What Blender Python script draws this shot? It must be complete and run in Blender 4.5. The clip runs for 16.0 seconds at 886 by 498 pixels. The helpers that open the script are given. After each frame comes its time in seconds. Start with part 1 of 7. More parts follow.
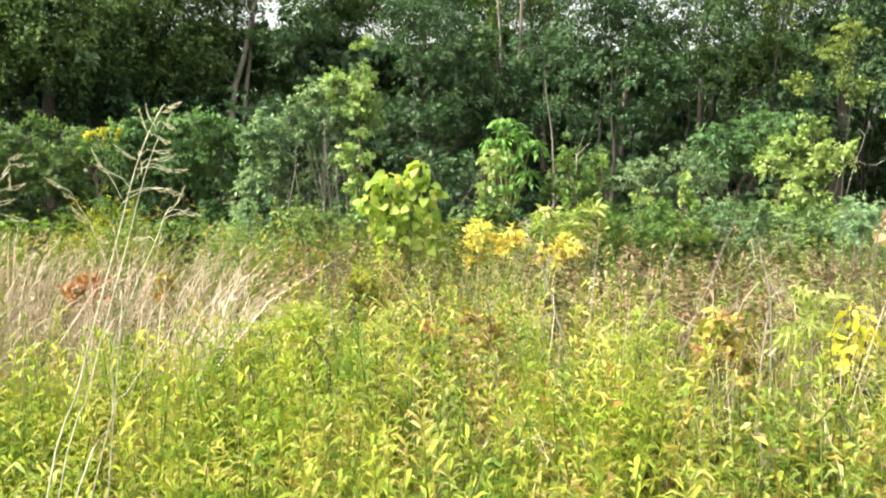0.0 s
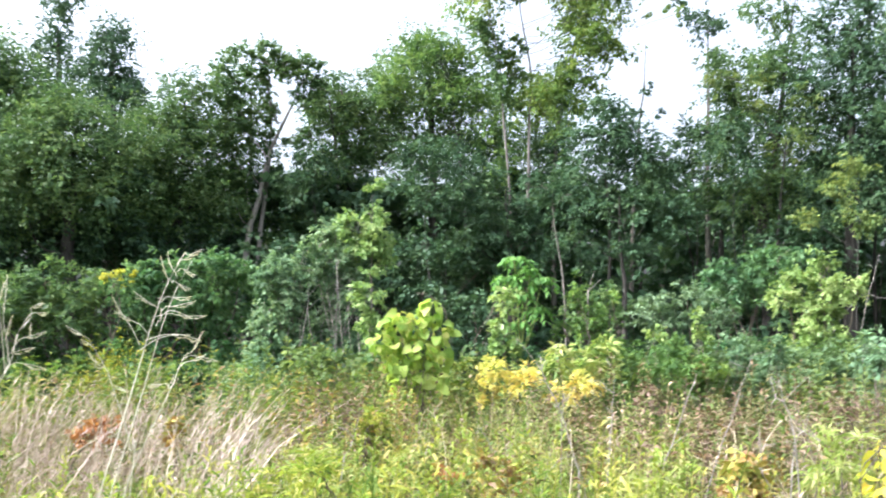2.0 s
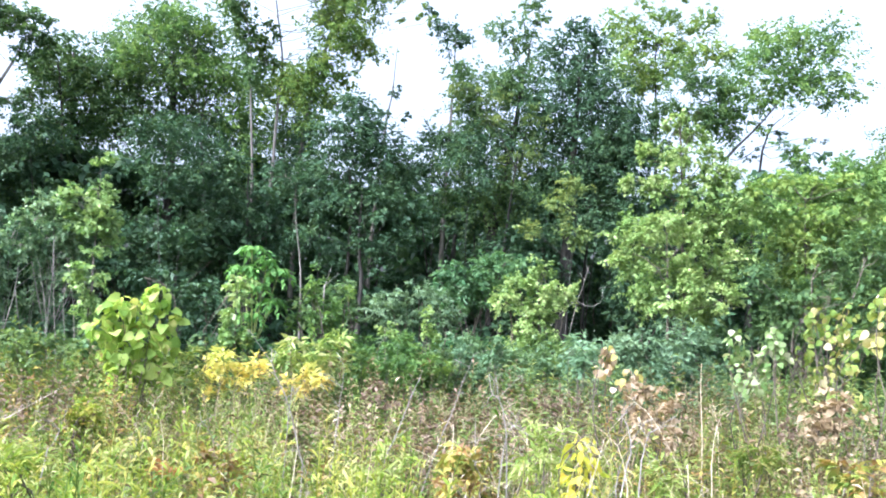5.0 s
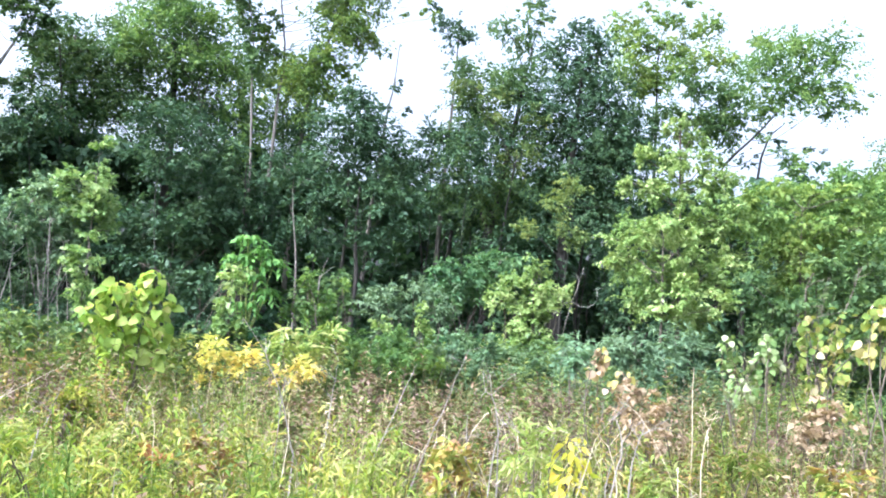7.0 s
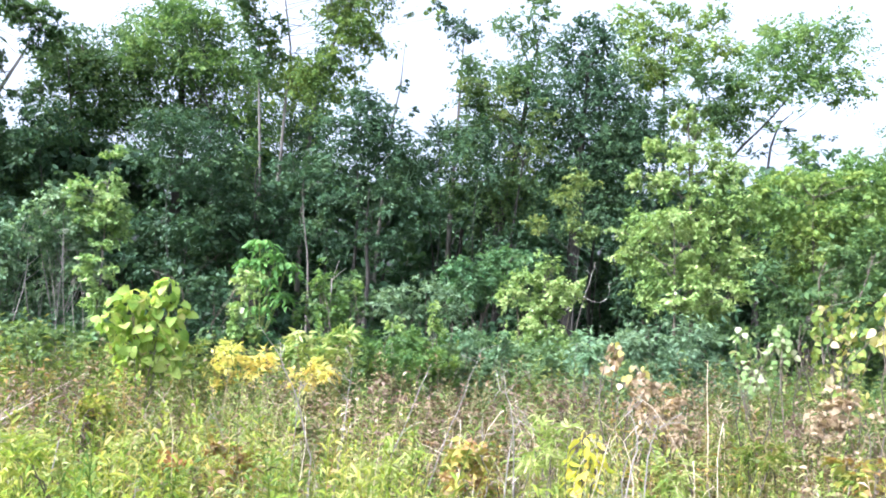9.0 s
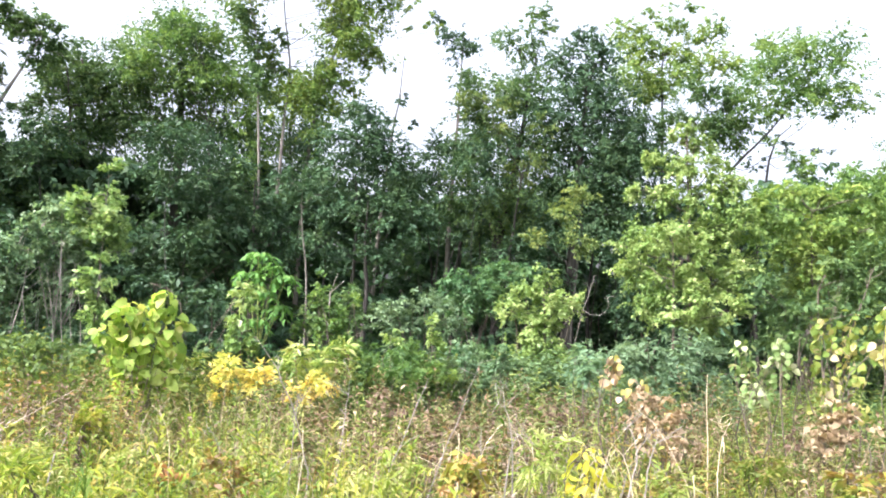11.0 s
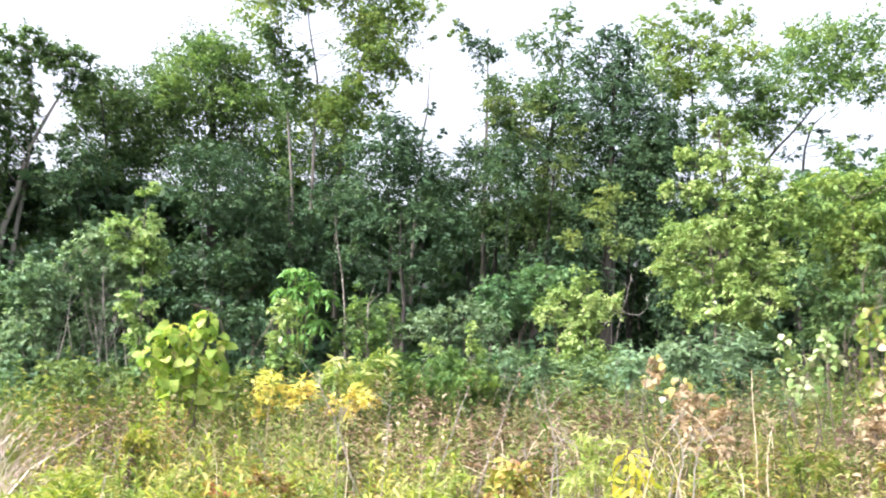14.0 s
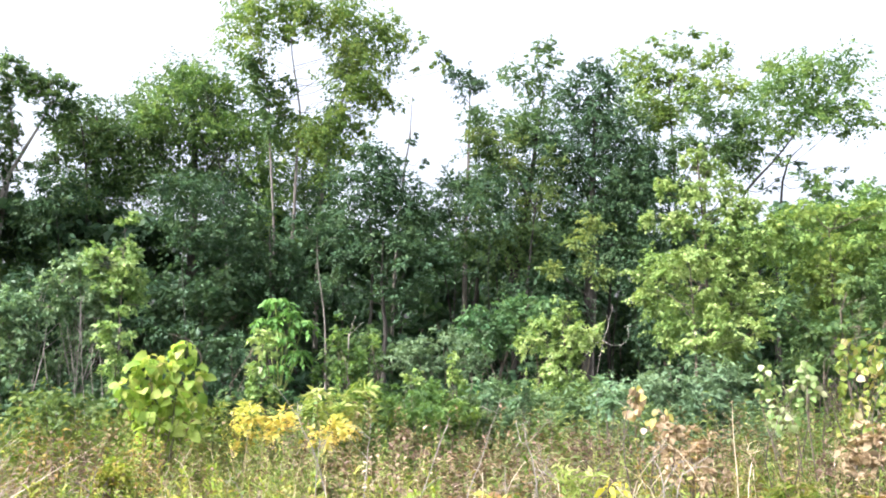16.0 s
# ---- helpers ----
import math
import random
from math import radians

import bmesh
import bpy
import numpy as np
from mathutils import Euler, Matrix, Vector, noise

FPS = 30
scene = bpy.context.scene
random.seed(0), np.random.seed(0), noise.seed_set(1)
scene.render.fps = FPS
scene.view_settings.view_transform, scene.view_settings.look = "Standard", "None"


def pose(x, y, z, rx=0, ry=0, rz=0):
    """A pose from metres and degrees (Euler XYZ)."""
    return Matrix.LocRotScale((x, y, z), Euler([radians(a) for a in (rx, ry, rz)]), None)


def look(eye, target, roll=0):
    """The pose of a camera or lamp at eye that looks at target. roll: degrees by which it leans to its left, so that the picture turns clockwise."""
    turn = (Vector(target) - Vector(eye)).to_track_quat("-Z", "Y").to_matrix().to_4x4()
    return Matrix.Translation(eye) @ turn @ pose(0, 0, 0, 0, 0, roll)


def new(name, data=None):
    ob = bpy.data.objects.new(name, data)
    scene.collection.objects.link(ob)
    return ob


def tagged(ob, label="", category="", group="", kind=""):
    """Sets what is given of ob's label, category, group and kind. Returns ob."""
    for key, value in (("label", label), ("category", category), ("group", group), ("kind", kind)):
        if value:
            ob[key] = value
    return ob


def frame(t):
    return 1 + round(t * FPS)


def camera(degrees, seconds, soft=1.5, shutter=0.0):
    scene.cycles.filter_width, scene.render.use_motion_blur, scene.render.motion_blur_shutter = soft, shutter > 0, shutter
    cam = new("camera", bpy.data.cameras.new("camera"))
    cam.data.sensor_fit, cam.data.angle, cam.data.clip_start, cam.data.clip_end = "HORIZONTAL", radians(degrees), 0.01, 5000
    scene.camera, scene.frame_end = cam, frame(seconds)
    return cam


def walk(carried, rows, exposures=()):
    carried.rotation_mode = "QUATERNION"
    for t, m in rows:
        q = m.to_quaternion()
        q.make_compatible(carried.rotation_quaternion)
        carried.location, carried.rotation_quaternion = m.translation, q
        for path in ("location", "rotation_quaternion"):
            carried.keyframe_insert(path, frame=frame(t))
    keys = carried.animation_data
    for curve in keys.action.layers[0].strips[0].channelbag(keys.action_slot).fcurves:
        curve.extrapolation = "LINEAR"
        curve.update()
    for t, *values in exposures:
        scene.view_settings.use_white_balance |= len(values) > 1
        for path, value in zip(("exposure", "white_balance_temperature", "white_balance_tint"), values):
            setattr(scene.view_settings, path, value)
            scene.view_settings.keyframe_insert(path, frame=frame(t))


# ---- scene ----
cam = camera(54.9, 16.0, soft=1.9, shutter=0.5)
PATH = [
    (0.0, pose(0.000, 0.000, 1.600, 85.00, -0.00, 0.00)),
    (0.5, pose(0.004, 0.004, 1.601, 87.58, 0.52, 0.42)),
    (1.0, pose(-0.007, -0.001, 1.607, 90.17, 1.16, 1.34)),
    (1.5, pose(0.001, 0.002, 1.610, 92.74, 1.28, 2.13)),
    (2.0, pose(-0.013, -0.004, 1.615, 94.16, 0.59, 0.72)),
    (2.5, pose(-0.013, 0.000, 1.613, 94.48, -1.13, -3.78)),
    (3.0, pose(-0.003, 0.013, 1.611, 94.58, -1.27, -9.02)),
    (3.5, pose(-0.000, 0.010, 1.612, 94.34, -1.34, -11.39)),
    (4.0, pose(-0.013, 0.004, 1.616, 94.52, -1.44, -13.80)),
    (4.5, pose(-0.006, 0.012, 1.614, 94.12, -1.85, -16.24)),
    (4.7, pose(-0.006, 0.012, 1.614, 94.03, -1.86, -16.65)),
    (7.0, pose(-0.018, 0.016, 1.610, 93.74, -4.12, -17.31)),
    (7.5, pose(-0.012, 0.022, 1.611, 93.79, -3.50, -17.05)),
    (8.0, pose(-0.016, 0.007, 1.614, 93.95, -3.39, -16.80)),
    (8.5, pose(0.001, 0.025, 1.610, 93.74, -2.67, -16.65)),
    (9.0, pose(-0.023, -0.007, 1.619, 93.58, -2.55, -16.46)),
    (9.2, pose(-0.000, 0.025, 1.616, 93.56, -2.23, -16.13)),
    (11.3, pose(-0.024, -0.006, 1.618, 94.53, -2.62, -16.57)),
    (11.5, pose(-0.028, -0.014, 1.619, 94.49, -2.20, -16.38)),
    (12.0, pose(-0.034, -0.023, 1.626, 94.58, -1.52, -15.78)),
    (12.5, pose(-0.021, -0.014, 1.621, 94.24, -1.04, -15.49)),
    (13.0, pose(-0.021, -0.008, 1.620, 94.25, -1.24, -15.35)),
    (13.5, pose(-0.018, -0.003, 1.620, 95.06, -1.21, -16.61)),
    (14.0, pose(-0.012, -0.004, 1.621, 94.90, 0.07, -13.94)),
    (14.5, pose(-0.008, -0.017, 1.627, 96.50, 1.05, -13.36)),
    (15.0, pose(-0.002, -0.001, 1.621, 96.68, 0.05, -14.00)),
    (15.5, pose(-0.002, -0.002, 1.620, 96.64, -0.65, -14.94)),
    (16.0, pose(-0.003, -0.001, 1.626, 96.91, 0.06, -15.15)),
]
EXPOSURES = [(0.0, 1.08, 7000, 3), (0.5, 1.08, 6800, 4), (1.0, 1.14, 6450, 7), (1.5, 1.17, 6000, 9), (2.5, 1.16, 5500, 12.5), (3.5, 1.16, 5250, 13), (9.0, 1.19, 5350, 15), (11.5, 1.18, 6000, 15.5), (14.0, 1.16, 6000, 15.5), (16.0, 1.12, 5950, 14)]
walk(cam, PATH, EXPOSURES)

# ---- light: hazy late-afternoon sky, one low sun ----
SUN_AZ, SUN_EL = -102.0, 48.0      # degrees from straight ahead (minus: towards the left), height
sky_world = bpy.data.worlds.new("sky")
scene.world = sky_world
sky_world.use_nodes = True
nt = sky_world.node_tree
sky = nt.nodes.new("ShaderNodeTexSky")
sky.sky_type = "NISHITA"
sky.sun_disc = False
sky.sun_elevation = radians(SUN_EL)
sky.sun_rotation = radians(SUN_AZ)
sky.air_density, sky.dust_density, sky.ozone_density = 1.0, 9.0, 0.2
haze = nt.nodes.new("ShaderNodeHueSaturation")      # thin white haze over the whole sky
haze.inputs["Saturation"].default_value, haze.inputs["Value"].default_value = 0.35, 2.0
nt.links.new(sky.outputs[0], haze.inputs["Color"])
nt.links.new(haze.outputs[0], nt.nodes["Background"].inputs[0])
nt.nodes["Background"].inputs[1].default_value = 0.15
sun = new("sun", bpy.data.lights.new("sun", "SUN"))
sun.data.energy, sun.data.angle, sun.data.color = 2.7, radians(0.6), (1.0, 0.93, 0.8)
sun_from = Vector((math.sin(radians(SUN_AZ)) * math.cos(radians(SUN_EL)),
                   math.cos(radians(SUN_AZ)) * math.cos(radians(SUN_EL)), math.sin(radians(SUN_EL))))
sun.matrix_world = look(sun_from * 60, (0, 0, 0))

# ---- materials ----


def leaf_mat(name, stops, through_light=0.4, rough=0.45, per_object=False, drift=(1.3, 1.6)):
    """Foliage: a colour for each leaf out of stops [(place, rgb)], slow drifts of tone, blotches, light shining through."""
    m = bpy.data.materials.new(name)
    m.use_nodes = True
    n, ln = m.node_tree.nodes, m.node_tree.links
    bsdf, out = n["Principled BSDF"], n["Material Output"]
    if per_object:
        rnd = n.new("ShaderNodeObjectInfo").outputs["Random"]
    else:
        rnd = n.new("ShaderNodeNewGeometry").outputs["Random Per Island"]
    co = n.new("ShaderNodeTexCoord").outputs["Object"]
    big = n.new("ShaderNodeTexNoise")
    big.inputs["Scale"].default_value, big.inputs["Detail"].default_value = drift[0], 2
    fine = n.new("ShaderNodeTexNoise")
    fine.inputs["Scale"].default_value, fine.inputs["Detail"].default_value = 60, 2
    for tex in (big, fine):
        ln.new(co, tex.inputs["Vector"])
    mix = n.new("ShaderNodeMath")
    mix.operation, mix.inputs[1].default_value = "MULTIPLY_ADD", 0.3 if per_object else drift[1]
    ln.new(big.outputs["Fac"], mix.inputs[0])
    off = n.new("ShaderNodeMath")
    off.operation, off.inputs[1].default_value, off.inputs[2].default_value = "MULTIPLY_ADD", 0.95 if per_object else 0.55, -0.15 if per_object else 0.24 - drift[1] / 2
    ln.new(rnd, off.inputs[0])
    ln.new(off.outputs[0], mix.inputs[2])
    ramp = n.new("ShaderNodeValToRGB")
    cr = ramp.color_ramp
    cr.elements[0].position, cr.elements[0].color = stops[0][0], (*stops[0][1], 1)
    cr.elements[1].position, cr.elements[1].color = stops[-1][0], (*stops[-1][1], 1)
    for p, c in stops[1:-1]:
        cr.elements.new(p).color = (*c, 1)
    ln.new(mix.outputs[0], ramp.inputs[0])
    tone = n.new("ShaderNodeMixRGB")
    tone.blend_type, tone.inputs[0].default_value = "OVERLAY", 0.35
    ln.new(ramp.outputs[0], tone.inputs[1])
    ln.new(fine.outputs["Fac"], tone.inputs[2])
    ln.new(tone.outputs[0], bsdf.inputs["Base Color"])
    bsdf.inputs["Roughness"].default_value = rough
    bsdf.inputs["Specular IOR Level"].default_value = 0.13
    tr = n.new("ShaderNodeBsdfTranslucent")
    warm = n.new("ShaderNodeMixRGB")
    warm.blend_type, warm.inputs[0].default_value, warm.inputs[2].default_value = "MULTIPLY", 1.0, (1.2, 1.2, 0.7, 1)
    ln.new(tone.outputs[0], warm.inputs[1])
    ln.new(warm.outputs[0], tr.inputs["Color"])
    sh = n.new("ShaderNodeMixShader")
    sh.inputs[0].default_value = through_light
    ln.new(bsdf.outputs[0], sh.inputs[1])
    ln.new(tr.outputs[0], sh.inputs[2])
    ln.new(sh.outputs[0], out.inputs[0])
    return m


def rough_mat(name, a, b, scale=6.0, stretch=(1, 1, 1), rough=0.9, bump=0.4):
    """Bark, earth, dry stalks: two colours, grain at two scales, relief."""
    m = bpy.data.materials.new(name)
    m.use_nodes = True
    n, ln = m.node_tree.nodes, m.node_tree.links
    bsdf = n["Principled BSDF"]
    mp = n.new("ShaderNodeMapping")
    mp.inputs["Scale"].default_value = stretch
    ln.new(n.new("ShaderNodeTexCoord").outputs["Object"], mp.inputs[0])
    t1, t2 = n.new("ShaderNodeTexNoise"), n.new("ShaderNodeTexNoise")
    t1.inputs["Scale"].default_value, t1.inputs["Detail"].default_value = scale, 6
    t2.inputs["Scale"].default_value, t2.inputs["Detail"].default_value = scale * 6, 4
    for t in (t1, t2):
        ln.new(mp.outputs[0], t.inputs["Vector"])
    add = n.new("ShaderNodeMath")
    add.operation, add.inputs[1].default_value = "MULTIPLY_ADD", 0.5
    ln.new(t2.outputs["Fac"], add.inputs[0])
    half = n.new("ShaderNodeMath")
    half.operation, half.inputs[1].default_value = "MULTIPLY", 0.5
    ln.new(t1.outputs["Fac"], half.inputs[0])
    ln.new(half.outputs[0], add.inputs[2])
    ramp = n.new("ShaderNodeValToRGB")
    ramp.color_ramp.elements[0].position, ramp.color_ramp.elements[0].color = 0.36, (*a, 1)
    ramp.color_ramp.elements[1].position, ramp.color_ramp.elements[1].color = 0.64, (*b, 1)
    ln.new(add.outputs[0], ramp.inputs[0])
    ln.new(ramp.outputs[0], bsdf.inputs["Base Color"])
    bsdf.inputs["Roughness"].default_value = rough
    bp = n.new("ShaderNodeBump")
    bp.inputs["Strength"].default_value, bp.inputs["Distance"].default_value = bump, 0.02
    ln.new(add.outputs[0], bp.inputs["Height"])
    ln.new(bp.outputs[0], bsdf.inputs["Normal"])
    return m


EARTH = rough_mat("earth_and_litter", (0.022, 0.028, 0.01), (0.055, 0.052, 0.022), 2.0)
BARK = rough_mat("grey_bark", (0.07, 0.06, 0.05), (0.2, 0.18, 0.15), 5, (1, 1, 0.2))
BARK_DARK = rough_mat("dark_bark", (0.022, 0.019, 0.016), (0.062, 0.054, 0.044), 5, (1, 1, 0.2))
BARK_PALE = rough_mat("pale_dead_wood", (0.16, 0.14, 0.12), (0.36, 0.32, 0.28), 6, (1, 1, 0.25))
TWIG = rough_mat("brown_twig", (0.06, 0.048, 0.036), (0.15, 0.12, 0.09), 9, (1, 1, 0.3))
STRAW = rough_mat("straw", (0.42, 0.33, 0.2), (0.68, 0.58, 0.42), 14, (1, 1, 0.2), 0.6, 0.1)
STALK = rough_mat("grey_straw_stalk", (0.3, 0.28, 0.2), (0.55, 0.52, 0.4), 14, (1, 1, 0.2), 0.6, 0.1)
GREENSTEM = rough_mat("green_stem", (0.1, 0.16, 0.03), (0.24, 0.26, 0.07), 9, (1, 1, 0.3), 0.6, 0.1)
# Dark green leaves; shade inside the wood is put into this colour too.
L_DARK = leaf_mat("dark_and_shaded_green_leaves", [(0.1, (0.036, 0.07, 0.04)), (0.5, (0.05, 0.098, 0.048)), (0.9, (0.08, 0.13, 0.056))], 0.28)
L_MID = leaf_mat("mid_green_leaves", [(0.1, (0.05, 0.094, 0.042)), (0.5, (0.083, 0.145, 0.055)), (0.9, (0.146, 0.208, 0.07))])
L_GREEN = leaf_mat("fresh_green_leaves", [(0.1, (0.045, 0.11, 0.048)), (0.5, (0.08, 0.155, 0.064)), (0.9, (0.135, 0.215, 0.085))])
L_SAGE = leaf_mat("sage_green_leaves", [(0.1, (0.08, 0.145, 0.08)), (0.5, (0.135, 0.22, 0.115)), (0.9, (0.25, 0.33, 0.19))], 0.35)
# Lighter green for bright-leaved plants; sunlight on crowns is put into it too.
L_SUNNY = leaf_mat("bright_and_sunlit_green_leaves", [(0.1, (0.055, 0.11, 0.035)), (0.5, (0.105, 0.185, 0.05)), (0.9, (0.2, 0.28, 0.075))])
L_LIGHT = leaf_mat("light_green_leaves", [(0.1, (0.085, 0.15, 0.045)), (0.5, (0.155, 0.235, 0.06)), (0.9, (0.27, 0.34, 0.085))])
L_OLIVE = leaf_mat("olive_yellow_leaves", [(0.1, (0.075, 0.125, 0.045)), (0.5, (0.135, 0.19, 0.06)), (0.9, (0.24, 0.28, 0.085))])
L_BLUE = leaf_mat("blue_green_leaves", [(0.1, (0.07, 0.12, 0.07)), (0.5, (0.115, 0.18, 0.095)), (0.9, (0.18, 0.25, 0.135))], 0.3)
L_GREY = leaf_mat("grey_green_leaves", [(0.1, (0.07, 0.125, 0.06)), (0.5, (0.125, 0.19, 0.085)), (0.9, (0.22, 0.28, 0.13))], 0.3)
L_PALE = leaf_mat("pale_yellow_green_leaves", [(0.1, (0.11, 0.185, 0.055)), (0.5, (0.195, 0.285, 0.085)), (0.9, (0.34, 0.4, 0.16))], 0.35, 0.3)
L_BLOOM = leaf_mat("yellow_blossom", [(0.1, (0.2, 0.25, 0.03)), (0.5, (0.36, 0.36, 0.04)), (0.9, (0.5, 0.44, 0.06))], 0.3, 0.6)
L_YOUNG = leaf_mat("pale_green_poplar_leaves", [(0.1, (0.1, 0.175, 0.07)), (0.5, (0.18, 0.28, 0.09)), (0.9, (0.33, 0.41, 0.17))], 0.35, 0.35)
L_YELLOW = leaf_mat("yellow_leaves", [(0.1, (0.36, 0.4, 0.09)), (0.35, (0.58, 0.53, 0.14)), (0.6, (0.68, 0.56, 0.17)), (0.9, (0.66, 0.44, 0.14))])
L_BROWN = leaf_mat("withered_brown_leaves", [(0.1, (0.1, 0.11, 0.04)), (0.35, (0.18, 0.115, 0.075)), (0.55, (0.09, 0.14, 0.035)), (0.75, (0.16, 0.145, 0.065)), (1.0, (0.25, 0.175, 0.12))], 0.2, 0.7, drift=(2.8, 2.3))
L_BEIGE = leaf_mat("beige_dry_leaves", [(0.1, (0.2, 0.14, 0.08)), (0.5, (0.34, 0.26, 0.17)), (0.9, (0.54, 0.42, 0.31))], 0.3, 0.6)
L_MAUVE = leaf_mat("mauve_withered_leaves", [(0.1, (0.095, 0.075, 0.05)), (0.5, (0.17, 0.12, 0.09)), (0.9, (0.27, 0.19, 0.145))], 0.2, 0.7)
L_AUTUMN = leaf_mat("turning_weed_leaves", [(0.05, (0.1, 0.16, 0.03)), (0.3, (0.2, 0.23, 0.04)), (0.5, (0.33, 0.27, 0.07)), (0.7, (0.28, 0.16, 0.06)), (0.85, (0.17, 0.1, 0.05)), (1.0, (0.33, 0.24, 0.14))], 0.3, drift=(2.8, 2.3))
L_RED = leaf_mat("red_brown_leaves", [(0.1, (0.19, 0.08, 0.035)), (0.5, (0.33, 0.145, 0.055)), (0.9, (0.42, 0.24, 0.1))], 0.35, 0.5)
L_GOLD = leaf_mat("yellow_green_forb_leaves", [(0.05, (0.07, 0.13, 0.02)), (0.4, (0.185, 0.255, 0.035)), (0.7, (0.3, 0.32, 0.05)), (0.95, (0.44, 0.38, 0.15))], 0.45, drift=(2.8, 2.3))
L_FORB = leaf_mat("green_forb_leaves", [(0.05, (0.055, 0.1, 0.015)), (0.45, (0.12, 0.17, 0.025)), (0.75, (0.18, 0.195, 0.045)), (0.95, (0.26, 0.2, 0.09))], 0.4, drift=(2.8, 2.3))
L_GRASS = leaf_mat("green_grass", [(0.1, (0.1, 0.17, 0.02)), (0.5, (0.185, 0.25, 0.035)), (0.9, (0.38, 0.34, 0.14))], 0.4, drift=(2.8, 2.3))
L_SEED = leaf_mat("grey_straw_seed_heads", [(0.1, (0.3, 0.28, 0.2)), (0.5, (0.46, 0.43, 0.33)), (0.9, (0.66, 0.62, 0.5))], 0.25, 0.6)
L_STRAW = leaf_mat("pale_dry_grass", [(0.1, (0.23, 0.175, 0.135)), (0.5, (0.37, 0.29, 0.25)), (0.9, (0.56, 0.47, 0.4))], 0.12, 0.6)
L_BIG = leaf_mat("large_yellow_green_leaf", [(0.0, (0.2, 0.32, 0.06)), (0.6, (0.33, 0.43, 0.1)), (0.88, (0.42, 0.46, 0.14)), (0.95, (0.42, 0.32, 0.13)), (1.0, (0.3, 0.2, 0.1))], 0.5, 0.5, True)
L_POPLAR = leaf_mat("round_poplar_leaf", [(0.0, (0.12, 0.19, 0.04)), (0.45, (0.22, 0.27, 0.06)), (0.75, (0.36, 0.33, 0.11)), (1.0, (0.5, 0.42, 0.3))], 0.35, 0.6, True)
L_POPPALE = leaf_mat("round_whitish_green_leaf", [(0.0, (0.12, 0.2, 0.06)), (0.45, (0.2, 0.27, 0.1)), (0.75, (0.29, 0.34, 0.18)), (1.0, (0.38, 0.36, 0.25))], 0.35, 0.5, True)
L_POPDRY = leaf_mat("round_dry_leaf", [(0.0, (0.42, 0.4, 0.1)), (0.4, (0.38, 0.28, 0.17)), (1.0, (0.43, 0.33, 0.27))], 0.3, 0.6, True)
L_SHOOT = leaf_mat("light_green_shoot_leaves", [(0.05, (0.1, 0.17, 0.035)), (0.5, (0.23, 0.29, 0.07)), (0.95, (0.39, 0.39, 0.17))], 0.4, drift=(2.8, 2.3))
L_BIGYELLOW = leaf_mat("large_yellow_leaf", [(0.0, (0.42, 0.48, 0.05)), (0.5, (0.6, 0.55, 0.07)), (1.0, (0.68, 0.5, 0.1))], 0.45, 0.4, True)

# ---- building helpers ----
RNG = np.random.default_rng(7)


def mesh(name, verts, faces, mat):
    """A mesh out of an array of vertices and a list of face arrays (each of one corner count)."""
    me = bpy.data.meshes.new(name)
    v = np.asarray(verts, np.float32)
    me.vertices.add(len(v))
    me.vertices.foreach_set("co", v.ravel())
    idx = np.concatenate([np.asarray(f, np.int32).ravel() for f in faces])
    cnt = np.concatenate([np.full(len(f), np.asarray(f).shape[1], np.int32) for f in faces])
    me.loops.add(len(idx))
    me.loops.foreach_set("vertex_index", idx)
    me.polygons.add(len(cnt))
    me.polygons.foreach_set("loop_start", np.concatenate([[0], np.cumsum(cnt)[:-1]]).astype(np.int32))
    me.update(calc_edges=True)
    me.materials.append(mat)
    return me


def part(name, me, parent, label=""):
    ob = new(name, me)
    ob.parent = parent
    return tagged(ob, label)


def thing(name, base, label, category, group=""):
    ob = new(name)
    ob.location = base
    ob.empty_display_size = 0.2
    return tagged(ob, label, category, group)


def unit(a):
    return a / np.maximum(np.linalg.norm(a, axis=-1, keepdims=True), 1e-9)


def tube(points, radii, sides=7, wobble=0.0):
    """Vertices and quads of a tapered tube through points."""
    p = np.asarray(points, float)
    if wobble:
        p[1:-1] += RNG.normal(0, wobble, (len(p) - 2, 3))
    d = unit(np.gradient(p, axis=0))
    ref = np.where(np.abs(d[:, 2:3]) > 0.9, [[1.0, 0, 0]], [[0, 0, 1.0]])
    a = unit(np.cross(d, ref))
    b = np.cross(d, a)
    ang = np.arange(sides) / sides * 2 * math.pi
    r = np.asarray(radii, float)[:, None, None]
    v = p[:, None] + r * (np.cos(ang)[None, :, None] * a[:, None] + np.sin(ang)[None, :, None] * b[:, None])
    k, s = np.meshgrid(np.arange(len(p) - 1), np.arange(sides), indexing="ij")
    s2 = (s + 1) % sides
    f = np.stack([k * sides + s, k * sides + s2, (k + 1) * sides + s2, (k + 1) * sides + s], -1).reshape(-1, 4)
    return v.reshape(-1, 3), f


def join(pieces):
    vs, fs, n = [], [], 0
    for v, f in pieces:
        vs.append(v)
        fs.append(f + n)
        n += len(v)
    return np.concatenate(vs), [np.concatenate(fs)]


def bend(points, n):
    """n points along a smooth line through a few."""
    p = np.asarray(points, float)
    t = np.linspace(0, len(p) - 1, n)
    i = np.clip(t.astype(int), 0, len(p) - 2)
    u = (t - i)[:, None]
    m = np.gradient(p, axis=0)
    p0, p1, m0, m1 = p[i], p[i + 1], m[i], m[i + 1]
    return (2 * u**3 - 3 * u**2 + 1) * p0 + (u**3 - 2 * u**2 + u) * m0 + (3 * u**2 - 2 * u**3) * p1 + (u**3 - u**2) * m1


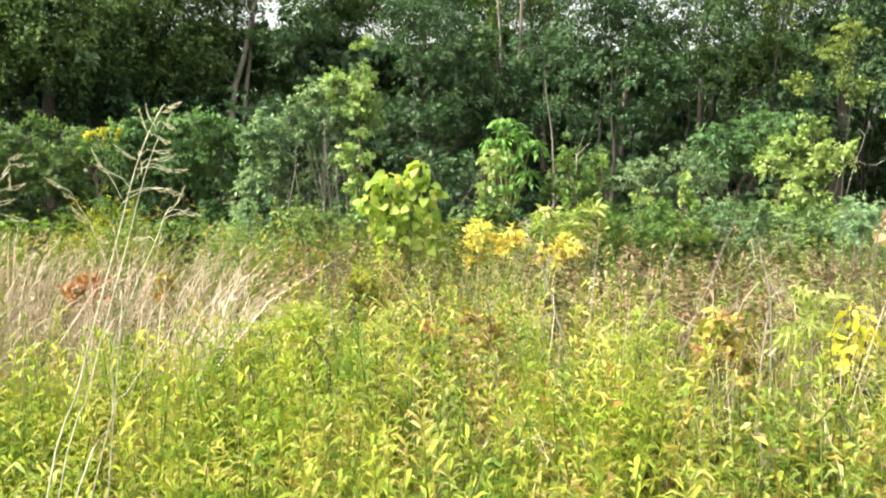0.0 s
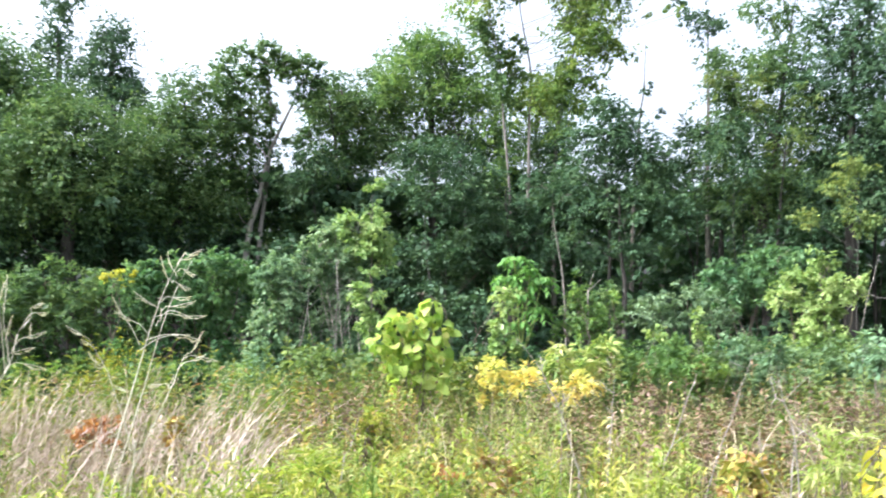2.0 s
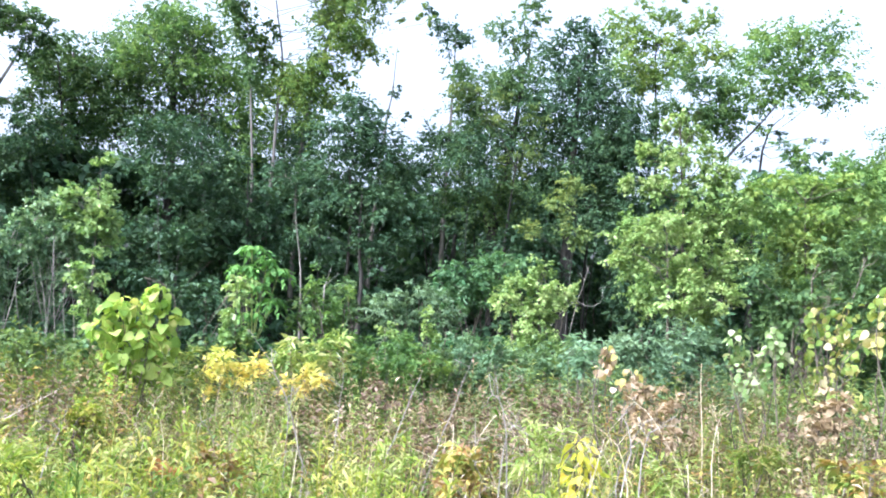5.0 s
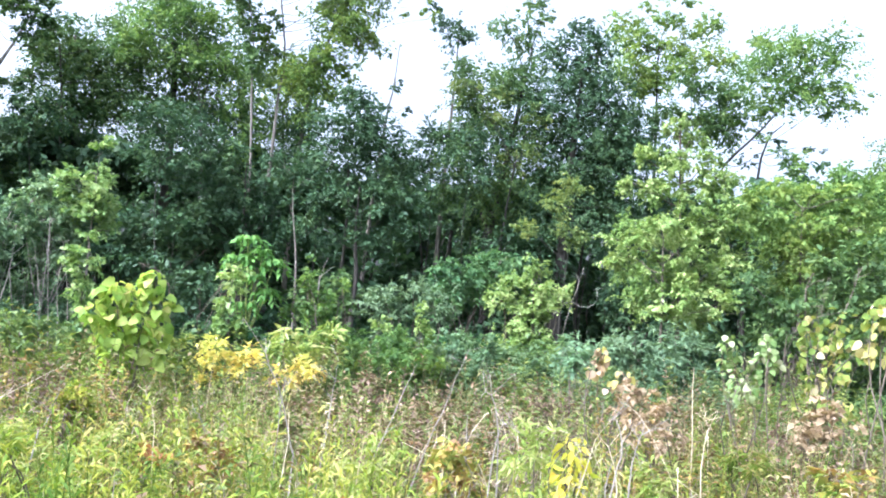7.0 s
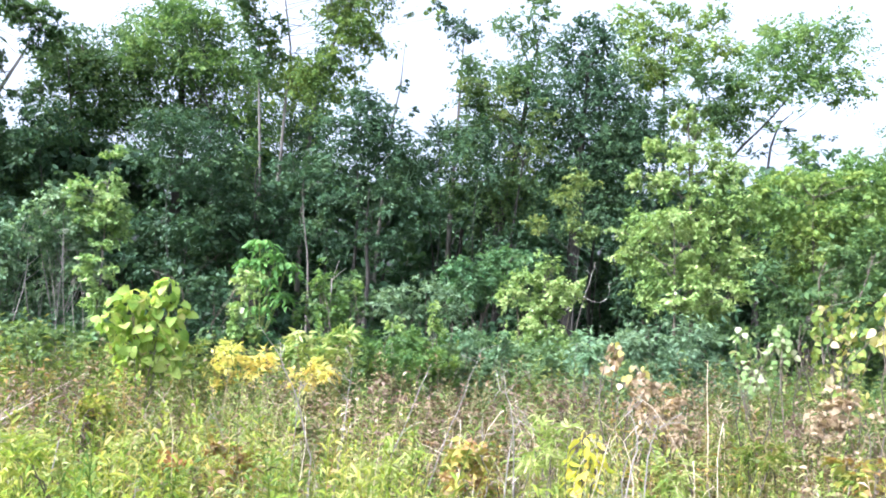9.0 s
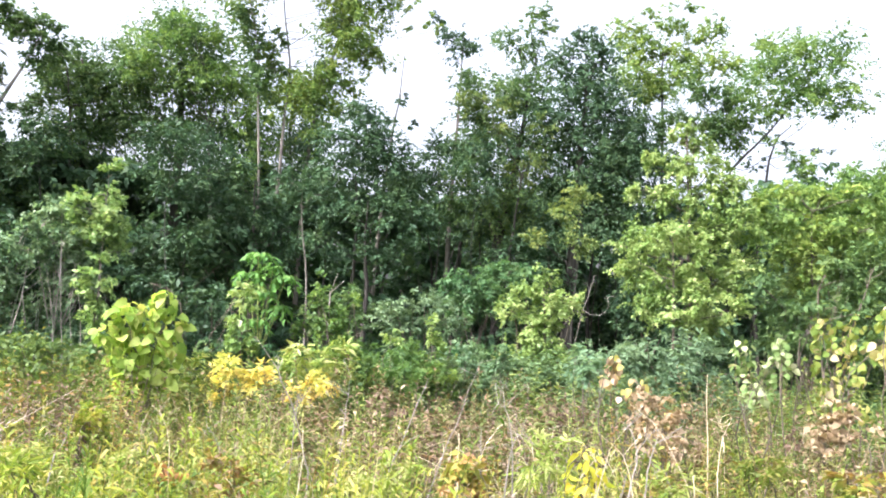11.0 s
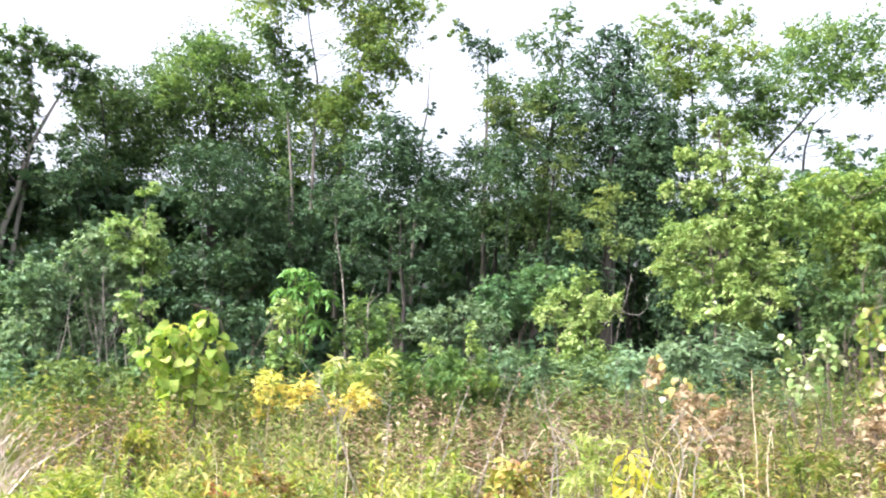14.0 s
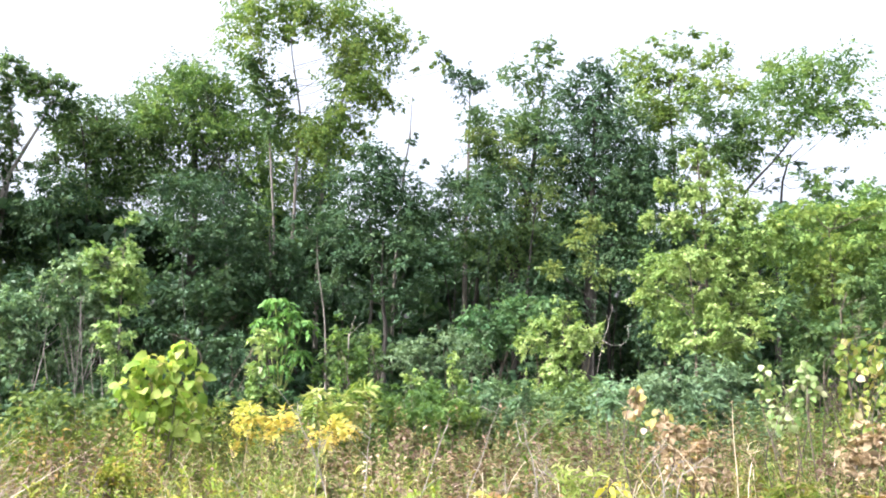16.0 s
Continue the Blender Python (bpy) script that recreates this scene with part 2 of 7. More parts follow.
def leaf_cards(pos, axis, normal, length, width, segs=1, droop=0.0):
    """Pointed leaves with a fold along the midrib: 4 corners, or 6 where segs is 2."""
    n = len(pos)
    length = np.broadcast_to(np.asarray(length, float), (n,))[:, None]
    width = np.broadcast_to(np.asarray(width, float), (n,))[:, None]
    a = unit(axis)
    b = unit(np.cross(normal, a))
    u = np.cross(a, b)
    down = np.array([0, 0, -1.0]) * droop
    if segs == 1:
        v = np.stack([pos, pos + a * length * 0.45 + b * width / 2 + u * width * 0.12,
                      pos + a * length + down * length * 0.5, pos + a * length * 0.45 - b * width / 2 + u * width * 0.12], 1)
        f = np.arange(n * 4).reshape(n, 4)
        return v.reshape(-1, 3), f
    v = np.stack([pos, pos + a * length * 0.25 + b * width * 0.42 + u * width * 0.1,
                  pos + a * length * 0.65 + b * width * 0.4 + u * width * 0.1 + down * length * 0.15, pos + a * length + down * length * 0.6,
                  pos + a * length * 0.65 - b * width * 0.4 + u * width * 0.1 + down * length * 0.15,
                  pos + a * length * 0.25 - b * width * 0.42 + u * width * 0.1], 1)
    k = np.arange(n)[:, None] * 6
    f = np.concatenate([k + np.array([[0, 1, 4, 5]]), k + np.array([[1, 2, 3, 4]])])
    return v.reshape(-1, 3), f


def foliage(c, r, n, length, width, droop=0.25):
    """Leaves of one clump: leafy sprays that reach outwards in uneven tiers, leaves on both sides of each, turned outwards and up."""
    c, r = np.asarray(c, float), np.asarray(r, float)
    per = 13
    k = max(5, n // per)
    d = unit(RNG.normal(size=(k, 3)) + [0, 0, 0.15])
    ph = RNG.uniform(0, 6.28, 4)
    az, el = np.arctan2(d[:, 1], d[:, 0]), np.arcsin(d[:, 2])
    lump = 1 + 0.22 * np.sin(3 * az + ph[0]) * np.cos(2 * el + ph[1]) + 0.18 * np.sin(5 * az + 4 * el + ph[2]) + 0.12 * np.sin(9 * el - 7 * az + ph[3])
    # sprays gather on a few boughs, with gaps between them
    m = max(4, int(k / 4.5))
    bough = unit(RNG.normal(size=(m, 3)) + [0, 0, 0.2]) * RNG.uniform(0.3, 1.0, (m, 1))
    to = RNG.integers(0, m, k)
    foot = c + (bough[to] * 0.8 + d * RNG.uniform(0.05, 0.55, (k, 1))) * lump[:, None] * r
    way = unit(foot - c + 1e-6)
    grow = unit(way * [1.0, 1.0, 0.75] + RNG.normal(size=(k, 3)) * [0.4, 0.4, 0.28] + [0, 0, 0.12])
    reach = np.clip(0.42 * min(r[0], r[2]) * RNG.uniform(0.6, 1.7, k), 1.2 * length, 0.75)[:, None, None]
    t = ((np.arange(per)[None] + RNG.uniform(0, 1, (k, per))) / per)[..., None]
    pos = foot[:, None] + grow[:, None] * reach * t - np.array([0, 0, 0.3]) * reach * t**2 + RNG.normal(size=(k, per, 3)) * reach * 0.13
    side = unit(np.cross(grow, [0, 0, 1.0]))[:, None] * np.where(np.arange(per) % 2, 1.0, -1.0)[None, :, None]
    axis = grow[:, None] * 0.6 + side * 0.8 + RNG.normal(size=(k, per, 3)) * 0.45 + [0, 0, -0.3]
    normal = RNG.normal(size=(k, per, 3)) * 0.6 + [0, 0, 0.4] + way[:, None] * 0.5
    s = (RNG.uniform(0.6, 1.3, (k, per)) * (1.1 - 0.35 * t[..., 0])).ravel()
    return leaf_cards(pos.reshape(-1, 3), axis.reshape(-1, 3), normal.reshape(-1, 3), length * s, width * s, 1, droop)


def branchy(a, b, radius, twigs, reach):
    """A limb from a to b with side twigs."""
    a, b = np.asarray(a, float), np.asarray(b, float)
    span = np.linalg.norm(b - a)
    low = a + (b - a) * 0.3 + RNG.normal(0, 0.07 * span, 3) - np.array([0, 0, 0.02 * span])
    high = a + (b - a) * 0.68 + RNG.normal(0, 0.07 * span, 3) + np.array([0, 0, 0.09 * span])
    line = bend([a, low, high, b], 10)
    out = [tube(line, np.linspace(radius, radius * 0.25, 10), 6, radius * 0.4)]
    for _ in range(twigs):
        s = line[RNG.integers(4, 10)]
        e = b + unit(RNG.normal(size=3)) * reach * RNG.uniform(0.5, 0.95)
        tl = bend([s, (s + e) / 2 + RNG.normal(0, 0.12, 3) * reach, e], 6)
        out.append(tube(tl, np.linspace(radius * 0.35, radius * 0.08, 6), 4))
    return join(out)


def woody(name, label, category, trunk, radius, clumps, leaf, bark, size=(0.13, 0.075), dens=1.0, group="", twigs=4, stems=False):
    """A tree or shrub: trunk (or several stems from one foot), a limb and its foliage for each clump (x, y, z, radius across, radius up)."""
    base = np.array([trunk[0][0], trunk[0][1], 0.0])
    top = thing(name, tuple(base), label, category, group)
    line = bend(np.asarray(trunk, float) - base, 14)
    line[0, 2] = -0.1
    if not stems:
        rad = radius * np.linspace(1, 0.15, 14)
        rad[0] *= 1.35
        v, f = tube(line, rad, 9, radius * 0.12)
        part("trunk", mesh("trunk", v, [f], bark), top)
    size = (size[0] * 1.12, size[1] * 1.0)
    area = size[0] * size[1] * 0.5
    for x, y, z, rx, rz in clumps:
        c = np.array([x, y, z]) - base
        if stems:
            a = np.array([RNG.normal(0, 0.12), RNG.normal(0, 0.12), -0.05])
            lr = radius
        else:
            want = c[2] - 0.45 * np.hypot(*(c[:2] - line[-1][:2])) - 0.2 * rz
            want += RNG.normal(-0.1, 0.12) * rz * 2
            k = int(np.clip(np.argmin(np.abs(line[:, 2] - want)), 3, 12))
            a = line[k] + (line[k + 1] - line[k]) * RNG.uniform(0, 1)
            lr = max(0.009, radius * 0.22 * (1 - 0.6 * k / 14))
        v, f = branchy(a, c, lr, twigs, 0.8 * (rx + rz) / 2)
        part("stem" if stems else "limb", mesh("limb", v, f, bark), top)
        n = int(3.8 * dens * math.pi * rx * rz / area)
        v, f = foliage(c, (rx, rx * 0.9, rz), n, size[0], size[1])
        part("foliage", mesh("foliage", v, [f], leaf), top)
    return top


# ---- ground ----
def ground():
    n = 60
    xs = np.sign(np.linspace(-1, 1, n)) * np.abs(np.linspace(-1, 1, n)) ** 4 * 700
    gx, gy = np.meshgrid(xs, xs, indexing="ij")
    z = 0.04 * np.sin(gx * 0.9) * np.cos(gy * 0.7) * (np.hypot(gx, gy) < 60)
    v = np.stack([gx, gy + 8, z], -1).reshape(-1, 3)
    i, j = np.meshgrid(np.arange(n - 1), np.arange(n - 1), indexing="ij")
    f = np.stack([i * n + j, (i + 1) * n + j, (i + 1) * n + j + 1, i * n + j + 1], -1).reshape(-1, 4)
    ob = new("ground", mesh("ground", v, [f], EARTH))
    tagged(ob, "brown earth and leaf litter under the meadow and wood", "ground", kind="structure")


ground()

# ---- the wood: trees at its edge ----
woody("tree", "tall dark green tree at the wood edge", "tree",
      [(-10.55, 19.31, 0.00), (-10.55, 19.31, 2.91), (-10.50, 19.34, 4.62), (-10.55, 19.31, 6.61)], 0.2,
      [(-10.76, 19.19, 7.39, 1.27, 0.93), (-10.24, 19.48, 6.64, 1.35, 1.01), (-11.25, 18.91, 6.27, 1.52, 1.35), (-10.65, 19.25, 5.28, 1.86, 1.35), (-11.45, 18.79, 7.68, 1.01, 0.85)],
      L_MID, BARK_DARK, (0.088, 0.058), 1.0, "trees of the wood edge", 4, False)
woody("tree", "slim sparse tree rising above its neighbours", "tree",
      [(-10.10, 21.77, 0.00), (-10.10, 21.77, 3.04), (-10.15, 21.75, 5.70), (-10.24, 21.71, 8.08), (-10.27, 21.69, 9.13)], 0.16,
      [(-10.25, 21.70, 9.05, 0.59, 0.77), (-10.21, 21.72, 9.89, 0.46, 0.74), (-10.45, 21.60, 8.36, 0.41, 0.46), (-10.09, 21.78, 7.64, 0.83, 0.74), (-10.58, 21.55, 7.15, 0.92, 0.74)],
      L_DARK, BARK_DARK, (0.088, 0.058), 0.75, "trees of the wood edge", 4, False)
woody("tree", "column-like tree wrapped in dark vines", "tree",
      [(-8.64, 21.32, 0.00), (-8.64, 21.32, 2.98), (-8.63, 21.32, 5.58), (-8.66, 21.31, 7.77), (-8.66, 21.31, 8.80)], 0.2,
      [(-8.66, 21.31, 8.58, 0.67, 0.71), (-8.69, 21.30, 7.77, 0.67, 0.88), (-8.63, 21.32, 6.89, 0.97, 0.80), (-8.31, 21.45, 7.43, 0.49, 0.53)],
      L_DARK, BARK_DARK, (0.088, 0.058), 1.1, "trees of the wood edge", 4, False)
woody("tree", "broad dark green tree with drooping limbs", "tree",
      [(-8.52, 18.65, 0.00), (-8.52, 18.65, 2.70), (-8.46, 18.67, 4.09), (-8.41, 18.70, 5.75)], 0.22,
      [(-8.62, 18.60, 5.49, 1.50, 0.95), (-9.54, 18.15, 5.05, 1.26, 0.95), (-7.75, 18.98, 5.40, 1.10, 0.87), (-8.93, 18.45, 4.33, 1.73, 0.95), (-7.87, 18.93, 4.24, 1.42, 0.95), (-9.73, 18.04, 3.93, 1.26, 0.95), (-8.62, 18.60, 6.12, 0.95, 0.55)],
      L_MID, BARK_DARK, (0.088, 0.058), 1.0, "trees of the wood edge", 4, False)
woody("tree", "rounded green tree joined to its neighbours", "tree",
      [(-6.69, 20.44, 0.00), (-6.69, 20.44, 2.88), (-6.61, 20.46, 4.68), (-6.53, 20.49, 6.63)], 0.2,
      [(-6.53, 20.49, 6.98, 0.74, 0.58), (-7.04, 20.32, 6.19, 1.07, 0.74), (-6.22, 20.58, 6.15, 0.91, 0.74), (-6.67, 20.44, 5.23, 1.40, 0.99), (-6.04, 20.64, 4.55, 0.99, 0.91), (-7.29, 20.23, 4.94, 0.99, 0.99), (-6.74, 20.42, 3.98, 1.32, 0.83)],
      L_MID, BARK_DARK, (0.088, 0.058), 1.0, "trees of the wood edge", 4, False)
woody("leaning_tree", "leaning grey-barked tree with a thin crown", "tree",
      [(-5.18, 20.87, 0.00), (-5.13, 20.88, 3.06), (-4.77, 20.96, 4.61), (-4.61, 21.00, 5.47), (-4.26, 21.07, 6.34), (-3.92, 21.14, 7.07), (-3.64, 21.19, 7.81)], 0.085,
      [(-5.63, 20.75, 7.64, 0.47, 0.41), (-5.21, 20.86, 8.02, 0.61, 0.34), (-4.67, 20.98, 8.17, 0.61, 0.28), (-4.20, 21.09, 8.08, 0.41, 0.26), (-5.34, 20.83, 7.15, 0.56, 0.53), (-5.07, 20.89, 6.09, 0.53, 0.53), (-5.44, 20.80, 6.50, 0.45, 0.53), (-5.54, 20.77, 5.37, 0.37, 0.79), (-4.81, 20.95, 7.47, 0.37, 0.34), (-3.74, 21.17, 7.92, 0.45, 0.34), (-3.49, 21.21, 7.59, 0.26, 0.37), (-5.20, 20.86, 5.17, 0.37, 0.68), (-5.48, 20.79, 4.46, 0.56, 0.68), (-3.29, 21.24, 7.23, 0.41, 0.41), (-5.67, 20.74, 6.99, 0.30, 0.37), (-4.06, 20.89, 7.60, 0.37, 0.28), (-3.57, 20.98, 7.45, 0.31, 0.34), (-3.70, 20.96, 6.76, 0.34, 0.31), (-3.97, 20.91, 7.00, 0.23, 0.20), (-4.27, 20.85, 7.85, 0.31, 0.20), (-4.52, 20.80, 6.75, 0.20, 0.42), (-4.59, 20.78, 6.08, 0.18, 0.37), (-4.01, 20.90, 5.86, 0.23, 0.28), (-3.56, 20.98, 6.03, 0.25, 0.31), (-5.02, 20.68, 6.44, 0.34, 0.42)],
      L_MID, BARK_PALE, (0.088, 0.058), 0.85, "trees of the wood edge", 7, False)
woody("tree", "dark tree with sky showing through its crown", "tree",
      [(-2.78, 22.83, 0.00), (-2.78, 22.83, 2.92), (-2.82, 22.83, 4.91), (-2.94, 22.81, 6.76), (-3.00, 22.81, 7.68)], 0.18,
      [(-3.08, 22.80, 7.61, 0.64, 0.57), (-3.54, 22.73, 7.14, 0.64, 0.60), (-2.86, 22.82, 7.06, 0.80, 0.71), (-2.33, 22.88, 6.98, 0.88, 0.80), (-3.25, 22.77, 6.60, 0.71, 0.62), (-2.65, 22.85, 5.98, 1.06, 0.71), (-3.70, 22.70, 6.22, 0.53, 0.53), (-3.57, 22.72, 5.37, 0.80, 0.62), (-2.16, 22.90, 7.84, 0.39, 0.39), (-4.17, 22.62, 4.91, 0.80, 0.71), (-2.97, 22.81, 4.91, 1.06, 0.80), (-4.40, 22.58, 3.85, 0.88, 0.88), (-3.60, 22.72, 3.54, 1.06, 1.06)],
      L_MID, BARK_DARK, (0.088, 0.058), 0.6, "trees of the wood edge", 4, False)
woody("tree", "thin dark tree with sky between its leaves", "tree",
      [(-2.99, 22.18, 0.00), (-2.92, 22.19, 3.06), (-3.00, 22.18, 4.73), (-3.10, 22.17, 6.15), (-3.26, 22.15, 7.29)], 0.07,
      [(-3.39, 22.13, 7.40, 0.39, 0.42), (-3.06, 22.17, 7.77, 0.27, 0.27), (-3.56, 22.10, 6.66, 0.42, 0.45), (-2.65, 22.23, 7.16, 0.47, 0.39), (-2.21, 22.27, 7.99, 0.27, 0.13), (-1.90, 22.30, 7.36, 0.39, 0.33), (-3.73, 22.07, 5.86, 0.42, 0.42), (-2.91, 22.19, 6.31, 0.53, 0.47), (-2.29, 22.27, 6.49, 0.45, 0.42), (-3.28, 22.14, 5.57, 0.50, 0.45), (-2.56, 22.24, 5.53, 0.53, 0.45)],
      L_MID, BARK_DARK, (0.088, 0.058), 0.5, "trees of the wood edge", 4, False)
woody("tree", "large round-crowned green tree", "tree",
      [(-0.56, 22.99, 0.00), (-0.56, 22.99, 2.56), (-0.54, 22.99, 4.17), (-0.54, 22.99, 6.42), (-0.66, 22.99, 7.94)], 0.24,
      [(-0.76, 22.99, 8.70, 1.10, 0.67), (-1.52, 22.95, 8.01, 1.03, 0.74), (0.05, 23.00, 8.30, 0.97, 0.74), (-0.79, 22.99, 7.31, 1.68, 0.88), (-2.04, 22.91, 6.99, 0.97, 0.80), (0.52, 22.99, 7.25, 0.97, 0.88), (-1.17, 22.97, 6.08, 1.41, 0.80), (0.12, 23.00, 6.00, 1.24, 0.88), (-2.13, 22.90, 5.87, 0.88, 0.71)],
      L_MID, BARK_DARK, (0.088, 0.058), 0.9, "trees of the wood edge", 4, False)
# The round tree's sunlit top as a second crown in a lighter leaf colour.
woody("tree", "lit top of the round-crowned tree, a lighter-coloured second crown", "tree",
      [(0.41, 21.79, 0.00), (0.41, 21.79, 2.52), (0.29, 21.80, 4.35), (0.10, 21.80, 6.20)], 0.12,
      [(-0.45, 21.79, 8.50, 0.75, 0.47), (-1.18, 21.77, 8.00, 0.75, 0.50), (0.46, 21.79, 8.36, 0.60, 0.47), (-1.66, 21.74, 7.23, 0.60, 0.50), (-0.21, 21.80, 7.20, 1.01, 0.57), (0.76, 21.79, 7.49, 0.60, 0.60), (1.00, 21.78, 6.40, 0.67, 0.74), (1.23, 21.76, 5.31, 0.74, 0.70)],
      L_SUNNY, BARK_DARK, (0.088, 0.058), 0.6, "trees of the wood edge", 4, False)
woody("tree", "dark tree behind pale slender trunks", "tree",
      [(2.56, 24.36, 0.00), (2.56, 24.36, 2.32), (2.52, 24.37, 4.74), (2.40, 24.38, 6.87)], 0.12,
      [(1.82, 24.43, 7.77, 0.75, 0.79), (2.71, 24.35, 7.55, 0.79, 0.79), (1.85, 24.43, 6.36, 0.98, 0.85), (2.81, 24.34, 6.22, 0.98, 0.85), (3.44, 24.26, 7.07, 0.56, 0.56), (1.40, 24.46, 5.20, 0.94, 0.75), (4.08, 24.16, 7.34, 0.45, 0.30), (2.51, 24.37, 5.23, 1.13, 0.85)],
      L_MID, BARK_DARK, (0.088, 0.058), 0.6, "trees of the wood edge", 4, False)
woody("tall_tree", "tall tree with several pale slender trunks", "tree",
      [(1.72, 20.41, 0.00), (1.72, 20.41, 2.92), (1.80, 20.40, 4.55), (1.86, 20.40, 5.93), (1.93, 20.39, 7.34), (1.72, 20.41, 8.76), (1.62, 20.42, 10.05)], 0.06,
      [(0.55, 20.48, 9.49, 0.69, 0.87), (0.85, 20.46, 8.79, 0.55, 0.55), (1.23, 20.45, 9.89, 0.87, 0.55), (1.78, 20.40, 10.42, 1.04, 0.62), (2.19, 20.36, 9.78, 0.96, 0.55), (2.89, 20.28, 9.95, 0.87, 0.67), (3.57, 20.17, 9.44, 0.74, 0.74), (4.13, 20.06, 9.59, 0.45, 0.53), (3.02, 20.26, 8.86, 0.78, 0.53), (3.57, 20.17, 8.64, 0.67, 0.55), (3.08, 20.25, 8.07, 0.80, 0.55), (3.59, 20.17, 7.93, 0.63, 0.53), (3.88, 20.11, 7.64, 0.26, 0.28), (2.32, 20.35, 6.85, 0.59, 0.59), (2.62, 20.31, 6.50, 0.59, 0.80), (1.98, 20.39, 6.56, 0.45, 0.69), (3.44, 20.19, 7.10, 0.43, 0.24), (1.37, 20.44, 7.68, 0.35, 0.49), (2.87, 20.28, 7.28, 0.53, 0.45), (1.73, 20.41, 9.36, 0.43, 0.22), (4.17, 19.95, 8.93, 0.27, 0.19), (4.54, 19.87, 9.15, 0.22, 0.14), (4.88, 19.79, 9.23, 0.18, 0.18), (5.21, 19.70, 8.85, 0.12, 0.20), (4.84, 19.80, 8.60, 0.23, 0.09), (3.98, 19.99, 7.82, 0.22, 0.22), (3.23, 20.12, 7.04, 0.24, 0.16), (5.45, 19.64, 8.58, 0.14, 0.11)],
      L_LIGHT, BARK, (0.088, 0.058), 0.75, "trees of the wood edge", 5, False)
woody("slender_tree", "slender pale trunk with leaves at its top", "tree",
      [(1.39, 20.28, 0.00), (1.39, 20.28, 2.92), (1.32, 20.29, 5.07), (1.21, 20.30, 6.58), (1.15, 20.30, 7.70), (0.93, 20.31, 8.67), (0.68, 20.32, 9.51)], 0.042,
      [(0.80, 20.32, 8.53, 0.34, 0.46), (0.98, 20.31, 7.97, 0.31, 0.56), (1.12, 20.30, 7.42, 0.28, 0.46), (1.60, 20.27, 7.29, 0.25, 0.37), (1.56, 20.27, 7.99, 0.22, 0.34), (1.23, 20.30, 6.79, 0.34, 0.46)],
      L_MID, BARK, (0.088, 0.058), 0.9, "trees of the wood edge", 4, False)
# Dark leaf colour put here for the shade between the trunks.
woody("slender_tree", "slender trunk draped with climbing leaves", "tree",
      [(2.62, 22.33, 0.00), (2.62, 22.33, 3.34), (2.68, 22.32, 5.14), (2.87, 22.30, 6.98), (3.30, 22.24, 8.69), (3.59, 22.19, 9.96)], 0.08,
      [(3.31, 22.24, 9.01, 0.39, 0.45), (3.09, 22.27, 8.07, 0.39, 0.60), (2.92, 22.29, 7.05, 0.45, 0.67), (2.72, 22.32, 5.90, 0.60, 0.75), (3.50, 22.21, 9.88, 0.45, 0.45)],
      L_DARK, BARK, (0.088, 0.058), 0.8, "trees of the wood edge", 4, False)
woody("tree", "dark green tree with a broad low crown", "tree",
      [(3.42, 19.20, 0.00), (3.42, 19.20, 1.42), (3.53, 19.18, 3.21), (3.44, 19.19, 4.78)], 0.075,
      [(3.51, 19.18, 5.44, 0.97, 0.60), (4.09, 19.06, 4.85, 0.97, 0.60), (2.88, 19.28, 4.84, 0.75, 0.60), (3.51, 19.18, 6.11, 0.60, 0.37), (4.73, 18.92, 4.53, 0.45, 0.45)],
      L_DARK, BARK_DARK, (0.088, 0.058), 1.0, "trees of the wood edge", 4, False)
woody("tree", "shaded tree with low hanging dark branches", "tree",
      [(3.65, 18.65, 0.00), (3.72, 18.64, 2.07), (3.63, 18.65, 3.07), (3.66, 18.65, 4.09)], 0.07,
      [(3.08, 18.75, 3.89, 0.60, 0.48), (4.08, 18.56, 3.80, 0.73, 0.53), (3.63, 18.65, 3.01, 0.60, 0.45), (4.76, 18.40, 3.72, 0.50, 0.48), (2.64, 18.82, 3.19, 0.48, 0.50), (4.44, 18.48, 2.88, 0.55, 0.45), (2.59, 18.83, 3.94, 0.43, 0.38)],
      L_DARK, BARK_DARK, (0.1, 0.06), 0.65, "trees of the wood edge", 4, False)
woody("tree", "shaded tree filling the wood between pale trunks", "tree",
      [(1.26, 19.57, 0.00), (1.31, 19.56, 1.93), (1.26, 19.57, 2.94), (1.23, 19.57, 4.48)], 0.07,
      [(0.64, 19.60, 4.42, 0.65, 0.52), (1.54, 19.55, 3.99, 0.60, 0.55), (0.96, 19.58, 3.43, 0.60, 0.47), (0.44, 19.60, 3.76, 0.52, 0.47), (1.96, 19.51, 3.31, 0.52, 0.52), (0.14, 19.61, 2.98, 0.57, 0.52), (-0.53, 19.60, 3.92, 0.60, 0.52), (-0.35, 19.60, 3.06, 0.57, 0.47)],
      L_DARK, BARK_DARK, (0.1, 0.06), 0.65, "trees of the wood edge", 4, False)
woody("bare_tree", "half-dead tree with bare twigs against the sky", "tree",
      [(4.53, 22.02, 0.00), (4.60, 22.01, 3.02), (4.72, 21.98, 4.82), (4.86, 21.95, 6.35), (5.00, 21.92, 7.28), (5.08, 21.90, 8.53)], 0.06,
      [(4.70, 21.98, 6.74, 0.45, 0.24), (4.55, 22.02, 6.20, 0.54, 0.33), (5.06, 21.91, 7.43, 0.15, 0.60), (5.37, 21.83, 6.65, 0.33, 0.18), (4.21, 22.08, 6.67, 0.39, 0.24), (5.13, 21.89, 5.88, 0.45, 0.24)],
      L_DARK, BARK, (0.088, 0.058), 0.3, "trees of the wood edge", 9, False)
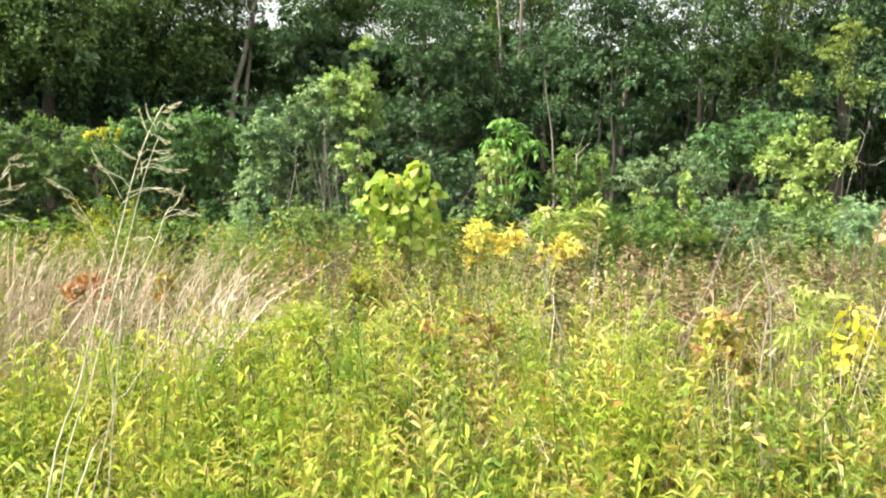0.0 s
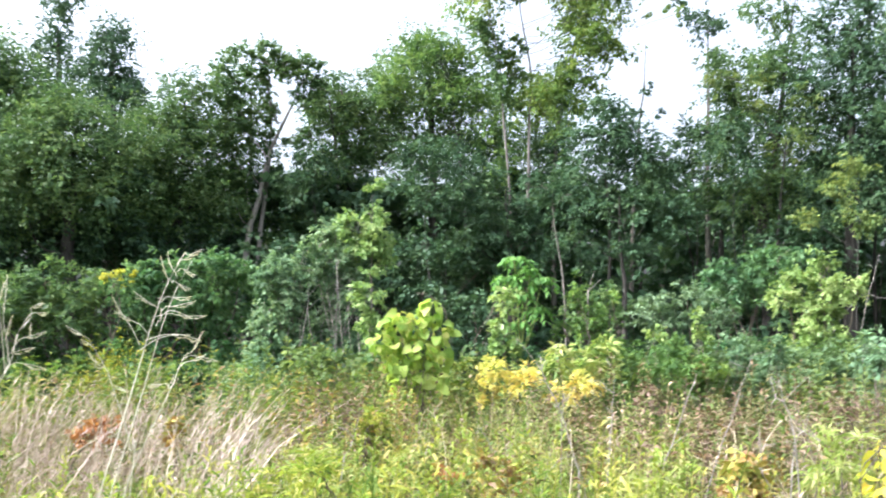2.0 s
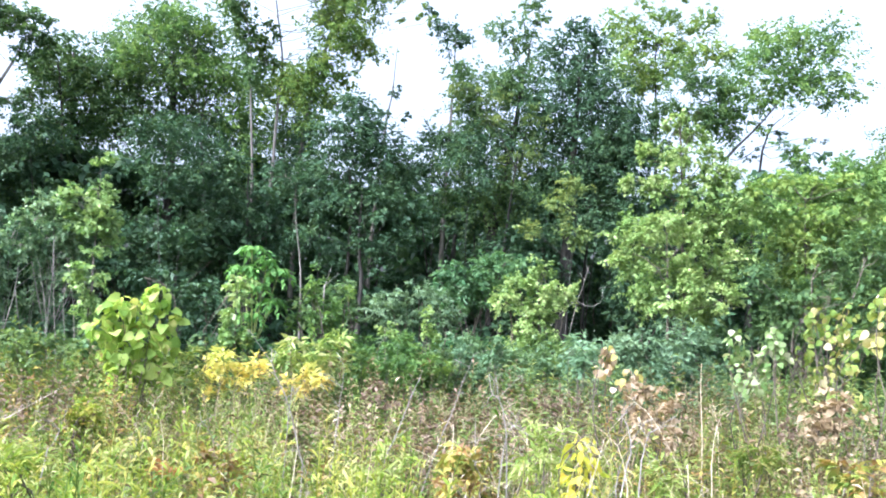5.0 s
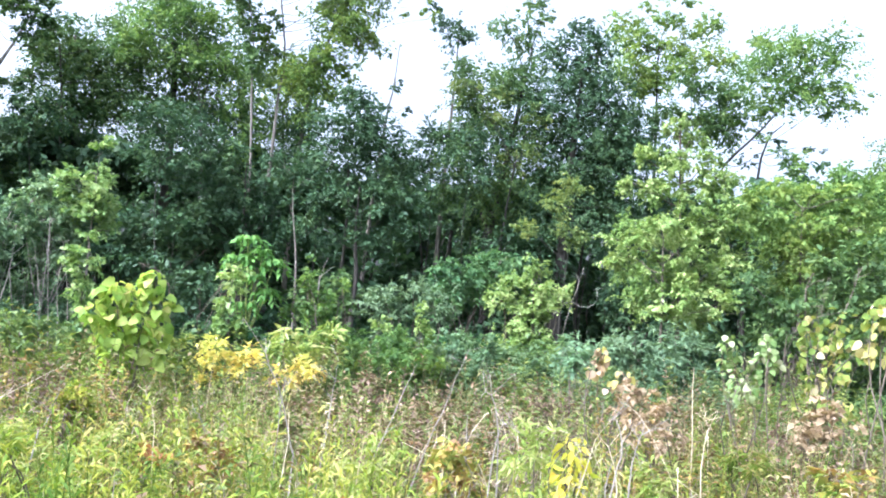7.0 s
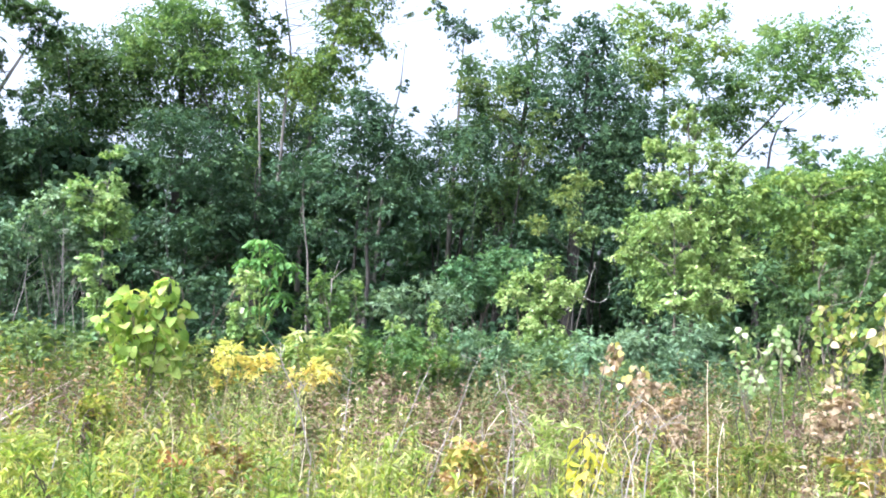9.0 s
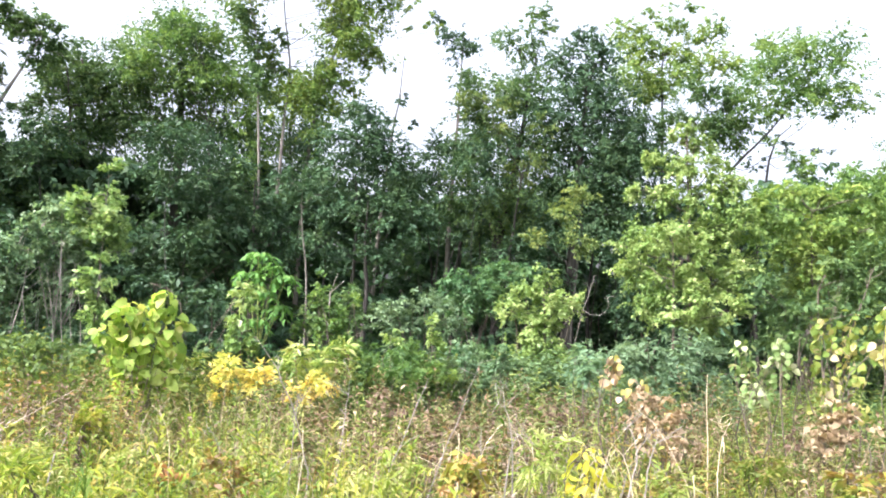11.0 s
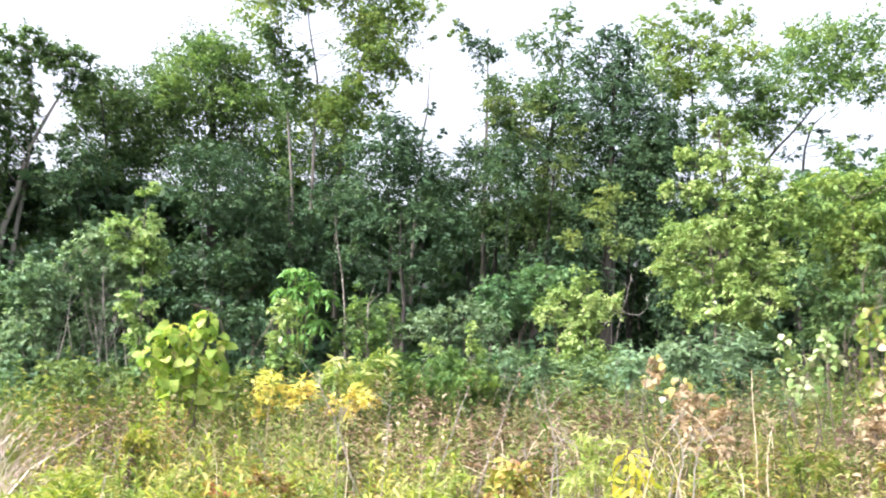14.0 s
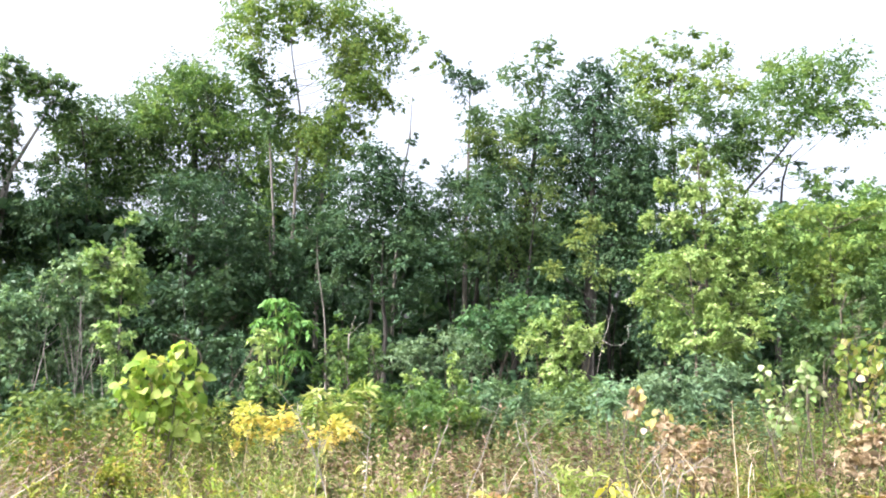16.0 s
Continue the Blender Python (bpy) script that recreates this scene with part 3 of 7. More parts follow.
woody("tree", "small leaning tree with sparse outer sprays", "tree",
      [(6.82, 23.01, 0.00), (6.82, 23.01, 2.00), (6.91, 22.98, 5.19), (6.99, 22.96, 7.66), (7.03, 22.94, 9.17)], 0.1,
      [(7.00, 22.95, 9.34, 0.59, 0.48), (6.53, 23.09, 9.59, 0.37, 0.26), (7.39, 22.83, 9.25, 0.33, 0.26), (6.21, 23.18, 10.02, 0.30, 0.18)],
      L_DARK, BARK, (0.088, 0.058), 0.7, "trees of the wood edge", 6, False)
woody("tree", "dark green tree hung with vines", "tree",
      [(7.38, 20.19, 0.00), (7.38, 20.19, 1.96), (7.36, 20.20, 3.66), (7.76, 20.05, 5.82), (7.98, 19.96, 7.74)], 0.2,
      [(7.72, 20.06, 8.57, 0.73, 0.50), (8.07, 19.92, 9.47, 0.46, 0.23), (6.55, 20.48, 7.62, 0.56, 0.43), (7.23, 20.25, 7.16, 0.99, 0.66), (6.54, 20.48, 6.73, 0.74, 0.58), (8.04, 19.94, 7.44, 0.83, 0.74), (6.26, 20.57, 5.99, 0.74, 0.41), (7.22, 20.25, 5.98, 1.07, 0.66), (6.67, 20.44, 5.26, 0.99, 0.58), (8.02, 19.95, 5.82, 0.99, 0.83), (6.93, 20.35, 4.24, 0.99, 0.83), (7.87, 20.01, 4.37, 0.99, 0.91), (8.40, 19.79, 9.07, 0.33, 0.23)],
      L_MID, BARK_DARK, (0.088, 0.058), 0.85, "trees of the wood edge", 4, False)
# Lighter sprays laid before the dark tree; sunlight is put into their colour.
woody("lit_spray_tree", "yellow-green sprays before a dark tree, sunlight put into their colour", "tree",
      [(7.26, 19.28, 0.00), (7.26, 19.28, 1.94), (7.34, 19.24, 3.57), (7.56, 19.16, 5.36)], 0.07,
      [(6.66, 19.49, 6.79, 0.66, 0.41), (8.08, 18.95, 6.40, 0.44, 0.32), (6.99, 19.38, 6.22, 0.47, 0.32), (6.14, 19.66, 7.02, 0.38, 0.28), (7.68, 19.11, 5.22, 0.63, 0.38)],
      L_OLIVE, BARK_DARK, (0.088, 0.058), 0.5, "trees of the wood edge", 4, False)
woody("tree", "tree smothered in dark ivy beside a sunny crown", "tree",
      [(8.78, 19.07, 0.00), (8.78, 19.07, 1.95), (8.88, 19.03, 4.00), (8.98, 18.98, 6.11), (9.08, 18.93, 7.82)], 0.2,
      [(8.64, 19.14, 8.14, 0.55, 0.55), (9.33, 18.81, 8.10, 0.55, 0.58), (9.01, 18.97, 7.25, 0.97, 0.73), (9.73, 18.61, 6.78, 0.81, 0.73), (8.36, 19.26, 6.56, 0.81, 0.65), (9.10, 18.92, 5.96, 1.13, 0.73), (8.90, 19.02, 4.84, 0.81, 0.56), (9.70, 18.62, 5.23, 0.81, 0.81), (9.43, 18.76, 4.13, 0.97, 0.81), (8.45, 19.22, 4.01, 0.81, 0.81), (8.91, 19.01, 8.85, 0.36, 0.23), (10.01, 18.46, 5.91, 0.65, 0.65), (10.23, 18.34, 5.41, 0.65, 0.58)],
      L_DARK, BARK_DARK, (0.088, 0.058), 1.0, "trees of the wood edge", 4, False)
woody("tree", "yellow-green sunlit tree behind the big shrub", "tree",
      [(12.26, 20.61, 0.00), (12.18, 20.66, 2.29), (12.22, 20.63, 4.74), (12.19, 20.65, 7.09), (12.16, 20.67, 9.18)], 0.09,
      [(11.21, 21.20, 9.76, 0.62, 0.38), (11.70, 20.93, 9.27, 0.83, 0.53), (11.51, 21.04, 8.53, 0.91, 0.59), (11.78, 20.89, 8.00, 0.62, 0.38), (12.41, 20.52, 9.92, 0.62, 0.29), (13.27, 19.97, 9.71, 0.62, 0.38), (12.48, 20.48, 9.26, 0.53, 0.45), (13.47, 19.84, 8.79, 0.83, 0.45), (12.72, 20.33, 8.49, 0.83, 0.38), (11.94, 20.80, 10.35, 0.42, 0.13), (12.72, 20.33, 10.49, 0.53, 0.10), (12.13, 20.69, 8.22, 0.62, 0.45)],
      L_LIGHT, BARK_DARK, (0.088, 0.058), 0.95, "trees of the wood edge", 4, False)
woody("tree", "green tree between a sunlit crown and a bent trunk", "tree",
      [(11.95, 19.04, 0.00), (11.88, 19.09, 2.24), (11.98, 19.02, 4.51), (12.13, 18.93, 6.53)], 0.12,
      [(12.12, 18.94, 7.56, 0.60, 0.36), (12.73, 18.53, 7.47, 0.51, 0.36), (11.56, 19.28, 6.96, 0.60, 0.42), (12.20, 18.88, 6.89, 0.60, 0.39), (12.70, 18.55, 6.68, 0.45, 0.33), (11.47, 19.34, 6.15, 0.66, 0.51), (10.76, 19.74, 6.82, 0.51, 0.45), (10.60, 19.83, 5.93, 0.54, 0.54)],
      L_MID, BARK_DARK, (0.088, 0.058), 1.0, "trees of the wood edge", 4, False)
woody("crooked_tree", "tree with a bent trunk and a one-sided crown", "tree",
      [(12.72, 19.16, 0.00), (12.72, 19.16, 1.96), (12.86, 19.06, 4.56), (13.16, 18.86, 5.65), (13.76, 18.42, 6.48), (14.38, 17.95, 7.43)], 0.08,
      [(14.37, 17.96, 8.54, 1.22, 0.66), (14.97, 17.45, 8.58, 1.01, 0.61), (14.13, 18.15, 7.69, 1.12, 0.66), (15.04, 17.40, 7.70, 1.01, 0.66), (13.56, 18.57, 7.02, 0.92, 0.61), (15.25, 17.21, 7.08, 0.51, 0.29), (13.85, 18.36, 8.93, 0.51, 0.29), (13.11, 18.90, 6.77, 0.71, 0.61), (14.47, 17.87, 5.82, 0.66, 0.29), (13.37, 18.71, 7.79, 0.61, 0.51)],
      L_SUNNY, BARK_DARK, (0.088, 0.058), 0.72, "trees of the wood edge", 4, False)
woody("slender_tree", "thin bare trunks below a distant crown", "tree",
      [(14.25, 19.31, 0.00), (14.25, 19.31, 1.97), (14.38, 19.21, 4.63), (14.58, 19.06, 6.44), (14.92, 18.79, 7.01)], 0.07,
      [(14.69, 18.98, 6.58, 0.33, 0.22), (15.09, 18.66, 5.78, 0.65, 0.26), (15.53, 18.30, 6.33, 0.37, 0.15), (14.22, 19.33, 6.01, 0.33, 0.26)],
      L_DARK, BARK_DARK, (0.088, 0.058), 0.35, "trees of the wood edge", 4, False)
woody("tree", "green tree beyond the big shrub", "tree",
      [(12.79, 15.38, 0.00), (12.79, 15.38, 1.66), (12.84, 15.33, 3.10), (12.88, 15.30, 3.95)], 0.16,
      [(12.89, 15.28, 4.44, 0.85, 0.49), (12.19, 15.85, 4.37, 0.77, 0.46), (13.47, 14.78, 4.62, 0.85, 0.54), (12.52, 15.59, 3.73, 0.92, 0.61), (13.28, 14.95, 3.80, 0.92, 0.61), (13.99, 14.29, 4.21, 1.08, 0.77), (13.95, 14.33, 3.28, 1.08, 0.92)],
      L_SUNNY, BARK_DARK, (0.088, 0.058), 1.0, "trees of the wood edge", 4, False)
woody("tree", "green tree at the end of the wood edge", "tree",
      [(15.72, 15.39, 0.00), (15.72, 15.39, 1.42), (15.87, 15.23, 3.15), (15.85, 15.25, 4.42)], 0.18,
      [(15.57, 15.54, 5.10, 1.01, 0.68), (16.06, 15.04, 5.67, 1.35, 0.85), (16.45, 14.61, 4.85, 1.35, 1.01), (15.99, 15.11, 4.15, 1.69, 1.01)],
      L_MID, BARK_DARK, (0.088, 0.058), 1.0, "trees of the wood edge", 4, False)
woody("tree", "yellowing small tree under the taller trees", "tree",
      [(8.04, 17.21, 0.00), (8.04, 17.21, 1.43), (8.13, 17.17, 2.90), (8.20, 17.14, 3.77)], 0.018,
      [(8.10, 17.18, 4.41, 0.58, 0.32), (7.87, 17.29, 4.03, 0.41, 0.32), (7.35, 17.52, 3.41, 0.32, 0.32), (8.19, 17.14, 3.40, 0.44, 0.44)],
      L_OLIVE, BARK_DARK, (0.088, 0.058), 0.7, "trees of the wood edge", 4, False)
woody("leaning_tree", "upright stem clad in green vines beside a leaning trunk", "tree",
      [(-4.94, 21.13, 0.00), (-4.86, 21.15, 3.08), (-4.70, 21.18, 4.64), (-4.60, 21.21, 5.65), (-4.57, 21.21, 6.66), (-4.74, 21.17, 7.67), (-4.92, 21.13, 8.10)], 0.07,
      [(-4.60, 21.21, 5.94, 0.19, 0.43), (-4.57, 21.21, 6.59, 0.20, 0.43), (-4.66, 21.19, 7.24, 0.17, 0.40), (-4.80, 21.16, 7.81, 0.23, 0.29), (-4.44, 21.24, 7.98, 0.29, 0.20), (-4.02, 21.32, 7.78, 0.26, 0.23)],
      L_MID, BARK_PALE, (0.088, 0.058), 1.1, "trees of the wood edge", 8, False)
woody("tree", "leafy tree behind a leaning trunk", "tree",
      [(-5.39, 22.34, 0.00), (-5.33, 22.36, 3.07), (-5.35, 22.35, 4.72), (-5.34, 22.36, 6.12), (-5.36, 22.35, 7.54)], 0.09,
      [(-5.54, 22.31, 7.95, 0.46, 0.40), (-5.25, 22.38, 7.19, 0.49, 0.43), (-5.56, 22.30, 6.31, 0.46, 0.49), (-4.94, 22.45, 5.80, 0.30, 0.37), (-4.73, 22.49, 7.93, 0.27, 0.34), (-6.10, 22.16, 7.45, 0.55, 0.52), (-6.17, 22.14, 6.33, 0.58, 0.61), (-5.43, 22.34, 5.14, 0.61, 0.55), (-6.36, 22.09, 5.21, 0.67, 0.67)],
      L_MID, BARK_DARK, (0.088, 0.058), 0.6, "trees of the wood edge", 4, False)
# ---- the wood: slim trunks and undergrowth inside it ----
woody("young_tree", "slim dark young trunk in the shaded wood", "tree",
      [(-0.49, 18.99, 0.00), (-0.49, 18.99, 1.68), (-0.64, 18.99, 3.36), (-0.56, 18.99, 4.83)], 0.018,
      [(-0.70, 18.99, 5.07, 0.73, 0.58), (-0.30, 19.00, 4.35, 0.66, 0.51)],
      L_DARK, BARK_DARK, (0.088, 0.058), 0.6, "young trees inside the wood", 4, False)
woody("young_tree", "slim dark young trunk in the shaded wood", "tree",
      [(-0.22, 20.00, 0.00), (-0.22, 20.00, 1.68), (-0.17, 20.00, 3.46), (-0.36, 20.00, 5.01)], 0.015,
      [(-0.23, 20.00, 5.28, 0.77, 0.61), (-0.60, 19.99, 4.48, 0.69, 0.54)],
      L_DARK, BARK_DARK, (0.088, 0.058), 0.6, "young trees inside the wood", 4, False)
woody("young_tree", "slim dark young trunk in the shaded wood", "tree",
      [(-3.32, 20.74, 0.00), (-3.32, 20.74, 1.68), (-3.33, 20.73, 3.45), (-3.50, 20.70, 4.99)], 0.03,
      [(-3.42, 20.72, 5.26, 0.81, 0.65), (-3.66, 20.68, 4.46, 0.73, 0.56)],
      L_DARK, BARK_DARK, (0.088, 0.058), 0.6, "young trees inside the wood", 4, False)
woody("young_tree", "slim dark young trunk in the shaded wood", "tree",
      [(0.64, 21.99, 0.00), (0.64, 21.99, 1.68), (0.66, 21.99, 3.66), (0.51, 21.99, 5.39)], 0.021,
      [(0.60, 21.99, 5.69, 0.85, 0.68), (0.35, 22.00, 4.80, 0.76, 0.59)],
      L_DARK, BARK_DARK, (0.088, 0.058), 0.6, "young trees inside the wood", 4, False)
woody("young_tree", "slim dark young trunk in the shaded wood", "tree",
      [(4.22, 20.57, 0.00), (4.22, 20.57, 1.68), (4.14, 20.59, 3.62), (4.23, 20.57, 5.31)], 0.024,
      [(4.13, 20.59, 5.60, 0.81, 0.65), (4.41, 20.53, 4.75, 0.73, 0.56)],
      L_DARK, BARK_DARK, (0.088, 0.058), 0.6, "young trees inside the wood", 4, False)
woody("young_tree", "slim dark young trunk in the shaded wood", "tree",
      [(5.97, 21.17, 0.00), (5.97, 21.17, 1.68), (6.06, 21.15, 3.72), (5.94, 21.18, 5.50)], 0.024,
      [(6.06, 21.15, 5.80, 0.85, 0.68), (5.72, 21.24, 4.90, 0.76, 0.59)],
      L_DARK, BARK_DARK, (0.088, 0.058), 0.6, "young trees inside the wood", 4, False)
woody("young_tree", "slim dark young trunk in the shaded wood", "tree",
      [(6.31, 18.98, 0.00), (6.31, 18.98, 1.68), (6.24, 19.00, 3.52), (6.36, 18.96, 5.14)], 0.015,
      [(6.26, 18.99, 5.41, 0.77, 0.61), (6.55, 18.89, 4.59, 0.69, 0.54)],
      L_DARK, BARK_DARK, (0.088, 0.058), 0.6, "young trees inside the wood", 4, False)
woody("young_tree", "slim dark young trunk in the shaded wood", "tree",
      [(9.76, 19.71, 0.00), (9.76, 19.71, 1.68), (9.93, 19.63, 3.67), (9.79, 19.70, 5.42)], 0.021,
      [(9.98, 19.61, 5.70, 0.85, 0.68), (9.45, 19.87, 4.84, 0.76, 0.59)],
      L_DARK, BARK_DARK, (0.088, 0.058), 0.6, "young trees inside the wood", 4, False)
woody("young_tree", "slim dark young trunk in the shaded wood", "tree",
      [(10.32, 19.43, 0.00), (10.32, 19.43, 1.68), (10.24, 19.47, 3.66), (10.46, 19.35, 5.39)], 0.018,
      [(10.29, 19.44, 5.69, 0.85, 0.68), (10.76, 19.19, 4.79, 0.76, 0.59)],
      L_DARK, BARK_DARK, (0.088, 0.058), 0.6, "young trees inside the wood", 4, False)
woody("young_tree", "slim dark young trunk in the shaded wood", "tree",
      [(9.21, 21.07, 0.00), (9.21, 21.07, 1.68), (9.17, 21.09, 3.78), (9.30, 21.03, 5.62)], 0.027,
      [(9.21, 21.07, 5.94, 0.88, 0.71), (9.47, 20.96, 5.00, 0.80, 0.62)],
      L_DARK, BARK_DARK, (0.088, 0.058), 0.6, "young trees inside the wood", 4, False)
woody("bent_sapling", "pale bent bare trunk before the dark wood", "tree",
      [(2.18, 16.86, 0.00), (2.18, 16.86, 1.45), (2.14, 16.86, 2.33), (2.04, 16.88, 3.00), (1.98, 16.88, 3.56), (1.98, 16.88, 4.02)], 0.026,
      [(1.74, 16.91, 4.12, 0.54, 0.36), (2.29, 16.84, 3.91, 0.48, 0.36)],
      L_DARK, BARK, (0.088, 0.058), 0.7, "", 4, False)
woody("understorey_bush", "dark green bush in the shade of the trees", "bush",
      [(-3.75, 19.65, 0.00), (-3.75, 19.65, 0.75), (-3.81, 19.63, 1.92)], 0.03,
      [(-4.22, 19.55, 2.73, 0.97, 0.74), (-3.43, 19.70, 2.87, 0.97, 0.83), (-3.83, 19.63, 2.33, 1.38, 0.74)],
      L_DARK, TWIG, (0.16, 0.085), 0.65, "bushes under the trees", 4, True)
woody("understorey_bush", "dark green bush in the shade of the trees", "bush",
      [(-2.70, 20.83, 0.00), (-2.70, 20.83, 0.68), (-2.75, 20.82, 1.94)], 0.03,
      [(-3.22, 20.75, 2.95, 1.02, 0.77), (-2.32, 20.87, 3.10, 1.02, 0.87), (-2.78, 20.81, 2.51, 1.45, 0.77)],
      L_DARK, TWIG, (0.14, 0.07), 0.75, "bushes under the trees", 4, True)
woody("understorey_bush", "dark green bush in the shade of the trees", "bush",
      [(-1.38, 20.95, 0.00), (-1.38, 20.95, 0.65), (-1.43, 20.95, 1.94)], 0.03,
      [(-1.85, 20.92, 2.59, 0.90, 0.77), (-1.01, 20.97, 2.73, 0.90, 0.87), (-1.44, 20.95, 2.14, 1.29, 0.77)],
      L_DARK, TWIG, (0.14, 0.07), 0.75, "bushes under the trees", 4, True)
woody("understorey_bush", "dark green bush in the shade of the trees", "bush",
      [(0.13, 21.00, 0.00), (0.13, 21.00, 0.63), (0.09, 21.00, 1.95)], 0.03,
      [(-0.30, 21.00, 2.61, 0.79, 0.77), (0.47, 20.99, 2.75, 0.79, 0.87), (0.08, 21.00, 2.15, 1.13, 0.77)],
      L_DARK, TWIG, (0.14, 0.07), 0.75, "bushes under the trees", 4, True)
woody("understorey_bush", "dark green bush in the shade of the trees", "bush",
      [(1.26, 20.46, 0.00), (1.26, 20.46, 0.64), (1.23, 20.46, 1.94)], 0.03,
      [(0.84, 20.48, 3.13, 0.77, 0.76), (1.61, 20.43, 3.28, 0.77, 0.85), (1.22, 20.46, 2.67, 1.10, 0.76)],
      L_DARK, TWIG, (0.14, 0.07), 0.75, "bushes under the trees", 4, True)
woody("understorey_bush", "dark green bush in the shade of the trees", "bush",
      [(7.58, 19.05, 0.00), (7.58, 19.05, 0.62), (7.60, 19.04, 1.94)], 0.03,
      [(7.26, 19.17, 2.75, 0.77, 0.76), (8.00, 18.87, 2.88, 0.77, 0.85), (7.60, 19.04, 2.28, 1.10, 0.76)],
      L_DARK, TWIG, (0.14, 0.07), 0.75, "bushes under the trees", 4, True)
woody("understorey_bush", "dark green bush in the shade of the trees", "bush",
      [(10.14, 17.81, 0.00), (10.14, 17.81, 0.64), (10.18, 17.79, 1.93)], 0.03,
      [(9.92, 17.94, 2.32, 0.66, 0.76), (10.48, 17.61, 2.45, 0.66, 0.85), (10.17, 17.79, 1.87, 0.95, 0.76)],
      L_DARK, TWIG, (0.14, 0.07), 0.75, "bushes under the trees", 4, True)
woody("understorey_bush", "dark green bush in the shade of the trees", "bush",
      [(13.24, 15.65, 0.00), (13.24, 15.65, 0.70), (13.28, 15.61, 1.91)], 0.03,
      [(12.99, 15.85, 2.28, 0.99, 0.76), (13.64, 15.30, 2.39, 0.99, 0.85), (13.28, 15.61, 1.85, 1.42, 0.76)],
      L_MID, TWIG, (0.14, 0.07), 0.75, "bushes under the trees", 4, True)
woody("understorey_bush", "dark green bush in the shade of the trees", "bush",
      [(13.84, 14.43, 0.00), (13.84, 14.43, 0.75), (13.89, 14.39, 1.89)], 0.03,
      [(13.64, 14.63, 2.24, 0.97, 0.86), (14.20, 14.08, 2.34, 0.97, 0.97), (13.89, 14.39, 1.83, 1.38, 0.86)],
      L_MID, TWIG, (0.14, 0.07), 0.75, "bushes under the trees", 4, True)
# The wood's shade on this bush is put into its dark leaf colour.
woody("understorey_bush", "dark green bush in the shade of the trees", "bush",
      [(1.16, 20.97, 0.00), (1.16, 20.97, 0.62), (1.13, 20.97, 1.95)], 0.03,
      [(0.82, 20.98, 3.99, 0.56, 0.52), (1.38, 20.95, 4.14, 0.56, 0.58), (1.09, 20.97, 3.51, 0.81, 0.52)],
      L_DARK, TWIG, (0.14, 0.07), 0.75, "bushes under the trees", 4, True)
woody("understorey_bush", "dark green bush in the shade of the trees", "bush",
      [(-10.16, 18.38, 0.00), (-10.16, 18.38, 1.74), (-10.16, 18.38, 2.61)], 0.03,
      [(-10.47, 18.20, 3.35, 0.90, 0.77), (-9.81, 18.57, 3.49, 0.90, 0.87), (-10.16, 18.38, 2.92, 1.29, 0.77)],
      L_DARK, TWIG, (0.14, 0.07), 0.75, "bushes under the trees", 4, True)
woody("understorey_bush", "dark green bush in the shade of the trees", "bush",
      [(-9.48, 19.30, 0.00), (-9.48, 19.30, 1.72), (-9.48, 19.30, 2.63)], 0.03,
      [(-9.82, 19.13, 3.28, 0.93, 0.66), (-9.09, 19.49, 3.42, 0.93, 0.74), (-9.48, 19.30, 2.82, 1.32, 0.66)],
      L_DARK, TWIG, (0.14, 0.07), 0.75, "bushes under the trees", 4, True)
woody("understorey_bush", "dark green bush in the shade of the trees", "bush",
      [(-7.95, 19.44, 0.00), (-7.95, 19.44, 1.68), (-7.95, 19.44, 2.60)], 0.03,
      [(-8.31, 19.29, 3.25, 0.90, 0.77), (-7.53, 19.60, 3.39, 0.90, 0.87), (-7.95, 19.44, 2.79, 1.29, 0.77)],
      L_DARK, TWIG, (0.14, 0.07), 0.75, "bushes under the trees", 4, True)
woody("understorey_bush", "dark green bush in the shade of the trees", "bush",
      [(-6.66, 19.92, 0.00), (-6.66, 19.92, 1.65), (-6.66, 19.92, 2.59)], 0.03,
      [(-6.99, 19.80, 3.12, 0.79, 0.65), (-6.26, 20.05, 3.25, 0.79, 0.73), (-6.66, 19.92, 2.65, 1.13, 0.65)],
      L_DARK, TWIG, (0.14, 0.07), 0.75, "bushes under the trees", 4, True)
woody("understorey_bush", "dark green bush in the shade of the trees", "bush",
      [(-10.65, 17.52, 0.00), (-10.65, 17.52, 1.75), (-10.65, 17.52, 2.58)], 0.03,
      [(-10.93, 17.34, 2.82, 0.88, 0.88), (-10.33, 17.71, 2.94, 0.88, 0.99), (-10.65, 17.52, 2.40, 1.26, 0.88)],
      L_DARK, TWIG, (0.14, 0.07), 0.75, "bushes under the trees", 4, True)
woody("understorey_bush", "dark green bush in the shade of the trees", "bush",
      [(-6.08, 21.67, 0.00), (-6.08, 21.67, 1.63), (-6.07, 21.67, 2.64)], 0.03,
      [(-6.33, 21.59, 3.37, 0.61, 0.69), (-5.75, 21.75, 3.51, 0.61, 0.78), (-6.07, 21.67, 2.86, 0.86, 0.69)],
      L_DARK, TWIG, (0.14, 0.07), 0.75, "bushes under the trees", 4, True)
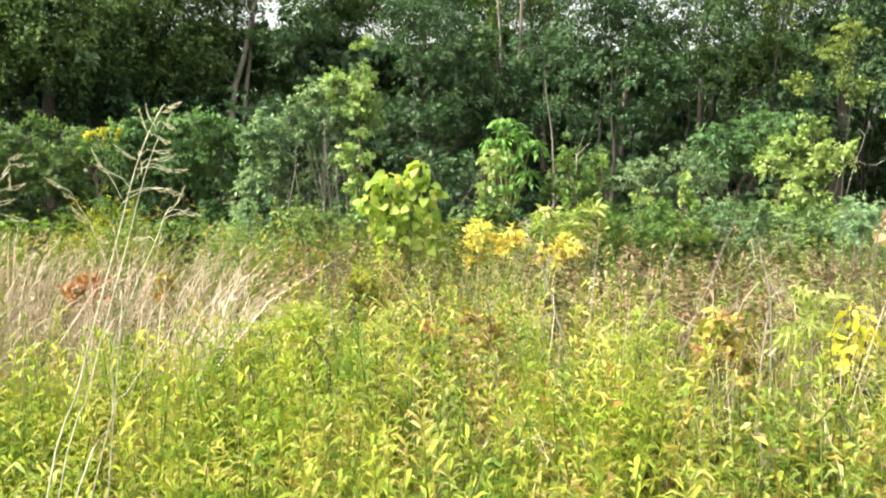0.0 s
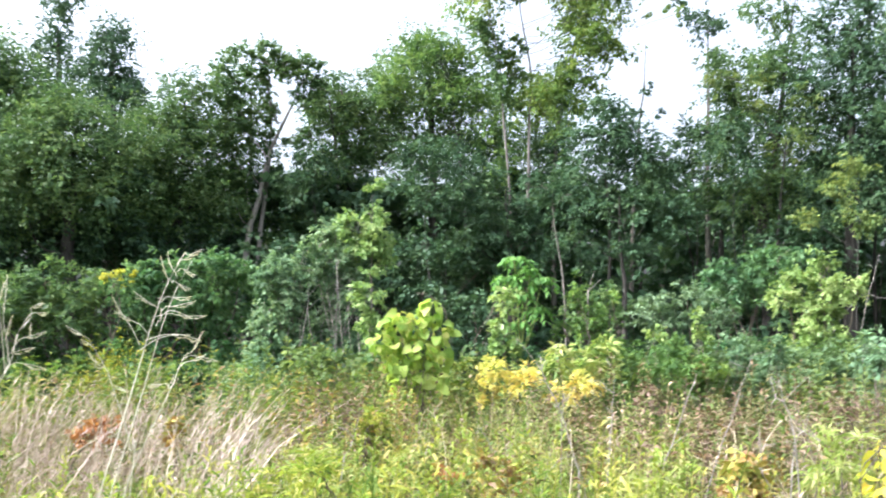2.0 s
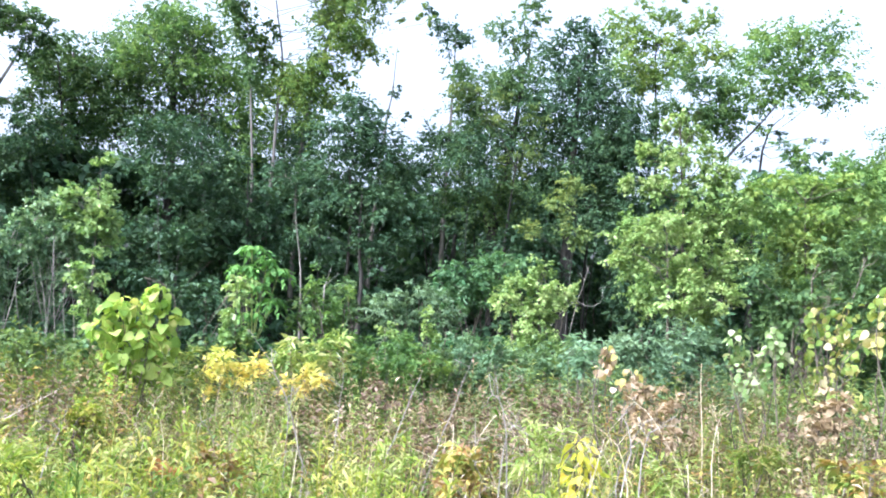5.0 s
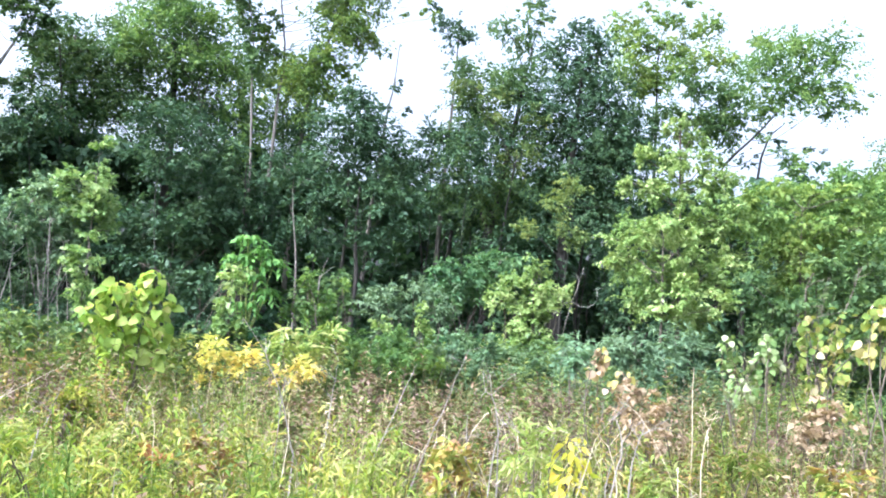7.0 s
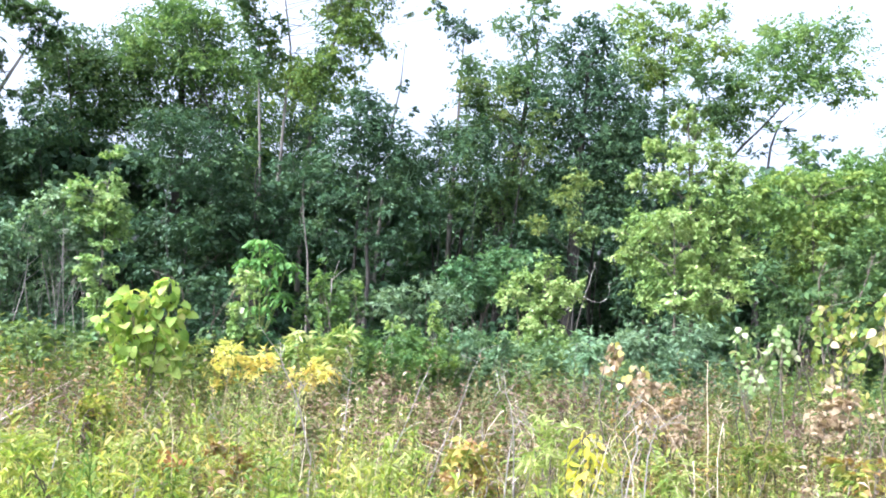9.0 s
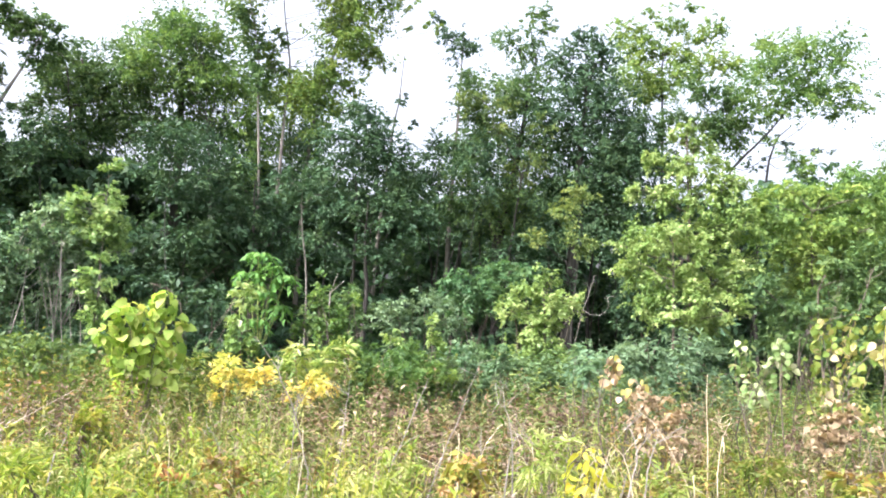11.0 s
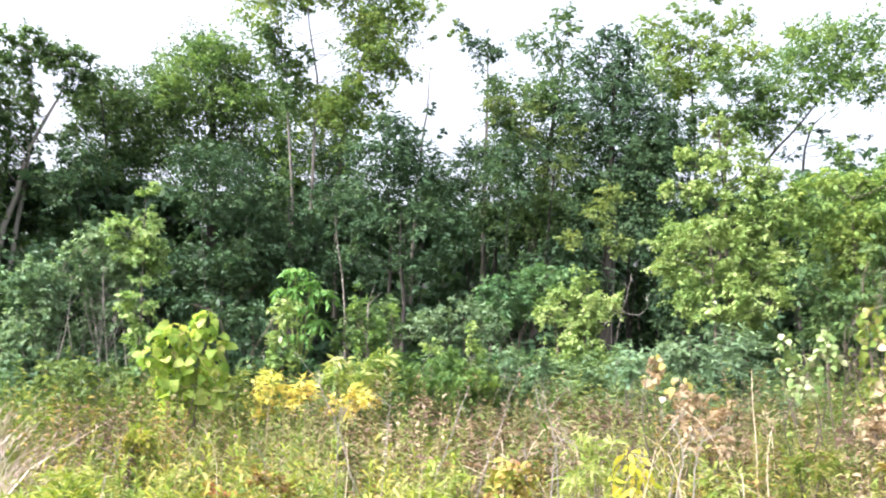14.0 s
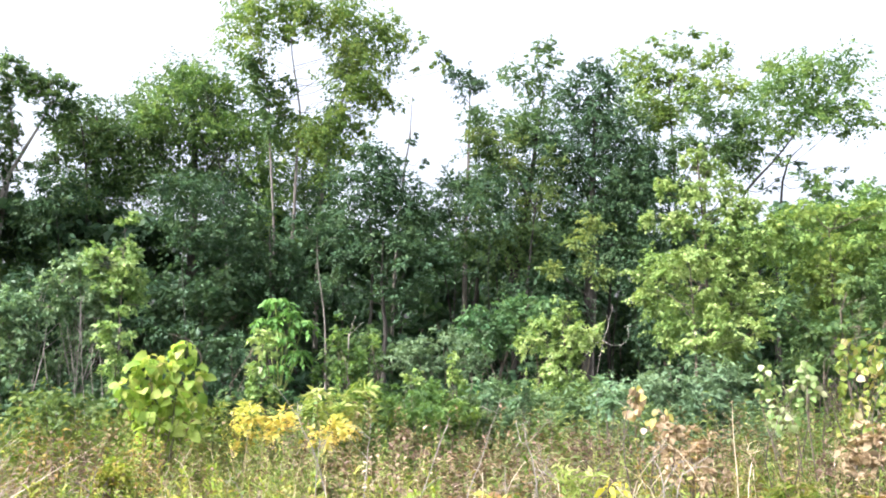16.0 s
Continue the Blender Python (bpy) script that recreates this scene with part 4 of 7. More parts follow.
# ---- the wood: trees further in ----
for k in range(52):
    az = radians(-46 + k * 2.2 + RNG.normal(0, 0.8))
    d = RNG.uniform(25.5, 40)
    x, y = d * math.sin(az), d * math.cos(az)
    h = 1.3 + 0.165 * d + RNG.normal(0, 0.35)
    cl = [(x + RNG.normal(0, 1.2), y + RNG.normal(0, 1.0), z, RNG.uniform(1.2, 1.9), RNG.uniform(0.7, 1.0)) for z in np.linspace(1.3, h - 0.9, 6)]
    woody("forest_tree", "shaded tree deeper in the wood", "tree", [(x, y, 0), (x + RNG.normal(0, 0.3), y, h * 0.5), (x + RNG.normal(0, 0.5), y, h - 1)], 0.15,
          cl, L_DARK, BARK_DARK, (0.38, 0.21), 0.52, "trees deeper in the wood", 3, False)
# Unseen low crowns added inside the wood to keep sky light off it.
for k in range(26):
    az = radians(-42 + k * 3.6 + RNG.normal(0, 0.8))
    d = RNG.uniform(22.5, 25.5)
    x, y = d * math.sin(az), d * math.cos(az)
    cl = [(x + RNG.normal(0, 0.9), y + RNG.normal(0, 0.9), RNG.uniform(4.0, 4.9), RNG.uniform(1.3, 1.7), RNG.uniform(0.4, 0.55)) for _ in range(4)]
    woody("forest_tree", "unseen tree added so its crown shades the inside of the wood", "tree", [(x, y, 0), (x + RNG.normal(0, 0.2), y, 2.4), (x + RNG.normal(0, 0.4), y, 4.6)], 0.07,
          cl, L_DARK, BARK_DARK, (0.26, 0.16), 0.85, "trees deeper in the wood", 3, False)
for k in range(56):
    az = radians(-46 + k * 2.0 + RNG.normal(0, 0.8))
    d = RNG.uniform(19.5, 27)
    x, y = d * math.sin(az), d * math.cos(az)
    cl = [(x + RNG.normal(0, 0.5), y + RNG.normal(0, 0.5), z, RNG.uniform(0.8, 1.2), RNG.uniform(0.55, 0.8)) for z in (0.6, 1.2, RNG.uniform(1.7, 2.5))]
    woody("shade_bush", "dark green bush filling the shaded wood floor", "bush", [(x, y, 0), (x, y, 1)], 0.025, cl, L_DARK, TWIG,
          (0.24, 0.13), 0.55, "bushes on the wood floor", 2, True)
# Backing bushes added to stop sky glow coming through from behind.
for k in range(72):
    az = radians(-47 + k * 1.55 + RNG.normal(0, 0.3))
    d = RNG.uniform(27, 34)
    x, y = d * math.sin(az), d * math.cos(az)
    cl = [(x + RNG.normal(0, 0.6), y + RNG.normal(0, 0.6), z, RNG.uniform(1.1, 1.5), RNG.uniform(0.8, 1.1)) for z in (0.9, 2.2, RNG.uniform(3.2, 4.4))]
    woody("shade_bush", "tall bush added deep in the wood to block sky glow", "bush", [(x, y, 0), (x, y, 1)], 0.03, cl, L_DARK, TWIG,
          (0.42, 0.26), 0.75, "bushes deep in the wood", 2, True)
# ---- shrubs before the wood ----
woody("green_shrub", "dense deep green shrub at the meadow's back", "shrub",
      [(-3.76, 11.92, 0.00), (-3.76, 11.92, 0.68), (-3.75, 11.93, 1.31)], 0.025,
      [(-4.03, 11.83, 2.19, 0.48, 0.28), (-3.45, 12.02, 2.27, 0.53, 0.28), (-3.07, 12.12, 2.02, 0.39, 0.35), (-4.32, 11.73, 1.88, 0.53, 0.35), (-3.75, 11.93, 1.79, 0.70, 0.39), (-3.23, 12.08, 1.54, 0.44, 0.35), (-4.25, 11.76, 1.41, 0.53, 0.31), (-3.98, 11.68, 0.66, 0.48, 0.50), (-3.40, 11.87, 0.66, 0.53, 0.50), (-3.02, 11.97, 0.66, 0.39, 0.50), (-4.27, 11.58, 0.66, 0.53, 0.50), (-3.70, 11.78, 0.66, 0.70, 0.50), (-3.18, 11.93, 0.66, 0.44, 0.50), (-4.20, 11.61, 0.66, 0.53, 0.50)],
      L_GREEN, TWIG, (0.096, 0.048), 1.1, "shrubs before the wood", 4, True)
woody("dark_shrub", "dark bluish green rounded shrub", "shrub",
      [(-5.47, 11.79, 0.00), (-5.47, 11.79, 0.72), (-5.47, 11.79, 1.35)], 0.025,
      [(-5.67, 11.70, 2.03, 0.46, 0.31), (-5.27, 11.89, 1.98, 0.41, 0.31), (-5.86, 11.61, 1.68, 0.55, 0.41), (-5.34, 11.86, 1.59, 0.55, 0.41), (-6.23, 11.41, 1.69, 0.55, 0.41), (-5.62, 11.55, 0.66, 0.46, 0.50), (-5.22, 11.74, 0.66, 0.41, 0.50), (-5.81, 11.46, 0.66, 0.55, 0.50), (-5.29, 11.71, 0.66, 0.55, 0.50), (-6.18, 11.26, 0.66, 0.55, 0.50)],
      L_MID, TWIG, (0.088, 0.04), 1.1, "shrubs before the wood", 4, True)
woody("green_shrub", "green shrub at the far side of the meadow", "shrub",
      [(-6.49, 10.68, 0.00), (-6.49, 10.68, 0.83), (-6.49, 10.68, 1.41)], 0.025,
      [(-6.33, 10.78, 2.06, 0.53, 0.31), (-6.76, 10.52, 1.99, 0.61, 0.35), (-6.49, 10.68, 1.62, 0.70, 0.39), (-6.28, 10.63, 0.66, 0.53, 0.50), (-6.71, 10.37, 0.66, 0.61, 0.50), (-6.44, 10.53, 0.66, 0.70, 0.50)],
      L_MID, TWIG, (0.096, 0.048), 1.1, "shrubs before the wood", 4, True)
woody("flowering_shrub", "green shrub topped with yellow flowers", "shrub",
      [(-4.56, 11.32, 0.00), (-4.56, 11.32, 0.74), (-4.56, 11.32, 1.35)], 0.015,
      [(-4.59, 11.31, 2.11, 0.21, 0.09), (-4.42, 11.37, 2.14, 0.15, 0.08), (-4.54, 11.16, 0.66, 0.35, 0.50), (-4.37, 11.22, 0.66, 0.35, 0.50)],
      L_BLOOM, TWIG, (0.04, 0.028), 0.77, "shrubs before the wood", 4, True)
woody("grey_green_shrub", "grey-green shrub of many upright stems", "shrub",
      [(-2.17, 11.09, 0.00), (-2.17, 11.09, 1.20)], 0.013,
      [(-2.28, 11.07, 2.21, 0.31, 0.21), (-2.44, 11.03, 2.10, 0.17, 0.16), (-1.93, 11.13, 2.43, 0.12, 0.16), (-1.90, 11.14, 2.19, 0.20, 0.21), (-2.22, 11.08, 1.92, 0.29, 0.25), (-2.40, 11.04, 1.67, 0.20, 0.25), (-2.08, 11.11, 1.63, 0.23, 0.29), (-2.30, 11.06, 1.34, 0.27, 0.25), (-2.05, 11.11, 1.23, 0.25, 0.25), (-2.50, 11.02, 1.45, 0.13, 0.13), (-2.44, 11.03, 1.12, 0.25, 0.21), (-2.50, 10.92, 0.60, 0.44, 0.59), (-2.30, 10.96, 0.60, 0.44, 0.59), (-2.10, 11.00, 0.60, 0.44, 0.59), (-1.90, 11.04, 0.60, 0.44, 0.59)],
      L_SAGE, BARK_PALE, (0.058, 0.038), 1.3, "shrubs before the wood", 4, True)
woody("grey_green_shrub", "tall grey-green shrub with thin pale stems", "shrub",
      [(-1.66, 11.38, 0.00), (-1.66, 11.38, 1.20)], 0.013,
      [(-1.60, 11.39, 2.67, 0.23, 0.18), (-1.76, 11.36, 2.57, 0.14, 0.14), (-1.38, 11.42, 2.49, 0.30, 0.22), (-1.64, 11.38, 2.30, 0.30, 0.23), (-1.32, 11.42, 2.18, 0.26, 0.26), (-1.76, 11.36, 2.04, 0.22, 0.22), (-1.49, 11.40, 1.93, 0.26, 0.26), (-1.30, 11.43, 1.78, 0.20, 0.23), (-1.68, 11.38, 1.63, 0.16, 0.26), (-1.46, 11.41, 1.44, 0.22, 0.23), (-1.83, 11.35, 1.37, 0.14, 0.23), (-1.61, 11.39, 1.14, 0.30, 0.22), (-1.83, 11.25, 0.60, 0.44, 0.59), (-1.65, 11.28, 0.60, 0.44, 0.59), (-1.47, 11.30, 0.60, 0.44, 0.59), (-1.30, 11.33, 0.60, 0.44, 0.59)],
      L_SAGE, BARK_PALE, (0.058, 0.038), 1.3, "shrubs before the wood", 4, True)
woody("shrub", "young shrub with pointed light green tops before a bare trunk", "shrub",
      [(1.62, 10.77, 0.00), (1.60, 10.77, 1.54)], 0.012,
      [(1.55, 10.78, 1.90, 0.06, 0.12), (1.54, 10.78, 1.76, 0.09, 0.12), (1.51, 10.78, 1.57, 0.13, 0.13), (1.78, 10.95, 1.57, 0.15, 0.12), (2.02, 11.00, 1.73, 0.07, 0.10), (1.98, 10.91, 1.53, 0.13, 0.13), (1.39, 10.80, 1.36, 0.17, 0.14), (1.67, 10.76, 1.35, 0.20, 0.14), (1.87, 10.73, 1.26, 0.20, 0.14)],
      L_SUNNY, TWIG, (0.07, 0.045), 1.0, "shrubs before the wood", 4, True)
woody("shrub", "narrow young shrub with pale round leaves", "shrub",
      [(0.55, 10.28, 0.00), (0.59, 10.27, 1.53)], 0.012,
      [(0.66, 10.27, 1.86, 0.06, 0.08), (0.56, 10.28, 1.73, 0.08, 0.10), (0.63, 10.27, 1.60, 0.10, 0.10), (0.54, 10.28, 1.45, 0.11, 0.10), (0.61, 10.27, 1.32, 0.12, 0.10), (0.52, 10.28, 1.20, 0.14, 0.10), (0.60, 10.27, 1.08, 0.14, 0.08)],
      L_YOUNG, TWIG, (0.06, 0.045), 1.0, "shrubs before the wood", 4, True)
woody("poplar_sapling", "slender young tree with a pointed light yellow-green top", "tree",
      [(-1.07, 11.15, 0.00), (-1.08, 11.15, 1.45), (-1.08, 11.15, 2.39), (-1.07, 11.15, 3.15)], 0.02,
      [(-1.07, 11.15, 3.13, 0.09, 0.17), (-1.11, 11.15, 2.93, 0.17, 0.17), (-1.29, 11.12, 2.78, 0.23, 0.16), (-1.01, 11.15, 2.74, 0.20, 0.21), (-1.20, 11.14, 2.60, 0.29, 0.17), (-0.94, 11.16, 2.50, 0.17, 0.21), (-1.45, 11.11, 2.69, 0.16, 0.13), (-1.04, 11.15, 2.36, 0.23, 0.20), (-1.27, 11.13, 2.36, 0.21, 0.17), (-0.89, 11.16, 2.21, 0.12, 0.17)],
      L_YOUNG, BARK, (0.07, 0.048), 1.0, "young trees before the wood", 4, False)
woody("poplar_sapling", "slim light green young tree beside a broad-leaved bush", "tree",
      [(-1.01, 10.15, 0.00), (-1.02, 10.15, 1.12), (-1.00, 10.15, 1.66), (-1.00, 10.15, 2.09)], 0.013,
      [(-1.01, 10.15, 2.07, 0.10, 0.11), (-0.96, 10.15, 1.87, 0.17, 0.17), (-1.04, 10.15, 1.71, 0.14, 0.14), (-0.92, 10.16, 1.65, 0.13, 0.14), (-1.02, 10.15, 1.46, 0.18, 0.17), (-1.09, 10.14, 1.25, 0.17, 0.18), (-0.97, 10.15, 1.09, 0.18, 0.17), (-1.07, 10.14, 0.92, 0.18, 0.17)],
      L_YOUNG, TWIG, (0.065, 0.046), 1.0, "young trees before the wood", 4, False)
woody("dark_shrub", "small dark green bush behind a broad-leaved bush", "shrub",
      [(0.27, 12.00, 0.00), (0.27, 12.00, 0.60), (0.25, 12.00, 1.13)], 0.015,
      [(0.24, 12.00, 1.62, 0.29, 0.29), (0.17, 12.00, 1.28, 0.32, 0.30), (-0.54, 11.99, 1.88, 0.29, 0.12), (-0.31, 11.99, 1.51, 0.25, 0.34), (0.29, 11.85, 0.66, 0.35, 0.50), (0.22, 11.85, 0.66, 0.35, 0.50), (-0.49, 11.84, 0.66, 0.35, 0.50), (-0.26, 11.84, 0.66, 0.35, 0.50)],
      L_DARK, TWIG, (0.072, 0.04), 1.1, "shrubs before the wood", 4, True)
woody("pale_leaf_sapling", "slim sapling with small pale leaves", "tree",
      [(0.57, 9.98, 0.00), (0.57, 9.98, 0.77), (0.57, 9.98, 1.21), (0.57, 9.98, 1.65)], 0.012,
      [(0.56, 9.98, 1.75, 0.11, 0.13), (0.59, 9.98, 1.52, 0.14, 0.15), (0.54, 9.98, 1.30, 0.14, 0.17), (0.58, 9.98, 1.14, 0.17, 0.13)],
      L_PALE, TWIG, (0.075, 0.06), 0.7, "young trees before the wood", 4, False)
woody("green_shrub", "green bush with upright twigs", "shrub",
      [(2.00, 11.83, 0.00), (2.00, 11.83, 0.58), (1.99, 11.83, 1.19)], 0.015,
      [(1.87, 11.85, 1.74, 0.20, 0.25), (2.10, 11.81, 1.74, 0.19, 0.25), (1.64, 11.89, 1.50, 0.22, 0.25), (2.03, 11.83, 1.38, 0.34, 0.25), (2.30, 11.78, 1.50, 0.17, 0.20), (1.92, 11.70, 0.66, 0.35, 0.50), (2.15, 11.66, 0.66, 0.35, 0.50), (1.69, 11.74, 0.66, 0.35, 0.50), (2.08, 11.68, 0.66, 0.35, 0.50), (2.35, 11.63, 0.66, 0.35, 0.50)],
      L_MID, TWIG, (0.064, 0.036), 0.88, "shrubs before the wood", 4, True)
woody("blue_green_shrub", "low rounded blue-green shrub", "shrub",
      [(3.03, 11.61, 0.00), (3.03, 11.61, 0.57), (3.03, 11.61, 1.03)], 0.018,
      [(2.76, 11.68, 1.66, 0.29, 0.22), (3.14, 11.58, 1.72, 0.30, 0.22), (2.95, 11.63, 1.42, 0.51, 0.27), (3.44, 11.49, 1.50, 0.30, 0.25), (2.81, 11.53, 0.66, 0.35, 0.50), (3.19, 11.43, 0.66, 0.35, 0.50), (3.00, 11.48, 0.66, 0.51, 0.50), (3.49, 11.34, 0.66, 0.35, 0.50)],
      L_BLUE, TWIG, (0.08, 0.034), 0.85, "shrubs before the wood", 4, True)
woody("green_shrub", "deep green shrub before the dark wood", "shrub",
      [(4.16, 12.84, 0.00), (4.16, 12.84, 0.44), (4.17, 12.84, 1.13)], 0.02,
      [(4.00, 12.89, 2.10, 0.38, 0.28), (4.43, 12.75, 2.19, 0.38, 0.28), (4.09, 12.86, 1.75, 0.47, 0.34), (4.80, 12.61, 2.36, 0.38, 0.27), (4.55, 12.71, 1.83, 0.38, 0.28), (4.05, 12.74, 0.66, 0.38, 0.50), (4.48, 12.60, 0.66, 0.38, 0.50), (4.14, 12.71, 0.66, 0.47, 0.50), (4.85, 12.46, 0.66, 0.38, 0.50), (4.60, 12.56, 0.66, 0.38, 0.50)],
      L_GREEN, TWIG, (0.08, 0.048), 1.1, "shrubs before the wood", 4, True)
woody("pale_shrub", "yellow-green shrub with glossy leaves and bare side twigs", "shrub",
      [(4.09, 9.67, 0.00), (4.09, 9.67, 0.58), (4.10, 9.66, 1.11)], 0.02,
      [(4.15, 9.64, 2.09, 0.13, 0.19), (3.92, 9.74, 1.86, 0.25, 0.19), (4.27, 9.59, 1.79, 0.25, 0.21), (4.07, 9.67, 1.52, 0.29, 0.25), (3.76, 9.80, 1.72, 0.21, 0.18), (4.42, 9.52, 1.85, 0.15, 0.15), (4.13, 9.65, 1.25, 0.27, 0.19), (3.91, 9.74, 1.11, 0.25, 0.19), (4.34, 9.56, 1.08, 0.25, 0.19), (4.20, 9.49, 0.66, 0.35, 0.50), (3.97, 9.59, 0.66, 0.35, 0.50), (4.32, 9.44, 0.66, 0.35, 0.50), (4.12, 9.52, 0.66, 0.35, 0.50), (3.81, 9.65, 0.66, 0.35, 0.50), (4.47, 9.37, 0.66, 0.35, 0.50), (4.18, 9.50, 0.66, 0.35, 0.50), (3.96, 9.59, 0.66, 0.35, 0.50), (4.39, 9.41, 0.66, 0.35, 0.50)],
      L_PALE, TWIG, (0.056, 0.036), 1.25, "shrubs before the wood", 4, True)
woody("blue_green_shrub", "low blue-green thicket at the meadow's back", "shrub",
      [(3.26, 9.24, 0.00), (3.26, 9.24, 0.52), (3.26, 9.24, 0.89)], 0.012,
      [(2.84, 9.38, 1.04, 0.32, 0.15), (3.20, 9.26, 1.07, 0.30, 0.17), (3.56, 9.13, 1.04, 0.32, 0.15), (3.91, 8.98, 1.02, 0.25, 0.14), (2.89, 9.23, 0.66, 0.35, 0.50), (3.25, 9.11, 0.66, 0.35, 0.50), (3.61, 8.98, 0.66, 0.35, 0.50), (3.96, 8.83, 0.66, 0.35, 0.50)],
      L_GREY, TWIG, (0.07, 0.028), 0.9, "shrubs before the wood", 4, True)
woody("blue_green_shrub", "feathery blue-green bush in the shade", "shrub",
      [(4.97, 8.09, 0.00), (4.97, 8.09, 0.47), (4.99, 8.08, 0.94)], 0.015,
      [(4.75, 8.22, 1.29, 0.33, 0.23), (5.05, 8.05, 1.29, 0.33, 0.25), (4.55, 8.34, 1.23, 0.27, 0.23), (5.24, 7.92, 1.24, 0.27, 0.23), (4.94, 8.11, 1.00, 0.47, 0.24), (4.23, 8.50, 1.22, 0.24, 0.20), (4.80, 8.07, 0.66, 0.35, 0.50), (5.10, 7.90, 0.66, 0.35, 0.50), (4.60, 8.19, 0.66, 0.35, 0.50), (5.29, 7.77, 0.66, 0.35, 0.50), (4.99, 7.96, 0.66, 0.47, 0.50), (4.28, 8.35, 0.66, 0.35, 0.50)],
      L_BLUE, TWIG, (0.085, 0.026), 0.75, "shrubs before the wood", 4, True)
woody("green_shrub", "bright green low bush behind yellow weeds", "shrub",
      [(2.12, 9.36, 0.00), (2.12, 9.36, 0.54), (2.12, 9.36, 0.91)], 0.012,
      [(1.93, 9.40, 1.03, 0.27, 0.18), (2.30, 9.32, 1.12, 0.24, 0.19), (2.54, 9.26, 1.15, 0.20, 0.16), (1.69, 9.45, 1.12, 0.20, 0.16), (1.38, 9.50, 1.08, 0.24, 0.19), (1.17, 9.53, 1.07, 0.18, 0.16), (1.98, 9.25, 0.66, 0.35, 0.50), (2.35, 9.17, 0.66, 0.35, 0.50), (2.59, 9.11, 0.66, 0.35, 0.50), (1.74, 9.30, 0.66, 0.35, 0.50), (1.43, 9.35, 0.66, 0.35, 0.50), (1.22, 9.38, 0.66, 0.35, 0.50)],
      L_SUNNY, TWIG, (0.072, 0.036), 0.88, "shrubs before the wood", 4, True)
woody("big_shrub", "large sunlit shrub with glossy light green leaves", "shrub",
      [(6.67, 10.57, 0.00), (6.73, 10.53, 1.22), (6.70, 10.55, 2.57), (6.64, 10.58, 4.36)], 0.045,
      [(6.64, 10.59, 4.50, 0.12, 0.13), (6.56, 10.64, 4.25, 0.23, 0.15), (6.81, 10.48, 4.19, 0.18, 0.17), (6.24, 10.83, 3.90, 0.23, 0.17), (6.62, 10.60, 3.87, 0.33, 0.21), (6.97, 10.37, 3.87, 0.20, 0.21), (6.10, 10.91, 3.54, 0.18, 0.17), (6.48, 10.69, 3.46, 0.36, 0.25), (6.91, 10.42, 3.43, 0.36, 0.27), (7.21, 10.20, 3.61, 0.18, 0.17), (6.08, 10.92, 2.38, 0.30, 0.27), (6.54, 10.65, 2.85, 0.41, 0.30), (7.00, 10.35, 2.87, 0.38, 0.30), (7.29, 10.15, 3.06, 0.28, 0.27), (6.30, 10.79, 1.91, 0.36, 0.27), (6.75, 10.52, 2.18, 0.40, 0.31), (7.17, 10.23, 2.36, 0.38, 0.31), (6.87, 10.44, 1.65, 0.38, 0.25), (6.13, 10.89, 2.83, 0.25, 0.22)],
      L_PALE, TWIG, (0.062, 0.042), 1.4, "", 4, False)
woody("big_shrub", "sunlit light green shrub joined to a taller one", "shrub",
      [(6.16, 10.18, 0.00), (6.22, 10.14, 1.23), (6.21, 10.15, 2.14), (6.20, 10.16, 2.75)], 0.03,
      [(6.19, 10.16, 2.94, 0.24, 0.21), (5.92, 10.32, 2.58, 0.22, 0.21), (6.39, 10.04, 2.53, 0.27, 0.22), (6.08, 10.23, 2.21, 0.27, 0.24), (6.55, 9.93, 2.01, 0.27, 0.24), (6.29, 10.10, 1.69, 0.30, 0.22), (5.57, 10.51, 2.72, 0.11, 0.08), (5.68, 10.45, 2.46, 0.13, 0.11), (6.85, 9.72, 1.88, 0.24, 0.21)],
      L_PALE, TWIG, (0.062, 0.042), 1.1, "", 4, False)
woody("big_shrub", "tall light green shrub grown into its neighbour", "shrub",
      [(8.37, 10.20, 0.00), (8.43, 10.15, 1.32), (8.44, 10.14, 2.28), (8.43, 10.15, 3.42)], 0.03,
      [(7.91, 10.56, 3.48, 0.26, 0.17), (8.24, 10.31, 3.62, 0.31, 0.17), (8.61, 10.00, 3.57, 0.35, 0.17), (8.94, 9.71, 3.50, 0.31, 0.16), (7.95, 10.53, 3.08, 0.31, 0.26), (8.34, 10.23, 3.17, 0.35, 0.26), (8.70, 9.92, 3.18, 0.35, 0.26), (9.05, 9.61, 3.14, 0.31, 0.26), (8.43, 10.15, 2.69, 0.31, 0.30), (8.41, 10.17, 2.28, 0.24, 0.26), (8.14, 10.38, 2.63, 0.23, 0.23)],
      L_LIGHT, TWIG, (0.085, 0.052), 0.95, "", 4, False)
